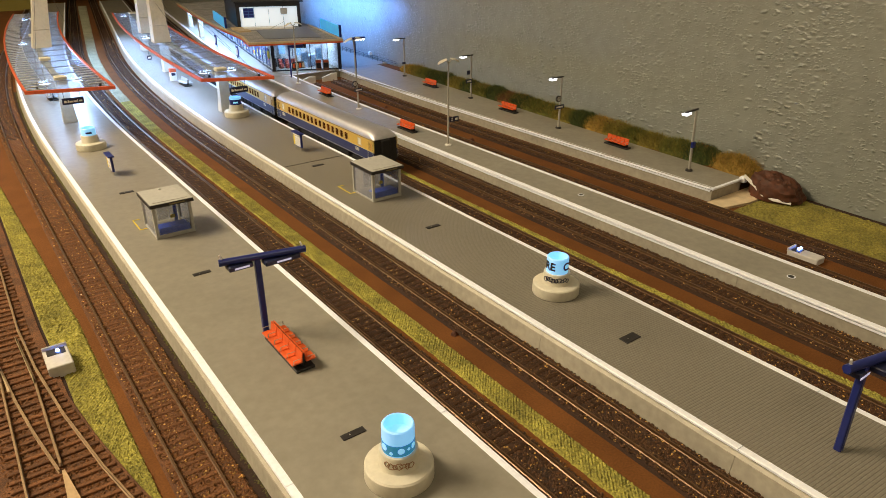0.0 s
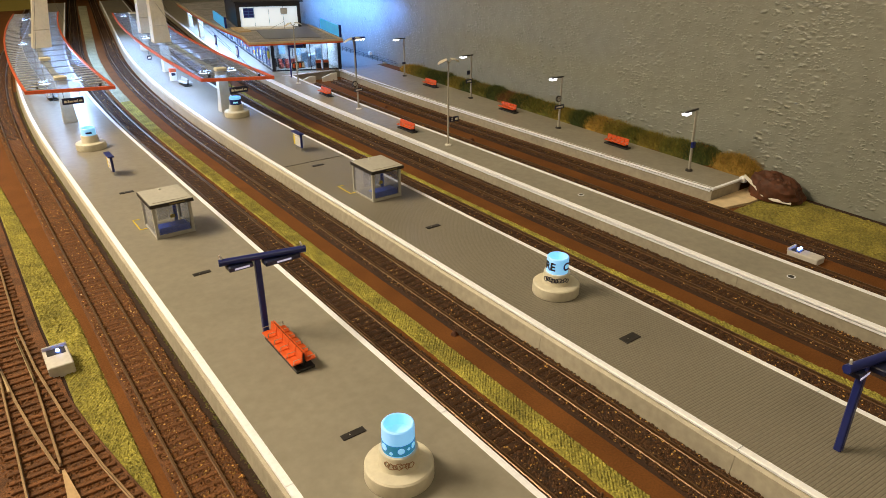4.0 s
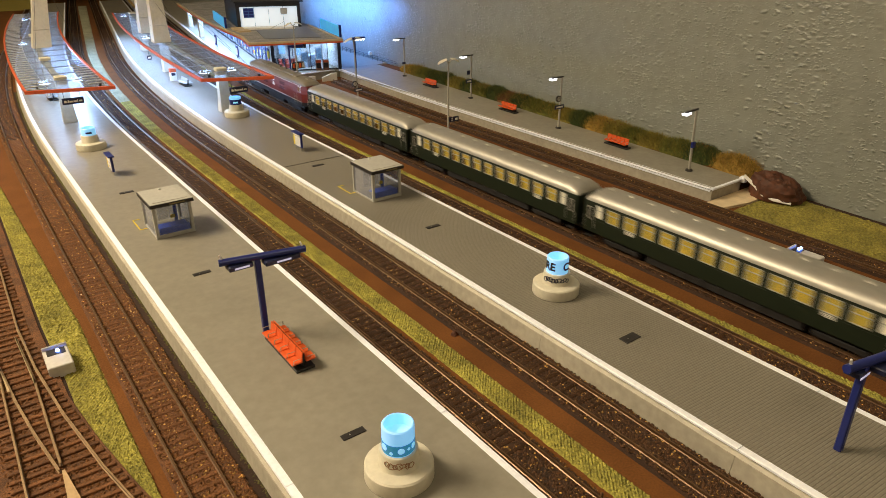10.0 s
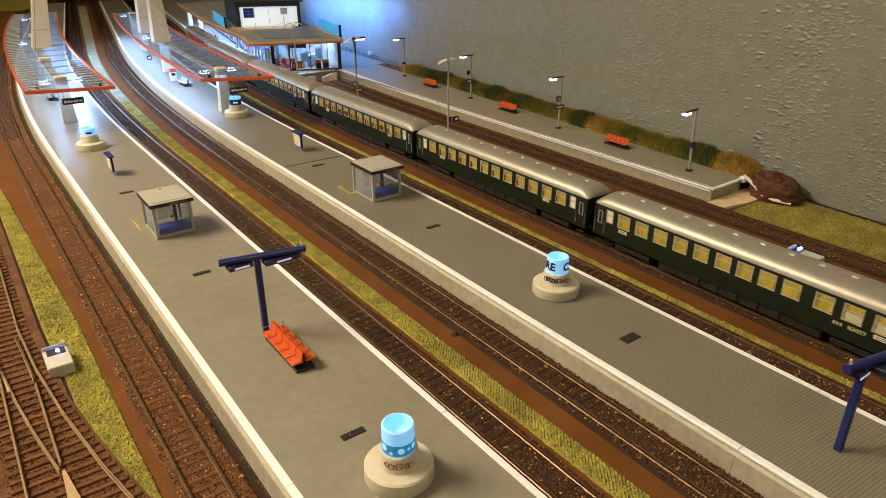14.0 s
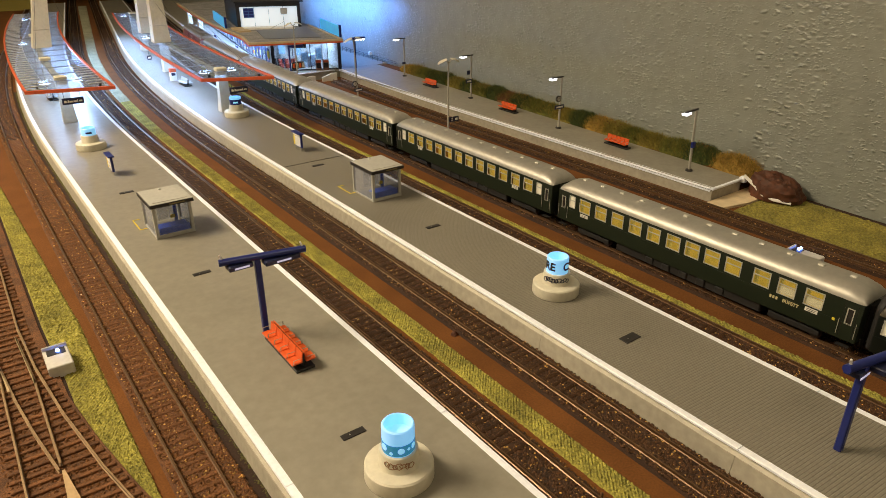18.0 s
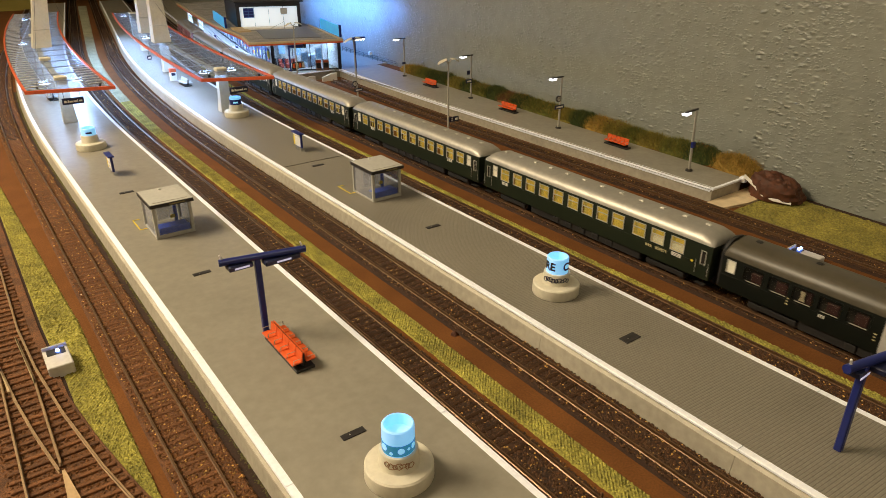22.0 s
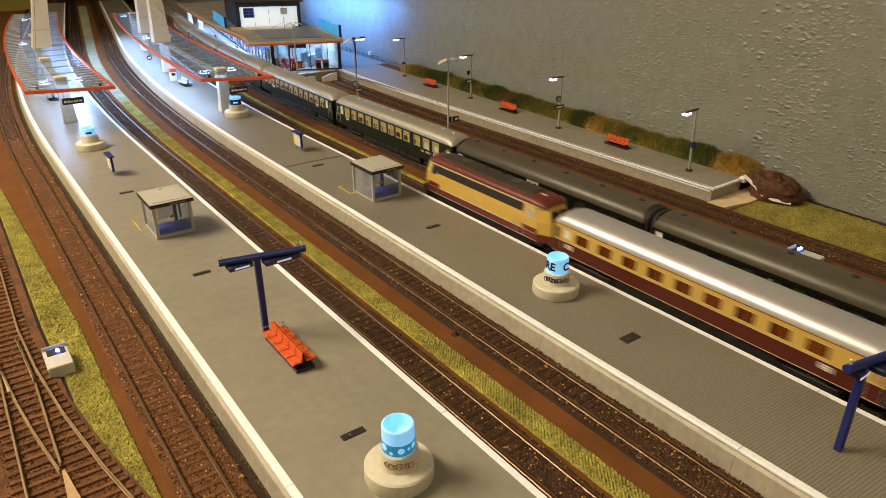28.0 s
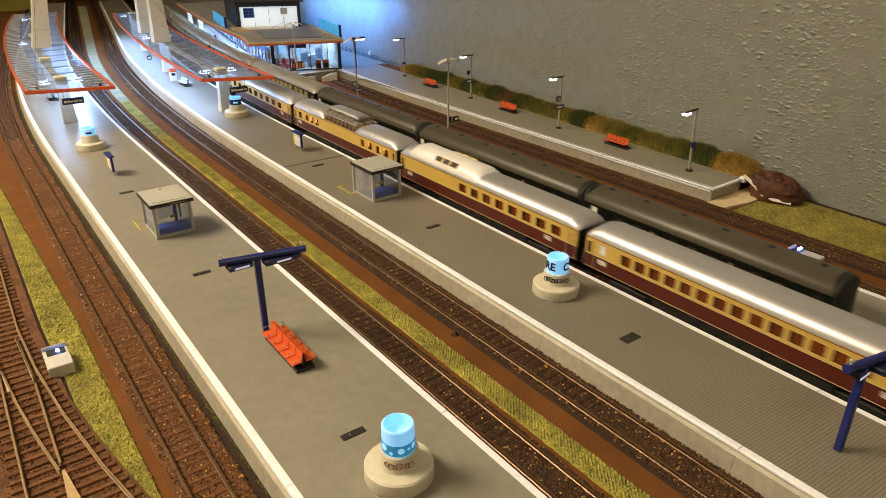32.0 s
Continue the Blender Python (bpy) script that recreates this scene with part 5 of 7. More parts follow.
bp_ = thing("blue_sign_post", "dark blue post with a departure board before the hall", "sign post", at=pose(0.5154, 1.1667, ZP))
part("post", Shape().box(-0.0012, 0.0012, -0.0012, 0.0012, 0, 0.056, 0.0003), M["blue"], bp_)
part("arm", Shape().box(-0.001, 0.028, -0.001, 0.001, 0.052, 0.056, 0.0003), M["blue"], bp_)
db = part("departure_board", Shape().box(0.003, 0.027, -0.0015, 0.0015, 0.014, 0.026, 0.0004), M["iron"], bp_)
for i in range(4):
    part("board_row", Shape().box(0.004 + 0.006 * i, 0.0085 + 0.006 * i, -0.0019, -0.0014, 0.016, 0.024), M["white" if i % 2 else "orange"], db)

fc = bpy.data.objects["station_forecourt"]
part("front_wall", Shape().box(0.5080, 0.6150, 1.1885, 1.1903, ZG, ZP - 0.0016), M["pwall"], fc)
part("front_stone", Shape().box(0.5078, 0.6165, 1.1868, 1.1904, ZP - 0.0016, ZP, 0.0003), M["edge"], fc)

# railing at the wall beyond the hall
fe = thing("fence", "dark thin railing along the wall behind the hall", "fence")
fy = [1.14 + 0.02 * i for i in range(13)]
for y in fy:
    part("fence_post", Shape().rod((WALL(y) - 0.008, y, ZP), (WALL(y) - 0.008, y, ZP + 0.0095), 0.0004, 6), M["iron"], fe)
for z in (0.0055, 0.009):
    part("fence_rail", Shape().rod((WALL(fy[0]) - 0.008, fy[0], ZP + z), (WALL(fy[-1]) - 0.008, fy[-1], ZP + z), 0.00045, 6), M["iron"], fe)
bo = thing("bollard", "small grey bollard on the forecourt", "bollard", at=pose(0.668, 1.20, ZP))
part("pillar", Shape().turned(0, 0, [(0.0018, 0), (0.0014, 0.002), (0.0012, 0.010), (0.0006, 0.0115)], 12), M["post"], bo)

# buffer stops at the end of the short track
for i, (x, y) in enumerate(((0.5460, 1.160), (0.5940, 1.166))):
    bs = thing("buffer_stop", "white triangular buffer stop at the end of the short track", "buffer stop", "buffer stops", at=pose(x, y, ZG))
    s = Shape()
    s.loft([[(-0.016, q, 0), (0.014, q, 0), (0.014, q, 0.0135), (0.002, q, 0.0135), (-0.006, q, 0.0105), (-0.016, q, 0.0075)] for q in (0.0, 0.004)])
    part("end_block", s, M["white"], bs)

# ---- canopies ----


def canopy(name, XL, XR, yl, yr, y1, label, posts, pylons, slats=True, shift=0.0, lean=0.0):
    """A glazed roof that follows the curve of its platform, with orange rim, posts, a ribbed side strip and pylons with cables."""
    t = thing(name, label, "platform canopy")
    Z = 0.068
    fl = lambda y: XL + bend(XL, y)
    fr = lambda y: XR + bend(XR, y)
    ys = [yl + 0.06 * i for i in range(int((y1 - yl) / 0.06) + 1)]
    wl = 0.026
    for i, (a, c) in enumerate(zip(ys[:-1], ys[1:])):
        ar = a if i else yr
        part("pane", Shape().loft([[(fl(a) + wl, a, z), (fr(ar) - 0.002, ar, z), (fr(c) - 0.002, c, z), (fl(c) + wl, c, z)] for z in (Z, Z + 0.0008)]), M["roofglass"], t)
        part("rib", Shape().loft([[(fl(c), c - 0.0005, z), (fr(c), c - 0.0005, z), (fr(c), c + 0.0005, z), (fl(c), c + 0.0005, z)] for z in (Z - 0.0012, Z)]), M["grey"], t)
        part("side_pane", Shape().loft([[(fl(a) + 0.002, a, z), (fl(a) + wl - 0.001, a, z), (fl(c) + wl - 0.001, c, z), (fl(c) + 0.002, c, z)] for z in (Z, Z + 0.0006)]), M["roofglass"], t)
        for k in range(3 if slats else 0):
            q = a + (c - a) * (k + 0.5) / 3
            part("slat", Shape().box(fl(q) + 0.001, fl(q) + wl - 0.001, q - 0.0014, q + 0.0014, Z + 0.0008, Z + 0.0018), M["grey"], t)
        for k in range(3 if slats and a < yl + 0.17 else 0):
            q = a + (c - a) * (k + 0.5) / 3
            part("slat", Shape().box(fr(q) - 0.024, fr(q) - 0.003, q - 0.0014, q + 0.0014, Z + 0.0009, Z + 0.0018), M["grey"], t)
    for f, y0 in ((fl, yl), (fr, yr)):
        s = 1 if f is fr else -1
        yy = [y0] + [q for q in ys[1:]]
        part("orange_rim", Shape().loft([[(f(y) - 0.0013, y, Z - 0.0016), (f(y) + 0.0013, y, Z - 0.0016), (f(y) + 0.0013, y, Z + 0.0026), (f(y) - 0.0013, y, Z + 0.0026)] for y in yy]), M["edgeorange"], t)
    part("front_rim", along(Vector((fl(yl) - 0.0013, yl, 0)), Vector((fr(yr) + 0.0013, yr, 0)), Z - 0.0016, Z + 0.0026, 0.0026, 0.0013), M["edgeorange"], t)
    mid = lambda y: (fl(y) + fr(y)) / 2
    part("ridge_beam", Shape().loft([[(mid(y) - 0.004, y, Z - 0.005), (mid(y) + 0.004, y, Z - 0.005), (mid(y) + 0.004, y, Z - 0.0016), (mid(y) - 0.004, y, Z - 0.0016)] for y in ys[1:]]), M["cream"], t)
    for y in posts:
        x = mid(y)
        p_ = part("post", Shape().loft([[(x - w, y - d, z), (x + w, y - d, z), (x + w, y + d, z), (x - w, y + d, z)] for w, d, z in ((0.0088, 0.0075, ZP), (0.0072, 0.006, 0.035), (0.0070, 0.006, Z - 0.002))]), M["cream"], t)
        part("post_cap", Shape().box(x - 0.0078, x + 0.0078, y - 0.0068, y + 0.0068, Z + 0.0009, Z + 0.0050, 0.0008), M["cream"], p_)
    for y in ys[1:-1:7]:
        for sx in (-0.020, 0.020):
            x = mid(y) + sx
            part("light_panel", Shape().box(x - 0.006, x + 0.006, y + 0.004, y + 0.012, Z - 0.0032, Z - 0.0018), M["led"], t, "glowing cold white light panel")
    for y in pylons:
        x = mid(y) + shift
        w = (0.0150, 0.0085)
        py = part("pylon", Shape().loft([[(x - a + lean * (z - Z), y - c, z), (x + a + lean * (z - Z), y - c, z), (x + a + lean * (z - Z), y + c, z), (x - a + lean * (z - Z), y + c, z)] for a, c, z in
                                         ((0.0146, 0.012, Z + 0.001), (0.0130, 0.0105, Z + 0.030))]), M["cream"], t, "tapered cream pylon")
        part("upper_pylon", Shape().loft([[(x - a + lean * (z - Z), y - c, z), (x + a + lean * (z - Z), y - c, z), (x + a + lean * (z - Z), y + c, z), (x - a + lean * (z - Z), y + c, z)] for a, c, z in
                                          ((0.0127, 0.0102, Z + 0.0306), (0.0098, 0.008, Z + 0.135))]), M["cream"], py)
        for sx in (-1, 1):
            q = yl + 0.012 if sx < 0 else yr + 0.02
            ex = fl(q) + 0.014 if sx < 0 else fr(q) - 0.013
            part("stay_cable", Shape().rod((x + sx * 0.006 + lean * 0.11, y, Z + 0.11), (ex, q, Z + 0.003), 0.00022, 5), M["iron"], py)
            part("cable_anchor", Shape().box(ex - 0.0014, ex + 0.0014, q - 0.0014, q + 0.0014, Z + 0.0009, Z + 0.0042, 0.0004), M["iron"], t)
    # hanging name board behind the front rim
    xs_ = mid(yr) - 0.012
    sgn = part("name_board", Shape().box(xs_, xs_ + 0.0255, yr + 0.022, yr + 0.0245, 0.0495, 0.0575, 0.0004), M["signblue"], t, "navy station name board with unreadable white letters")
    for i, wd in enumerate((0.0026, 0.0016, 0.0018, 0.0020, 0.0018, 0.0026, 0.0018, 0.0010, 0.0018, 0.0014)):
        lx = xs_ + 0.0020 + i * 0.0022
        part("name_bar", Shape().box(lx, lx + wd, yr + 0.0216, yr + 0.0221, 0.0520, 0.0540 + 0.0010 * (i in (0, 2, 7))), M["white"], sgn)
    for k in (0.003, 0.022):
        part("hanger", Shape().rod((xs_ + k, yr + 0.023, 0.0575), (xs_ + k, yr + 0.023, Z), 0.0003, 5), M["iron"], sgn)
    return t


canopy("platform_canopy", 0.0795, 0.1765, 0.986, 0.955, 2.05, "glazed canopy with orange rim over the near island platform",
       (1.055, 1.235, 1.55, 1.85), (1.385,), True, 0.006, 0.17)
canopy("platform_canopy", 0.2815, 0.3680, 0.934, 0.895, 1.95, "glazed canopy with orange rim and pylons over the middle platform",
       (0.988, 1.36, 1.65, 1.85), (1.325, 1.475), False, -0.009)
lamp("canopy_light_near", "AREA", pose(0.180, 1.50, 0.0630, rz=-6), 1.15, CANLIGHT, 0.05, 0.95)
lamp("canopy_light_middle", "AREA", pose(0.358, 1.45, 0.0630, rz=-6), 1.3, CANLIGHT, 0.045, 0.95)
# added fill without a fixture, tilted to brighten the strip between the tracks
lamp("strip_fill_light", "AREA", pose(0.1985, 1.45, 0.0640, ry=-48, rz=-7), 0.9, CANLIGHT, 0.008, 0.62)
for nm in ("canopy_light_near", "canopy_light_middle", "strip_fill_light"):
    bpy.data.objects[nm].data.shape = "RECTANGLE"

# ---- platform furniture ----


def light_column(x, y, h, letters_text="", art="dots"):
    t = thing("advertising_column", "cream round advertising column with glowing pale blue drum", "advertising column", "advertising columns", at=pose(x, y, ZP))
    part("plinth", Shape().turned(0, 0, [(0.0170, 0), (0.0172, 0.0004), (0.0170, 0.0072), (0.0162, 0.0080), (0.0110, 0.0084)], 48), M["cream"], t, smooth=True)
    body = part("body", Shape().turned(0, 0, [(0.0104, 0.0082), (0.0098, 0.010), (0.0096, 0.0162), (0.0092, 0.0170), (0.0080, 0.0170)], 40), M["cream"], t, smooth=True)
    drum = part("glowing_drum", Shape().turned(0, 0, [(0.0079, 0.0165), (0.0079, h - 0.0006), (0.0074, h), (0.0068, h), (0.0066, h - 0.0060)], 40), M["lampglow"], t, "translucent drum glowing pale blue", smooth=True)
    face = math.atan2(-y, -x)

    def on(r, ang, z, w, hh, material, name, parent, th=0.0002):
        """A small curved patch on a cylinder of radius r."""
        n = max(2, int(w / r / 0.15))
        a0 = ang - w / r / 2
        ring = []
        for i in range(n + 1):
            a = a0 + w / r * i / n
            ring.append([(rr * math.cos(a), rr * math.sin(a), zz) for rr, zz in ((r, z - hh / 2), (r + th, z - hh / 2), (r + th, z + hh / 2), (r, z + hh / 2))])
        return part(name, Shape().loft(ring), material, parent)

    if art == "dots":
        band = on(0.0079, face, 0.0205, 0.030, 0.0060, mat("teal_printed_film", (0.02, 0.22, 0.38), 0.4, vary=0.1, emit=0.22, emit_colour=(0.04, 0.45, 0.85)), "printed_band", drum)
        for k, (da, z, r) in enumerate(((-0.95, 0.0215, 0.0019), (-0.45, 0.0192, 0.0009), (0.15, 0.0208, 0.0017), (0.62, 0.0210, 0.0008), (1.0, 0.0214, 0.0015))):
            a = face + da
            c = Vector((math.cos(a), math.sin(a), 0)) * 0.00815
            u, v = Vector((-math.sin(a), math.cos(a), 0)), Vector((0, 0, 1))
            part("print_dot", Shape().loft([[c * s_ + u * r * math.cos(2 * math.pi * i / 14) + v * (z + r * math.sin(2 * math.pi * i / 14)) for i in range(14)] for s_ in (1.0, 1.018)]), M["lampglow"], band)
    elif art == "letters":
        for ch, da in (("R", -0.98), ("E", -0.42), ("C", 0.88)):
            a = face + da
            me = letters(ch, 0.0082, 0.0002, 0.00028)
            me.materials.clear()
            me.materials.append(M["iron"])
            m = Matrix.Translation((0.00800 * math.cos(a), 0.00800 * math.sin(a), 0.0226)) @ rot_z(math.degrees(a) + 90) @ pose(0, 0, 0, rx=90)
            part("letter", me, None, drum, "black letter " + ch, at=m)
    else:
        band = on(0.0079, face, 0.0205, 0.030, 0.0075, M["blue"] if art == "blue" else M["lampglow"], "printed_band", drum)
        on(0.0081, face, 0.0205, 0.007, 0.0022, M["lampglow"] if art == "blue" else M["signblue"], "print_mark", band)
    # scribbled graffiti on the body
    rng = random.Random(int(x * 1e4))
    ink = M["signblue"] if art == "letters" else mat("brown_graffiti", (0.30, 0.15, 0.07), 0.6, vary=0.2)
    if art in ("letters", "dots"):
        span = 0.9 if art == "letters" else 0.62
        s = Shape()
        thick = 0.00030 if art == "letters" else 0.00020
        for k in range(9 if art == "letters" else 7):
            a0, z0 = face - span + 2 * span * k / 8 * (1.0 if art == "letters" else 8 / 6), 0.0130 + rng.uniform(-0.0006, 0.0006)
            ra, rz_, n = rng.uniform(0.12, 0.22), rng.uniform(0.0012, 0.0021), rng.choice((4, 5, 7))
            ring = [(a0 + ra * math.cos(2 * math.pi * i / n + 0.4 * k), z0 + rz_ * math.sin(2 * math.pi * i / n + 0.4 * k)) for i in range(n + 1)]
            for (aa, za), (ab, zb_) in zip(ring[:-1], ring[1:]):
                s.rod((0.00985 * math.cos(aa), 0.00985 * math.sin(aa), za), (0.00985 * math.cos(ab), 0.00985 * math.sin(ab), zb_), thick, 5)
        part("graffiti", s, ink, body, "unreadable graffiti scribble")
    return t


light_column(0.1318, 0.2150, 0.0312, art="dots")
light_column(0.3258, 0.3023, 0.0288, art="letters")
light_column(0.1272, 0.9000, 0.0255, art="pale")
light_column(0.3304, 0.9500, 0.0275, art="blue")


def cover(x, y, w, d):
    t = thing("cover_plate", "dark flush cover plate in the platform paving", "cover plate", "cover plates", at=pose(x, y, ZP))
    part("plate", Shape().box(-w / 2, w / 2, -d / 2, d / 2, -0.0002, 0.0003, 0.0001), M["iron"], t)
    part("bolt", Shape().turned(-0.002, 0, [(0.0004, 0.0003), (0.0004, 0.0005)], 8), M["post"], t)


for x, y in ((0.1279, 0.2538), (0.1248, 0.4859), (0.1226, 0.7105)):
    cover(x, y, 0.0136, 0.0045)
for x, y, d in ((0.3196, 0.2279, 0.0072), (0.3230, 0.4538, 0.0045), (0.3200, 0.6745, 0.0045)):
    cover(x, y, 0.0137, d)
for x, y in ((0.4901, 0.4308), (0.4880, 0.2108)):
    t = thing("round_socket", "small round hole with a pale rim in the platform", "socket", "round sockets", at=pose(x, y, ZP))
    part("rim", Shape().turned(0, 0, [(0.0032, -0.0001), (0.0032, 0.0003), (0.0024, 0.0003)], 20), M["edge"], t)
    part("hole", Shape().turned(0, 0, [(0.0025, 0.0001), (0.0024, 0.00035)], 20), M["black"], t)
sm = thing("platform_seam", "dark joint across the middle platform", "joint", kind="structure")
part("joint_line", Shape().box(0.2865, 0.3615, 0.6905, 0.6913, ZP - 0.0002, ZP + 0.00015), M["groove"], sm)


M["greyseat"] = mat("pale_grey_seat", (0.50, 0.50, 0.50), 0.5, vary=0.08)


def bench_row(t, side, n, L, seat_mat):
    for i in range(n):
        y = -L / 2 + (i + 0.5) * L / n
        w = L / n - 0.0007
        s = part("seat", Shape().box(min(side * 0.0012, side * 0.0080), max(side * 0.0012, side * 0.0080), y - w / 2, y + w / 2, 0.0052, 0.0062, 0.0003), seat_mat, t)
        part("backrest", Shape().loft([[(side * 0.0012, y - w / 2, 0.0062), (side * 0.0020, y - w / 2, 0.0062), (side * 0.0020, y + w / 2, 0.0062), (side * 0.0012, y + w / 2, 0.0062)],
                                       [(side * 0.0004, y - w / 2, 0.0120), (side * 0.0011, y - w / 2, 0.0120), (side * 0.0011, y + w / 2, 0.0120), (side * 0.0004, y + w / 2, 0.0120)]]), seat_mat, s)
    for i in range(n + 1):
        y = -L / 2 + i * L / n
        part("armrest", Shape().rod((side * 0.0020, y, 0.0088), (side * 0.0070, y, 0.0088), 0.00025, 5).rod((side * 0.0070, y, 0.0088), (side * 0.0070, y, 0.0060), 0.00025, 5), M["post"], t)


def bench(x, y, rz, double, L, label, group="", seat="orange"):
    t = thing("bench", label, "bench", group, at=pose(x, y, ZP, rz=rz))
    bench_row(t, -1, 5, L, M[seat])
    if double:
        bench_row(t, 1, 5, L, M[seat])
    a, c = (-0.0062, 0.0062) if double else (-0.0062, 0.0030)
    part("base_plate", Shape().box(a, c, -L / 2 - 0.001, L / 2 + 0.001, 0, 0.0016, 0.0004), M["black"], t)
    part("support", Shape().box(-0.0010, 0.0010, -L / 2 + 0.002, L / 2 - 0.002, 0.0016, 0.0108, 0.0003), M["black"], t)
    return t


bench(0.1331, 0.3445, 0, True, 0.0465, "orange double-row platform bench on a black base")
bench(0.1340, 1.2300, 0, True, 0.034, "pale grey double-row bench under the near canopy", seat="greyseat")
bench(0.3385, 1.2130, 0, True, 0.034, "pale grey double-row bench under the middle canopy", seat="greyseat")
for x, y in ((0.4985, 0.9960), (0.4868, 0.7395)):
    bench(x, y, 0, False, 0.0345, "orange single-row bench on the narrow platform", "benches on the narrow platform")
for x, y in ((0.6755, 0.9510), (0.6660, 0.7385), (0.6555, 0.5235)):
    bench(x, y, -2, False, 0.0345, "orange single-row bench before the green verge", "benches on the side platform")


M["violetpane"] = mat("dark_violet_diffuser", (0.05, 0.045, 0.10), 0.25, vary=0.3, grain=300)
M["violetglow"] = mat("pale_violet_glow", (0.5, 0.5, 0.7), 0.4, vary=0, emit=0.45, emit_colour=(0.75, 0.72, 1.0))


def tee_lamp(x, y, h, left, right, dy):
    t = thing("platform_lamp", "dark blue T-shaped platform lamp with two light boxes", "lamp", "blue platform lamps", at=pose(x, y, ZP))
    part("post", Shape().box(-0.0019, 0.0019, -0.0019, 0.0019, 0, h, 0.0006), M["blue"], t)
    bar = part("crossbar", Shape().rod((-left, dy * -left, h + 0.0008), (right, dy * right, h + 0.0008), 0.0023, 16), M["blue"], t, smooth=True)
    for a, c in ((-left + 0.004, -0.003), (0.003, right - 0.004)):
        mid = (a + c) / 2
        bx = part("light_box", Shape().box(a, c, dy * mid - 0.0042, dy * mid + 0.0042, h - 0.0042, h - 0.0012, 0.0006), M["signblue"], bar)
        part("diffuser", Shape().box(a + 0.001, c - 0.001, dy * mid - 0.0045, dy * mid - 0.0040, h - 0.0038, h - 0.0018), M["violetpane"], bx)
        part("lamp_strip", Shape().box(mid - 0.0045, mid + 0.0050, dy * mid - 0.0047, dy * mid - 0.0044, h - 0.0034, h - 0.0022), M["violetglow"], bx, "pale violet glowing strip")
    for a in (-left + 0.002, right - 0.002):
        part("finial", Shape().rod((a, dy * a, h + 0.003), (a - 0.0012, dy * a, h + 0.0062), 0.0006, 6), M["white"], bar)
    return t


tee_lamp(0.1314, 0.3768, 0.0540, 0.0225, 0.0305, -0.22)
tee_lamp(0.3223, 0.0959, 0.0525, 0.0130, 0.0400, -0.22)


def shelter(x, y):
    t = thing("waiting_shelter", "grey waiting shelter with clear walls, flat roof and blue bench", "shelter", "waiting shelters", at=pose(x, y, ZP))
    W_, D_, H_ = 0.0330, 0.0400, 0.0305
    for px, py in ((0, 0), (W_ - 0.0026, 0), (0, D_ - 0.0026), (W_ - 0.0026, D_ - 0.0026)):
        part("corner_post", Shape().box(px, px + 0.0026, py, py + 0.0026, 0, H_, 0.0003), M["grey"], t)
    part("bottom_rail", Shape().box(0.0026, W_ - 0.0026, 0.0002, 0.0022, 0, 0.0028), M["grey"], t)
    part("side_rail", Shape().box(0.0002, 0.0018, 0.0026, D_ - 0.0026, 0, 0.0016), M["grey"], t)
    part("side_rail", Shape().box(W_ - 0.0018, W_ - 0.0002, 0.0026, D_ - 0.0026, 0, 0.0016), M["grey"], t)
    part("roof", Shape().box(-0.0012, W_ + 0.0014, -0.0022, D_ - 0.0008, H_, H_ + 0.0020, 0.0004), M["grey"], t)
    part("roof_ridge", Shape().box(0.002, W_ - 0.002, 0.0008, 0.0014, H_ + 0.0020, H_ + 0.0024), M["post"], t)
    for bx_ in ((-0.0016, W_ + 0.0018, -0.0027, -0.0021), (-0.0018, -0.0011, -0.0022, D_ - 0.0008)):
        fa = part("fascia", Shape().box(*bx_, H_ - 0.0014, H_ + 0.0016), M["iron"], t, "dark fascia with faint lettering bars")
    part("fascia_lettering", Shape().box(0.014, 0.027, -0.0029, -0.0026, H_ - 0.0004, H_ + 0.0007), mat("dull_gold_lettering", (0.20, 0.16, 0.07), 0.6, vary=0.1), t)
    haze = M["shelterpane"]
    fronts = M["clear"]
    for nm, q in (("front_pane", (0.0026, W_ - 0.0026, 0.0008, 0.0012, 0.0028, H_)), ("left_pane", (0.0008, 0.0012, 0.0026, D_ - 0.0026, 0.0016, H_)),
                  ("right_pane", (W_ - 0.0012, W_ - 0.0008, 0.0026, D_ - 0.0026, 0.0016, H_)), ("back_pane", (0.012, W_ - 0.0026, D_ - 0.0014, D_ - 0.0010, 0.0016, H_))):
        part(nm, Shape().box(*q), fronts if nm == "front_pane" else haze, t)
    bn = part("bench_seat", Shape().box(0.004, W_ - 0.004, 0.0040, 0.0150, 0.0066, 0.0078, 0.0003), M["shelterblue"], t, "blue bench inside")
    part("bench_front", Shape().box(0.0035, W_ - 0.0035, 0.0020, 0.0030, 0.0028, 0.0085), M["shelterblue"], bn)
    part("inner_post", Shape().box(W_ * 0.66, W_ * 0.66 + 0.003, 0.020, 0.0212, 0, 0.024), M["shelterblue"], t, "blue notice panel")
    part("timetable", Shape().box(W_ * 0.55, W_ * 0.55 + 0.004, 0.018, 0.0186, 0.010, 0.013), M["yellow"], t)
    part("roof_knob", Shape().turned(W_ * 0.5, D_ - 0.006, [(0.0010, H_ + 0.002), (0.0010, H_ + 0.0032), (0.0005, H_ + 0.0036)], 10), M["white"], t)
    return t


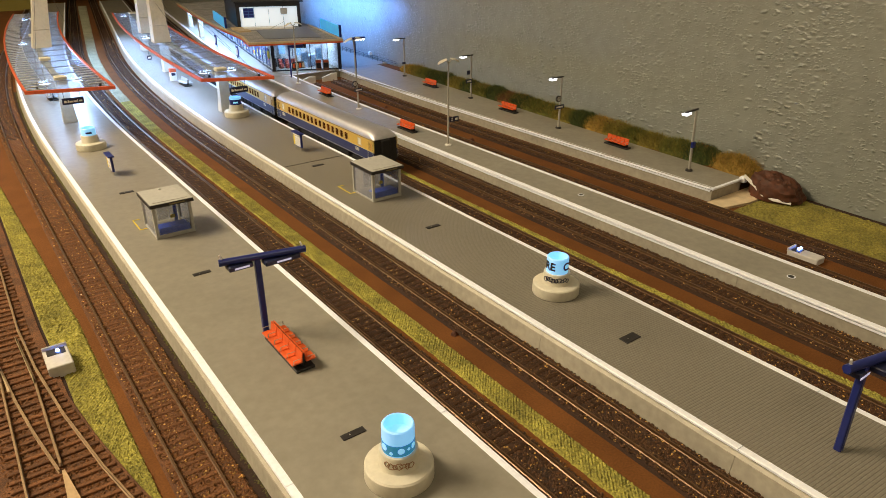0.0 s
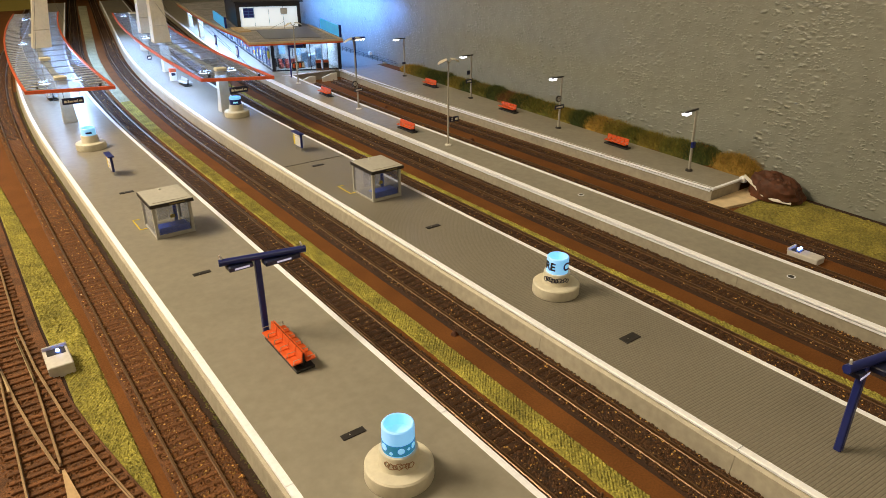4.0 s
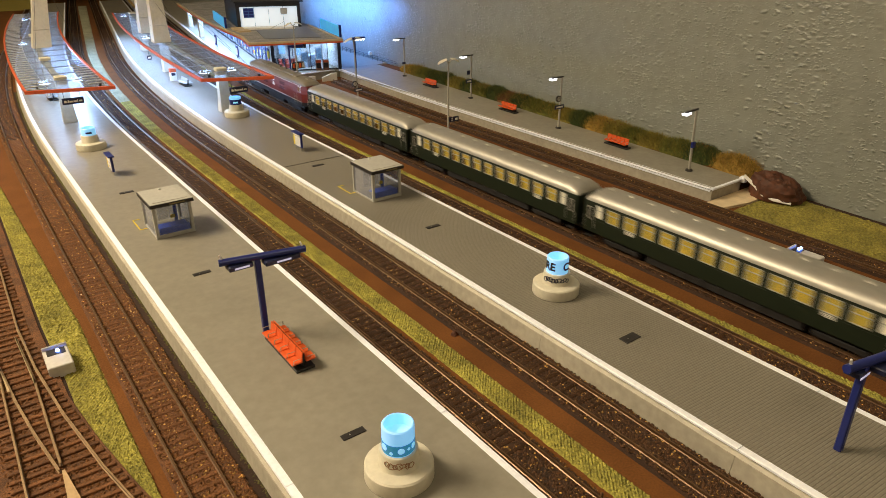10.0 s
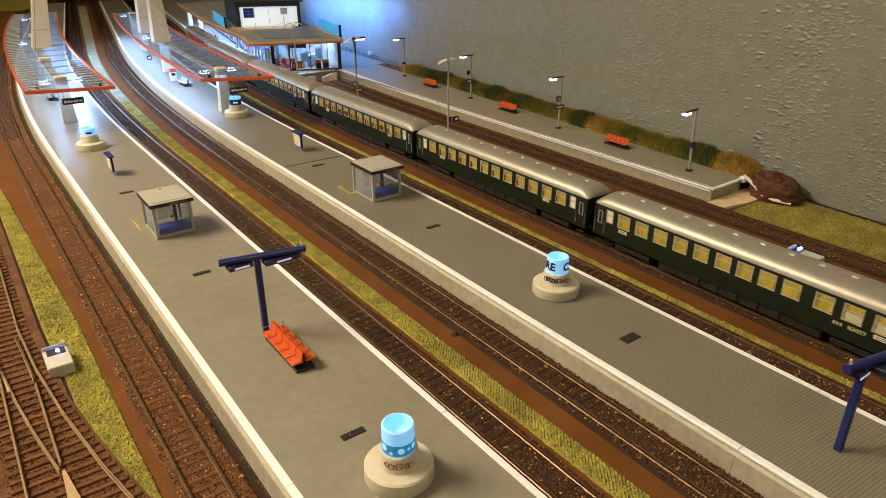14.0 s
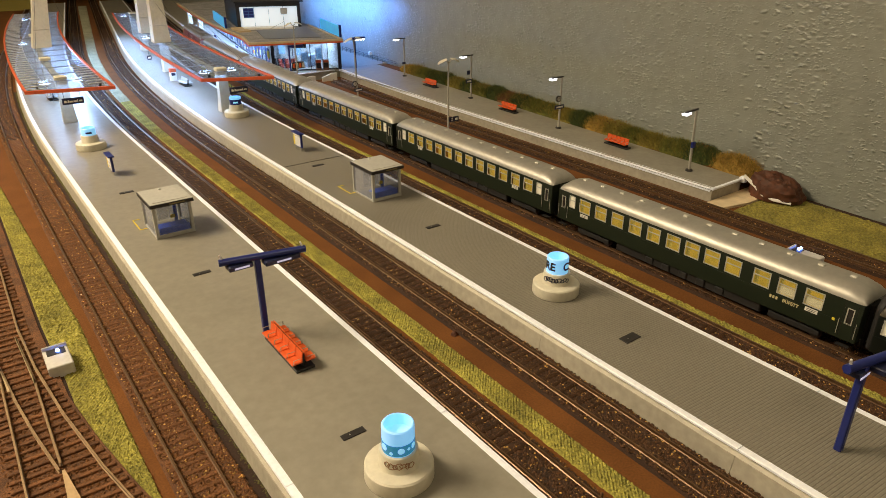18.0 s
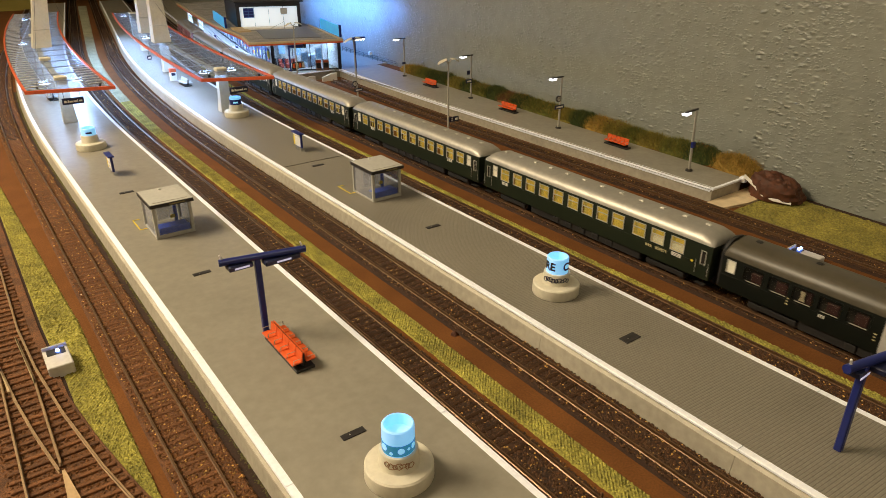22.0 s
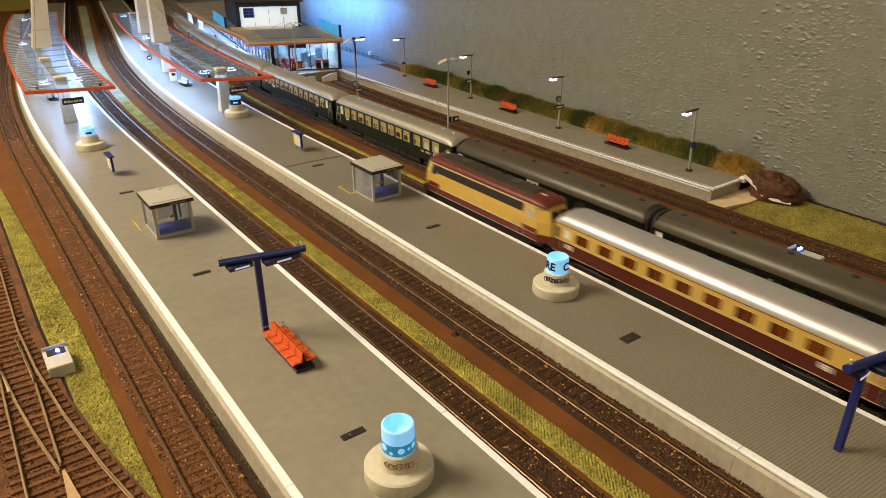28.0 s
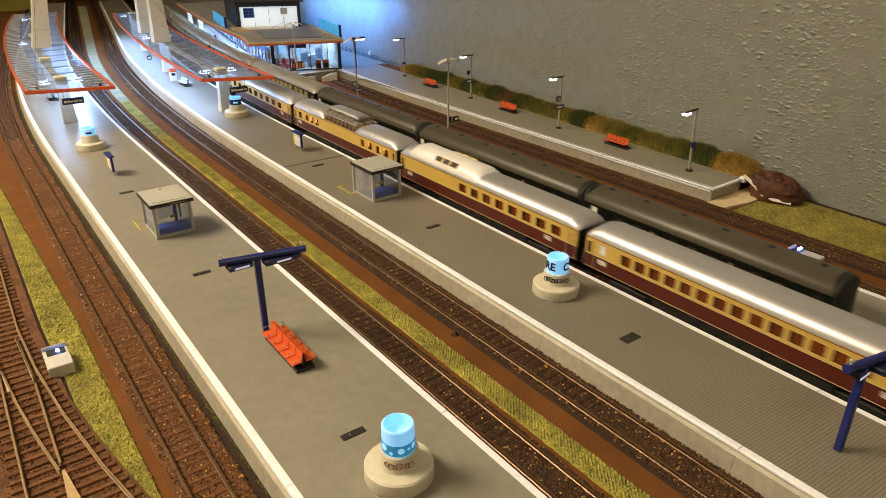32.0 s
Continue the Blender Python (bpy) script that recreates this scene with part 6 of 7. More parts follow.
M["shelterpane"] = glass("milky_clear_plastic", (0.90, 0.92, 0.99), 0.80, 0.10, 0.60)
M["shelterblue"] = mat("translucent_blue_plastic", (0.07, 0.13, 0.62), 0.3, vary=0.1)
shelter(0.1146, 0.5705)
shelter(0.3103, 0.5365)
for pts in (((0.1085, 0.602), (0.1085, 0.628), (0.1140, 0.628)), ((0.3045, 0.572), (0.3045, 0.598), (0.3110, 0.598))):
    t = thing("floor_marking", "yellow L-shaped floor marking beside the shelter", "floor marking", "yellow floor markings")
    for (xa, ya), (xb, yb) in zip(pts[:-1], pts[1:]):
        part("line", Shape().box(min(xa, xb) - 0.0005, max(xa, xb) + 0.0005, min(ya, yb) - 0.0005, max(ya, yb) + 0.0005, ZP - 0.0001, ZP + 0.0002), M["yellow"], t)
    part("line", Shape().box(pts[0][0], pts[0][0] + 0.006, pts[0][1] - 0.0005, pts[0][1] + 0.0005, ZP - 0.0001, ZP + 0.00022), M["yellow"], t)


def notice_board(x, y):
    t = thing("notice_board", "blue notice board with white timetable on two legs", "notice board", "notice boards", at=pose(x, y, ZP))
    for q in (-0.0065, 0.0065):
        part("leg", Shape().rod((0, q, 0), (0, q, 0.007), 0.0004, 6), M["post"], t)
    part("frame", Shape().box(-0.0012, 0.0012, -0.0105, 0.0105, 0.0055, 0.0215, 0.0004), M["blue"], t)
    part("roof", Shape().box(-0.0032, 0.0032, -0.0115, 0.0115, 0.0215, 0.0228, 0.0004), M["blue"], t)
    p_ = part("timetable", Shape().box(-0.0015, -0.0012, -0.0088, 0.0050, 0.0065, 0.0180), M["white"], t)
    part("yellow_sheet", Shape().box(-0.0015, -0.0012, 0.0052, 0.0092, 0.0065, 0.0180), M["yellow"], t)
    part("header", Shape().box(-0.0016, -0.0012, -0.0085, 0.0088, 0.0188, 0.0206), M["white"], t)
    part("back_sheet", Shape().box(0.0012, 0.0015, -0.0088, 0.0088, 0.0065, 0.0190), M["white"], t)
    for i in range(4):
        part("print_line", Shape().box(-0.0017, -0.0015, -0.0080, 0.0040, 0.0080 + i * 0.0024, 0.0083 + i * 0.0024), M["post"], p_)


notice_board(0.3275, 0.7400)
notice_board(0.1245, 0.7790)


def sign_plate(t, x, y, z, w, h, marks=1, text=""):
    s = part("sign", Shape().box(x - w / 2, x + w / 2, y - 0.0006, y + 0.0006, z, z + h, 0.0002), M["signblue"], t, "navy sign with white print")
    if text:
        me = letters(text, h * 0.9)
        me.materials.clear()
        me.materials.append(M["white"])
        part("lettering", me, None, s, at=Matrix.Translation((x - w * 0.22, y - 0.0007, z + h / 2)) @ pose(0, 0, 0, rx=90))
        part("print_bar", Shape().box(x + w * 0.1, x + w * 0.38, y - 0.0009, y - 0.0006, z + h * 0.25, z + h * 0.7), M["white"], s)
    elif marks:
        part("print_bar", Shape().box(x - w * 0.36, x + w * 0.36, y - 0.0009, y - 0.0006, z + h * 0.3, z + h * 0.7), M["white"], s)
    return s


def clock(t, x, y, z, r=0.0042):
    c = part("clock", Shape().rod((x, y - 0.001, z), (x, y + 0.001, z), r, 20), M["iron"], t, "round black station clock")
    part("dial", Shape().rod((x, y - 0.0013, z), (x, y - 0.0009, z), r * 0.72, 20), M["grey"], c)
    for dx, dz in ((0.0, r * 0.55), (r * 0.4, 0.0)):
        part("clock_hand", Shape().rod((x, y - 0.0015, z), (x + dx, y - 0.0015, z + dz), 0.0002, 5), M["iron"], c)


def double_lamp(x, y, h, lean=0.0):
    t = thing("platform_lamp", "tall grey platform lamp with two curved cream shades", "lamp", "double platform lamps", at=pose(x, y, ZP, ry=lean))
    part("foot", Shape().turned(0, 0, [(0.0042, 0), (0.0042, 0.0010), (0.0016, 0.0018)], 16), M["white"], t)
    part("post", Shape().turned(0, 0, [(0.0014, 0.001), (0.0011, h * 0.5), (0.0009, h)], 12), M["post"], t, smooth=True)
    for s in (-1, 1):
        a = part("arm", Shape().rod((0, 0, h - 0.002), (s * 0.004, 0, h + 0.0015), 0.0007, 6), M["post"], t)
        rings = []
        for k in range(7):
            u = k / 6
            xx, zz, hw = s * (0.003 + 0.0125 * u), h + 0.0032 - 0.0042 * u * u, 0.0012 + 0.0026 * math.sin(math.pi * min(u * 0.8 + 0.15, 1))
            rings.append([(xx, -hw, zz - 0.0008), (xx, 0, zz + 0.0009), (xx, hw, zz - 0.0008), (xx, hw * 0.8, zz - 0.0012), (xx, 0, zz + 0.0002), (xx, -hw * 0.8, zz - 0.0012)])
        part("shade", Shape().loft(rings), M["cream"], a, "curved cream lamp shade", smooth=True)
    return t


dl = double_lamp(0.5011, 1.1080, 0.0985)
dl = double_lamp(0.4925, 0.8819, 0.0995, -1.5)
clock(dl, -0.004, -0.001, 0.038)
sign_plate(dl, 0.001, -0.0018, 0.0265, 0.014, 0.0045)
dl = double_lamp(0.4870, 0.6507, 0.1015)
sign_plate(dl, 0.0085, 0.0, 0.0285, 0.0145, 0.0062, text="2")


def single_lamp(x, y, h, lean=0.0):
    t = thing("platform_lamp", "short grey platform lamp with one glowing arm", "lamp", "single platform lamps", at=pose(x, y, ZP, ry=lean))
    part("foot", Shape().turned(0, 0, [(0.0040, 0), (0.0038, 0.0014), (0.0018, 0.0020)], 16), M["iron"], t)
    part("post", Shape().turned(0, 0, [(0.0016, 0.001), (0.0012, h)], 12), M["post"], t, smooth=True)
    arm = part("arm", Shape().box(-0.0190, 0.0030, -0.0013, 0.0013, h - 0.0004, h + 0.0011, 0.0004), M["iron"], t)
    part("lamp_head", Shape().loft([[(-0.0215 + q, -0.0030, h - 0.0006 - d), (-0.0105 - q, -0.0020, h - 0.0004 - d), (-0.0105 - q, 0.0020, h - 0.0004 - d), (-0.0215 + q, 0.0030, h - 0.0006 - d)] for q, d in ((0, 0.0), (0.001, 0.0022))]),
         M["lamphead"], arm, "glowing white lamp head")
    return t


M["lamphead"] = mat("glowing_lamp_head", (0.9, 0.9, 0.9), 0.4, vary=0, emit=2.6, emit_colour=(0.92, 0.95, 1.0))
s1_ = single_lamp(0.6876, 1.0532, 0.0670)
sign_plate(s1_, -0.002, -0.0018, 0.022, 0.007, 0.0035, 0)
s2_ = single_lamp(0.6725, 0.8388, 0.0666)
sign_plate(s2_, -0.006, -0.001, 0.038, 0.006, 0.006, 0)
sign_plate(s2_, -0.005, -0.001, 0.0245, 0.012, 0.006)
s3_ = single_lamp(0.6550, 0.6265, 0.0684)
clock(s3_, -0.005, -0.001, 0.0405)
sign_plate(s3_, -0.003, -0.0018, 0.0270, 0.0165, 0.0052)
s4_ = single_lamp(0.6436, 0.4128, 0.0690, -3.2)
part("control_box", Shape().box(-0.0022, 0.0022, -0.0030, 0.0006, 0.0270, 0.0335, 0.0006), M["blue"], s4_, "small blue box on the post")

# ---- left turnout ----


def poly_track(name, label, lines, bed, sleepers, frog=None):
    t = thing(name, label, "railway track", "tracks of the station")
    part("ballast_bed", slab(bed, ZG, -0.0036), M["redballast"], t)
    for ln in lines:
        pts = []
        for (xa, ya), (xb, yb) in zip(ln[:-1], ln[1:]):
            for k in range(4):
                pts.append((xa + (xb - xa) * k / 4, ya + (yb - ya) * k / 4))
        pts.append(ln[-1])
        part("rail", rail_into(Shape(), pts), M["palerail"], t)
    for x0, x1, y in sleepers:
        part("sleeper", Shape().box(x0, x1, y - 0.0014, y + 0.0014, ZG, -0.0024, 0.0004), M["redsleeper"], t)
    return t


def div_x(y):
    """Right-hand rail of the branch: leaves the straight line and swings right towards the viewer."""
    d = max(0.50 - y, 0.0)
    return -0.0016 + 0.423 * d * d + 0.0269 * d


lines = [[(-0.0182, 0.10), (-0.0182, 0.4), (-0.0182, 0.9), (-0.010, 1.3), (0.015, 1.8)],
         [(-0.0008, 0.335), (-0.0010, 0.43), (-0.0040, 0.487)],
         [(div_x(y), y) for y in (0.10, 0.15, 0.20, 0.26, 0.32, 0.38, 0.44, 0.50)] + [(-0.0008, 0.7), (-0.0008, 0.9), (0.0074, 1.3), (0.0324, 1.8)],
         [(div_x(y) - 0.0174, y) for y in (0.33, 0.37, 0.41, 0.45)],
         [(div_x(y) - 0.0174, y) for y in (0.10, 0.15, 0.20, 0.262)],
         [(-0.0008, 0.10), (-0.0008, 0.2), (-0.0008, 0.262)]]
sl = []
y = 0.10
while y < 1.0:
    sl.append((-0.0245, div_x(y) + 0.0062, y))
    y += 0.0074
turn = poly_track("turnout", "brown model turnout with pale point blades and frog", lines,
                  [(-0.030, 0.1), (div_x(0.1) + 0.0078, 0.1), (div_x(0.2) + 0.0078, 0.2), (div_x(0.25) + 0.0076, 0.25), (div_x(0.3) + 0.0076, 0.3), (div_x(0.35) + 0.0076, 0.35), (div_x(0.4) + 0.0080, 0.4), (0.0105, 0.5), (0.0105, 0.9), (0.018, 1.3), (0.043, 1.8), (0.004, 1.8), (-0.022, 1.3), (-0.030, 0.9)], sl)
part("frog", Shape().loft([[(-0.0012, 0.329, z), (-0.0026, 0.300, z), (-0.0022, 0.262, z), (0.0112, 0.262, z), (0.0034, 0.300, z), (0.0002, 0.329, z)] for z in (-0.0032, -0.0004)]), mat("pale_frog_plastic", (0.42, 0.28, 0.14), 0.5, vary=0.15), turn, "pale plastic frog")
for sgn in (0, 1):
    part("point_blade", Shape().loft([[(-0.0046 + 0.0003 * sgn - 0.0144 * sgn, 0.487, z), (-0.0038 - 0.0144 * sgn, 0.487, z), (-0.0004 - 0.0172 * sgn + (0.003 if sgn else 0), 0.42, z), (-0.0016 - 0.0172 * sgn + (0.003 if sgn else 0), 0.42, z)] for z in (-0.0022, 0.0)]),
         mat("bright_blade_metal", (0.60, 0.45, 0.26), 0.35, 0.5, vary=0.1), turn, "bright point blade")
rng = random.Random(5)
s = Shape()
stones_into(s, rng, 9000, lambda q: (lambda y: (q.uniform(-0.027, div_x(y) + 0.006), y, -0.0037))(0.15 + 0.8 * q.random() ** 1.5), (0.0007, 0.0016))
tagged(part("ballast_gravel", s, M["russetstone"], turn), kind="stuff")


def lgl(y):
    return max(div_x(y) + 0.0068, 0.0112 + 0.03 * max(0.0, min(0.50 - y, 0.08)))


# painted shade of the ballast shoulder beside the grass
shade_strip("turnout_soil", "dark strip painted as shade between the turnout and the grass strip", lambda y: div_x(y) + 0.0060, lambda y: lgl(y) + 0.0012, 0.25, 0.95)


def led_box(x, y, w, d, h, rz, n, label):
    t = thing("signal_box", label, "lamp box", "lit white boxes", at=pose(x, y, ZG, rz=rz))
    part("case", Shape().box(-w / 2, w / 2, -d / 2, d / 2, 0, h, 0.0006), M["whitebox"], t)
    part("recess", Shape().box(-w / 2 + 0.002, w / 2 - 0.002, d / 2 - 0.0095, d / 2 - 0.002, h - 0.0002, h + 0.0003), M["black"], t)
    part("rear_lip", Shape().box(-w / 2, w / 2, d / 2 - 0.001, d / 2 + 0.0004, h - 0.001, h + 0.0022, 0.0003), M["whitebox"], t)
    for i in range(n):
        part("lamp_bead", Shape().turned(0.0012 + 0.0033 * i, d / 2 - 0.0060, [(0.0012, h + 0.0002), (0.0013, h + 0.0011), (0.0008, h + 0.0019), (0.0002, h + 0.0022)], 12), M["blueled"], t, "glowing blue lamp bead", smooth=True)


M["whitebox"] = mat("grey_white_plastic", (0.55, 0.53, 0.50), 0.5, vary=0.08)
led_box(0.0148, 0.4375, 0.0148, 0.0245, 0.0090, 0, 1, "white box with a glowing blue lamp beside the turnout")
led_box(0.5612, 0.2350, 0.0130, 0.0265, 0.0054, 0, 2, "white box with two glowing blue lamps in the track")

# ---- grass strips ----


def turf(name, left, right, y0, y1, label, dx=0.0022, dy=0.0026, h=0.0012, z=None, material="grass", woven=True):
    """A strip of flocked grass matting: an uneven sheet with tufts in rows."""
    rng_ = random.Random(int(y1 * 1000) + int(left(y0) * 1e4))
    z = ZG if z is None else z
    rows_ = []
    yy = y0
    while yy < y1:
        rows_.append(yy)
        yy += dy * (1 if yy < 1.0 else 3)
    nx = max(3, int(max(right(y0 + q * 0.1) - left(y0 + q * 0.1) for q in range(8)) / dx) + 1)
    s_ = Shape()
    vs, fs = [], []
    for j, yy in enumerate(rows_):
        a, c = left(yy), right(yy)
        for i in range(nx + 1):
            edge_ = i in (0, nx)
            wob = rng_.uniform(-0.3, 0.3)
            vs.append((a + (c - a) * i / nx + wob * dx, yy + rng_.uniform(-0.3, 0.3) * dy, z if edge_ else z + 0.0006 + h * (0.45 * ((i + j) % 2) + 0.65 * rng_.random() if woven else 0.2 + 0.8 * rng_.random())))
    k = nx + 1
    for j in range(len(rows_) - 1):
        for i in range(nx):
            fs.append((j * k + i, j * k + i + 1, (j + 1) * k + i + 1, (j + 1) * k + i))
    s_.add(vs, fs)
    return tagged(part(name, s_, M[material]), label, "grass strip", kind="stuff")


turf("grass_strip", lambda y: 0.2175 + bend(0.225, y) * 0.98, lambda y: 0.2325 + bend(0.225, y) + 0.004 * max(0, y - 0.8), 0.08, 1.21, "olive green flocked strip between two tracks", 0.0012, 0.0013, 0.0011)
# far stretch of the strip, its pale colour standing in for canopy light
turf("gravel_strip", lambda y: 0.2175 + bend(0.225, y) * 0.98, lambda y: 0.2325 + bend(0.225, y) + 0.004 * max(0, y - 0.8), 1.2085, 3.0, "strip between two tracks under the canopies, coloured pale for spilled light", 0.0020, 0.0020, 0.0008, None, "spillturf", False)
turf("grass_strip", lambda y: 0.4055 + bend(0.41, y), lambda y: 0.4115 + bend(0.41, y), 0.06, 2.2, "narrow olive green flocked strip between two tracks", 0.0012, 0.0016)


turf("grass_strip", lambda y: min(lgl(y) + 0.0010 + 0.03 * max(0, y - 0.95), 0.0345), lambda y: 0.0355 if y < 0.5 else max(0.0350 - 0.036 * (y - 0.5), 0.0175) + 0.03 * max(0, y - 0.95), 0.25, 1.7, "olive green flocked strip beside the turnout", 0.0013, 0.0014, 0.0012)
turf("grass_bank", lambda y: 0.6015, lambda y: WALL(y) - 0.0075, -0.2, 0.334, "olive green grass matting by the wall", 0.0017, 0.0017, 0.0015, None, "bank", False)

# ---- verge, debris ----
VERGE = [mat("verge_" + n, c, 0.95, vary=0.35, grain=400, stain=80) for n, c in
         (("dark_green", (0.052, 0.074, 0.014)), ("moss_green", (0.15, 0.150, 0.024)), ("ochre", (0.42, 0.26, 0.05)), ("olive", (0.26, 0.205, 0.034)), ("russet", (0.19, 0.085, 0.03)))]


def tuft(x, y, rx, ry, h, n, material, label, z=ZP - 0.004):
    """A clump of static grass: many thin leaning blades over a low mound."""
    rng_ = random.Random(int(x * 1e5) + int(y * 1e5))
    t = thing("grass_clump", label, "grass clump", "verge of grass clumps", at=pose(x, y, z))
    mound = Shape()
    rings = []
    for k in range(5):
        u = k / 4
        rr = math.cos(u * math.pi / 2) * 0.92 + 0.02
        rings.append([(rx * rr * math.cos(a) * rng_.uniform(0.85, 1.1), ry * rr * math.sin(a) * rng_.uniform(0.85, 1.1), h * 0.72 * math.sin(u * math.pi / 2)) for a in [2 * math.pi * i / 16 for i in range(16)]])
    mound.loft(rings)
    part("mound", mound, material, t, smooth=True)
    s_ = Shape()
    for _ in range(n):
        a, q = rng_.uniform(0, 2 * math.pi), math.sqrt(rng_.random())
        bx, by = rx * q * math.cos(a), ry * q * math.sin(a)
        bz = h * 0.72 * math.sqrt(max(0, 1 - q * q)) * 0.92
        ln = rng_.uniform(0.0035, 0.0085)
        d = Vector((bx / rx * 0.7 + rng_.uniform(-0.5, 0.5), by / ry * 0.7 + rng_.uniform(-0.5, 0.5), 1.0)).normalized() * ln
        wv = Vector((rng_.uniform(-1, 1), rng_.uniform(-1, 1), 0)).normalized() * 0.00022
        p = Vector((bx, by, bz))
        s_.add([p - wv, p + wv, p + d], [(0, 1, 2)])
    tagged(part("grass_fibre", s_, material, t), kind="stuff")
    tip = Shape()
    for _ in range(n // 6):
        a, q = rng_.uniform(0, 2 * math.pi), math.sqrt(rng_.random())
        p = Vector((rx * q * math.cos(a), ry * q * math.sin(a), h * 0.66 * math.sqrt(max(0, 1 - q * q))))
        d = Vector((rng_.uniform(-0.9, 0.6), rng_.uniform(-0.9, 0.9), 1.0)).normalized() * rng_.uniform(0.004, 0.0105)
        wv = Vector((rng_.uniform(-1, 1), rng_.uniform(-1, 1), 0)).normalized() * 0.00020
        tip.add([p - wv, p + wv, p + d], [(0, 1, 2)])
    tagged(part("dry_fibre", tip, VERGE[rng_.choice((1, 2, 3, 3))], t), kind="stuff")
    if rng_.random() < 0.35:
        fl = Shape()
        for _ in range(14):
            x0, y0, z0 = rng_.uniform(-rx, rx) * 0.6, rng_.uniform(-0.012, 0.012), h * rng_.uniform(0.62, 0.85)
            fl.box(x0, x0 + 0.0013, y0, y0 + 0.0013, z0, z0 + 0.0011, 0.0003)
        tagged(part("flower_tuft", fl, VERGE[4], t, "rusty red flower flock"), kind="stuff")
    return t


vr = random.Random(11)
plan = [(0.385, 2, 0.020), (0.430, 0, 0.021), (0.462, 1, 0.019), (0.500, 3, 0.017), (0.530, 1, 0.017), (0.560, 3, 0.019), (0.590, 2, 0.019), (0.622, 0, 0.021), (0.655, 3, 0.017), (0.690, 1, 0.018), (0.722, 1, 0.018), (0.752, 0, 0.020),
        (0.785, 4, 0.017), (0.815, 0, 0.022), (0.850, 1, 0.018), (0.885, 0, 0.020), (0.925, 3, 0.017), (0.960, 0, 0.020), (0.995, 0, 0.018), (1.025, 1, 0.017), (1.055, 3, 0.018), (1.080, 2, 0.014)]
NAMES = ("dark green", "moss green", "ochre yellow", "olive", "rust brown")
for y, k, h in plan:
    cx = (P4BACK(y) + WALL(y)) / 2 + 0.001
    tuft(cx, y, max((WALL(y) - P4BACK(y)) / 2 - 0.0005, 0.008), 0.030, h * 1.22 + 0.001, 2800, VERGE[k], NAMES[k] + " static grass clump between platform and wall")
ve = thing("verge_bed", "brown earth bed under the verge", "earth bed", kind="structure")
part("earth", Shape().loft([[(P4BACK(y) + 0.0002, y, ZG), (WALL(y) - 0.0005, y, ZG), (WALL(y) - 0.0005, y, ZP - 0.002), (P4BACK(y) + 0.0002, y, ZP - 0.002)] for y in (0.372, 0.6, 0.9, 1.1895)]), M["earth"], ve)

# painted shade in the gap between grass bank and wall
shade_strip("wall_foot_soil", "dark strip painted as shade along the foot of the plastered wall", lambda y: WALL(y) - 0.0095, lambda y: WALL(y) - 0.0006, -0.2, 0.334)
# bare plywood and crumpled cloth at the unfinished end
bd = thing("plywood_board", "bare pale plywood board at the unfinished platform end", "board", at=pose(0, 0, 0))
part("board", Shape().loft([[(0.600, 0.362, z), (0.601, 0.344, z), (0.640, 0.3355, z), (0.688, 0.3355, z), (0.688, 0.362, z)] for z in (ZG, ZG + 0.0025)]), M["wood"], bd)
cl = thing("crumpled_cloth", "crumpled dark brown cloth heap with pale torn edge", "cloth", at=pose(0.6805, 0.3285, ZG + 0.0025))
rings = []
rg = random.Random(3)
N = 56
for k in range(23):
    u = k / 22
    rr = math.cos(u * math.pi / 2) ** 0.7 + 0.01
    ring = []
    for i in range(N):
        a = 2 * math.pi * i / N
        nz = noise.noise(Vector((math.cos(a) * 1.4, math.sin(a) * 1.4, u * 1.8))) * 0.16 + noise.noise(Vector((math.cos(a) * 4, math.sin(a) * 4, u * 9))) * 0.11 + noise.noise(Vector((math.cos(a) * 11, math.sin(a) * 11, u * 5))) * 0.04
        px, py = 0.0235 * rr * math.cos(a) * (1 + nz), 0.0275 * rr * math.sin(a) * (1 + nz)
        fall = 1 - 0.34 * (0.8 * px - 0.6 * py) / 0.025
        ring.append((min(px, 0.0215), py, max(0.0235 * math.sin(u * math.pi / 2) ** 0.85 * (1 + nz * 0.9) * fall, 0)))
    rings.append(ring)
part("cloth_body", Shape().loft(rings), M["bark"], cl, smooth=True)
strip = Shape()
pts = [(-0.018, 0.030, 0.0165), (-0.020, 0.016, 0.010), (-0.024, 0.004, 0.0045), (-0.024, -0.010, 0.0025), (-0.016, -0.024, 0.001)]
strip.loft([[(x - 0.0004, y, z), (x + 0.0030, y + 0.001, z + 0.0016 + 0.0014 * (i % 2)), (x + 0.0026, y + 0.001, z + 0.0028), (x - 0.0008, y, z + 0.0008)] for i, (x, y, z) in enumerate(pts)])
part("torn_edge", strip, M["white"], cl, "pale torn paper edge")

# ceiling lamps of the room, out of view; the third is added with its fill light
for x, y, dz in ((-0.70, 0.95, -0.28), (0.05, -0.75, 0.0), (-0.35, 2.25, 0.0)):
    t = thing("ceiling_lamp", "round warm white ceiling lamp out of view", "lamp", "ceiling lamps", at=pose(x, y, CEIL))
    part("rose", Shape().turned(0, 0, [(0.10, -0.03), (0.12, 0.0)], 32), M["ceilpaint"], t)
    part("cord", Shape().rod((0, 0, dz - 0.02), (0, 0, 0), 0.004, 8), M["ceilpaint"], t)
    part("shade", Shape().turned(0, 0, [(0.02, dz - 0.095), (0.14, dz - 0.085), (0.20, dz - 0.055), (0.20, dz - 0.03), (0.02, dz - 0.01)], 40), M["roomlamp"], t, smooth=True)

# ---- small things under the roofs ----


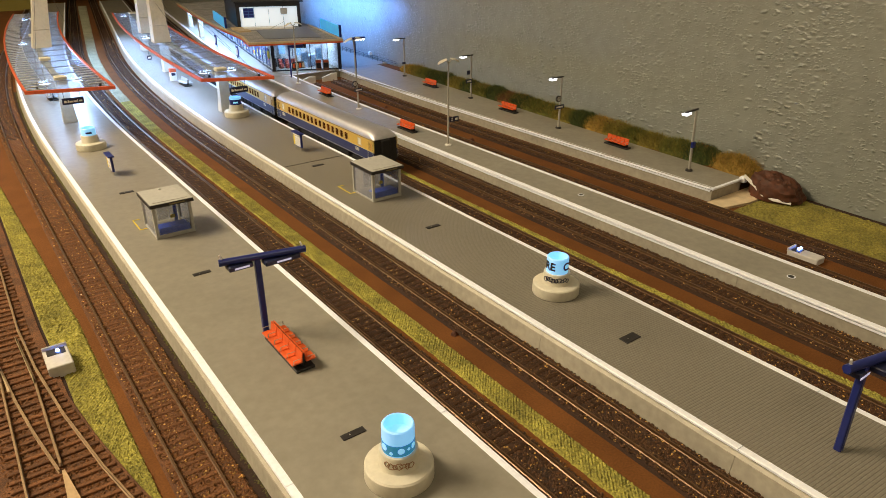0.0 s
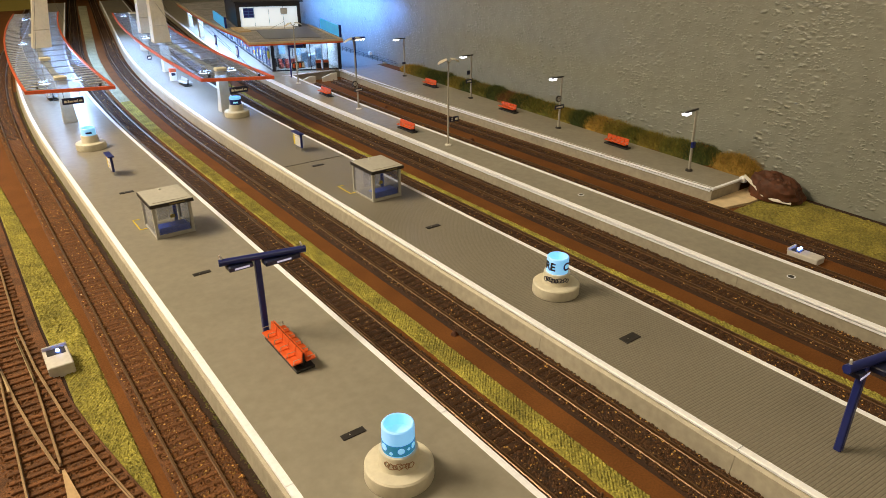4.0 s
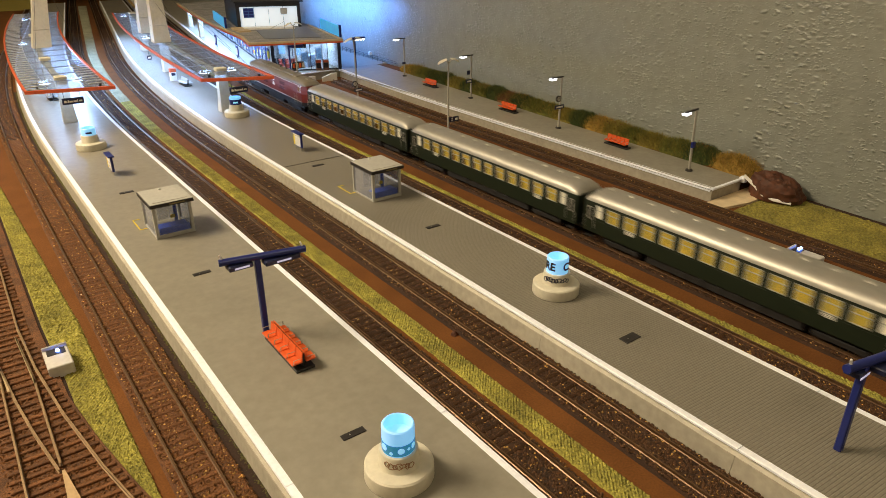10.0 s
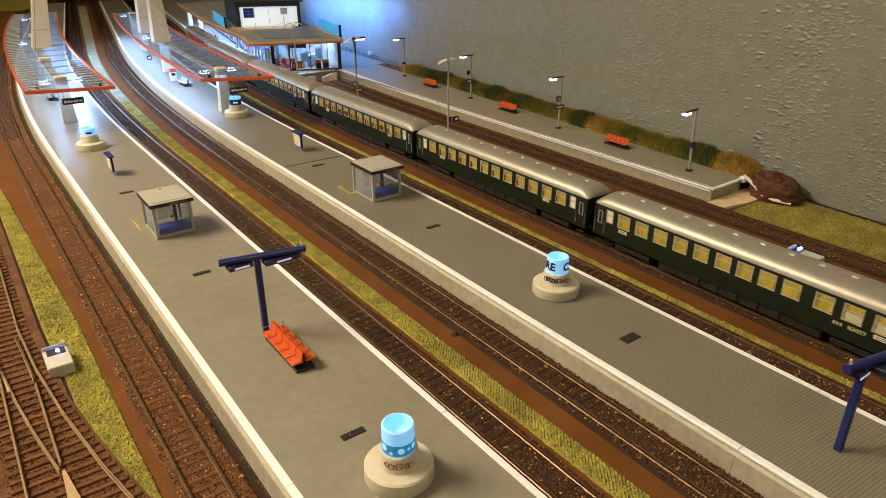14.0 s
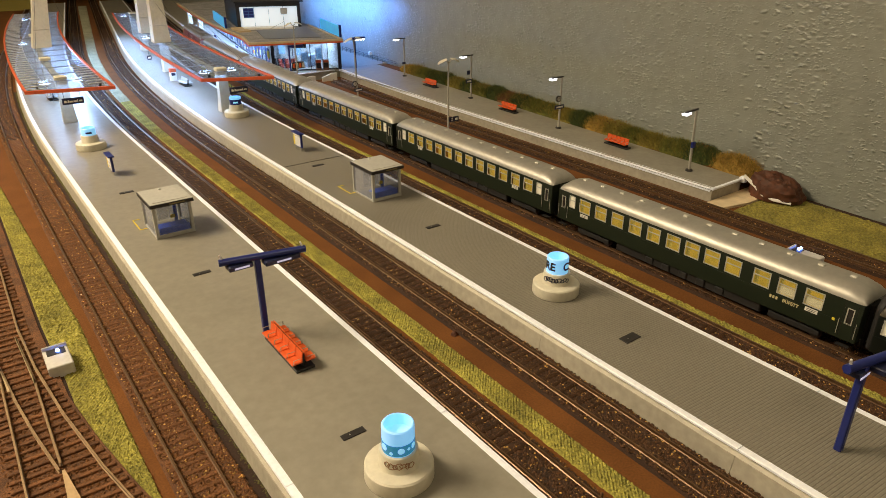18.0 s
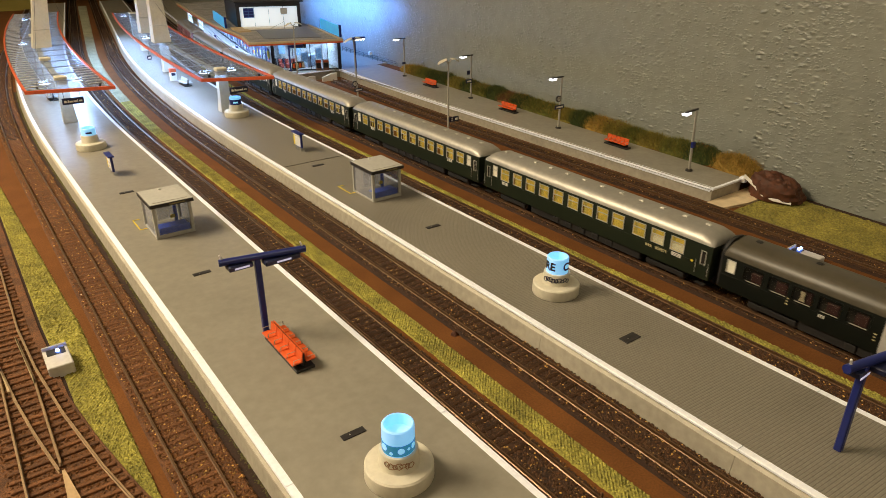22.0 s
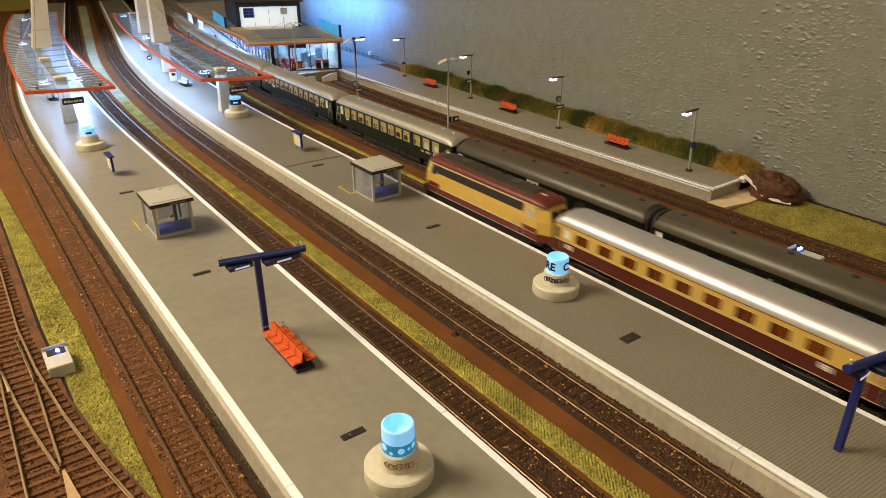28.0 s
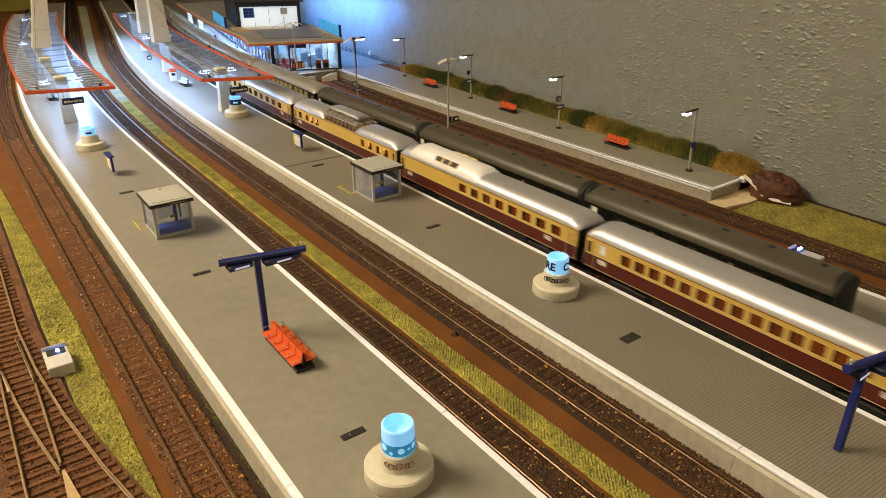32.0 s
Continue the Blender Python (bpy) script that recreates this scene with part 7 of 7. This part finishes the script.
def forecourt_lamp(x, y, h):
    t = thing("forecourt_lamp", "dark blue lamp post with two bright white light heads", "lamp", at=pose(x, y, ZP))
    part("post", Shape().box(-0.0016, 0.0016, -0.0016, 0.0016, 0, h, 0.0005), M["blue"], t)
    bar = part("crossbar", Shape().box(-0.009, 0.023, -0.0016, 0.0016, h - 0.001, h + 0.0022, 0.0005), M["blue"], t)
    for a in (0.000, 0.0125):
        part("light_head", Shape().box(a, a + 0.0085, -0.0026, 0.0010, h - 0.0042, h - 0.0012, 0.0008), M["led"], bar, "bright cold white light head")


forecourt_lamp(0.6540, 1.1740, 0.0560)


def info_board(x, y, rz, h, label):
    t = thing("info_board", label, "info board", "info boards under the roof", at=pose(x, y, ZP, rz=rz))
    part("panel", Shape().box(-0.0010, 0.0010, -0.0075, 0.0075, 0.003, h, 0.0004), M["blue"], t)
    part("sheet", Shape().box(-0.0014, -0.0010, -0.0062, 0.0062, 0.007, h - 0.005), M["white"], t)
    for q in (-0.0065, 0.0065):
        part("leg", Shape().box(-0.0006, 0.0006, q - 0.0006, q + 0.0006, 0, 0.0035), M["iron"], t)


info_board(0.5120, 1.420, -5, 0.026, "blue info board with a white sheet on the platform")
info_board(0.5330, 1.610, -7, 0.026, "blue info board with a white sheet on the platform")
for x, y in ((0.5560, 1.78), (0.5980, 2.00)):
    t = thing("roof_pillar", "cream pillar under the station roof", "pillar", "pillars under the station roof", at=pose(x, y, ZP))
    part("shaft", Shape().loft([[(-w, -w, z), (w, -w, z), (w, w, z), (-w, w, z)] for w, z in ((0.0055, 0), (0.0048, ZR - ZP))]), M["cream"], t)
tm = thing("ticket_machine", "white ticket machine with red head under the middle canopy", "ticket machine", at=pose(0.3330, 1.262, ZP))
part("cabinet", Shape().box(-0.0055, 0.0055, -0.0035, 0.0035, 0, 0.0150, 0.0006), M["white"], tm)
part("head", Shape().box(-0.0055, 0.0055, -0.0035, 0.0035, 0.0152, 0.0215, 0.0006), M["edgeorange"], tm)
part("screen", Shape().box(-0.0035, 0.0035, -0.0039, -0.0034, 0.0095, 0.0140), M["signblue"], tm)
hs = thing("hanging_sign", "small navy hanging sign below the canopy rim", "sign", at=pose(0.2985, 1.262, 0.0))
part("plate", Shape().box(-0.0035, 0.0035, -0.0006, 0.0006, 0.0500, 0.0570, 0.0003), M["signblue"], hs)
part("print_bar", Shape().box(-0.0022, 0.0022, -0.0009, -0.0006, 0.0520, 0.0550), M["white"], hs)
part("hanger", Shape().rod((0, 0, 0.0570), (0, 0, 0.0680), 0.0004, 6), M["iron"], hs)
wb = thing("wall_box", "small white box on the railing by the wall", "box", at=pose(0.7290, 1.245, ZP + 0.0096))
part("case", Shape().box(-0.003, 0.003, -0.004, 0.004, 0, 0.006, 0.0008), M["white"], wb)
part("clip", Shape().box(-0.001, 0.001, -0.001, 0.001, -0.0012, 0.0004), M["iron"], wb)

# loose scraps between the tracks
for x, y, s_ in ((0.5560, 0.690, 0.0035), (0.5640, 0.920, 0.003), (0.2440, 0.318, 0.003), (0.3960, 0.196, 0.0028)):
    t = thing("ballast_lump", "dark lump of ballast lying between the tracks", "stone", "loose lumps", at=pose(x, y, ZG))
    rg_ = random.Random(int(y * 1000))
    part("lump", Shape().loft([[(s_ * k * math.cos(a) * rg_.uniform(0.7, 1.1), s_ * k * math.sin(a) * rg_.uniform(0.7, 1.1), z) for a in [2 * math.pi * i / 9 for i in range(9)]] for k, z in ((1, 0), (0.8, s_ * 0.6), (0.35, s_))]), M["bark"], t)
motions()
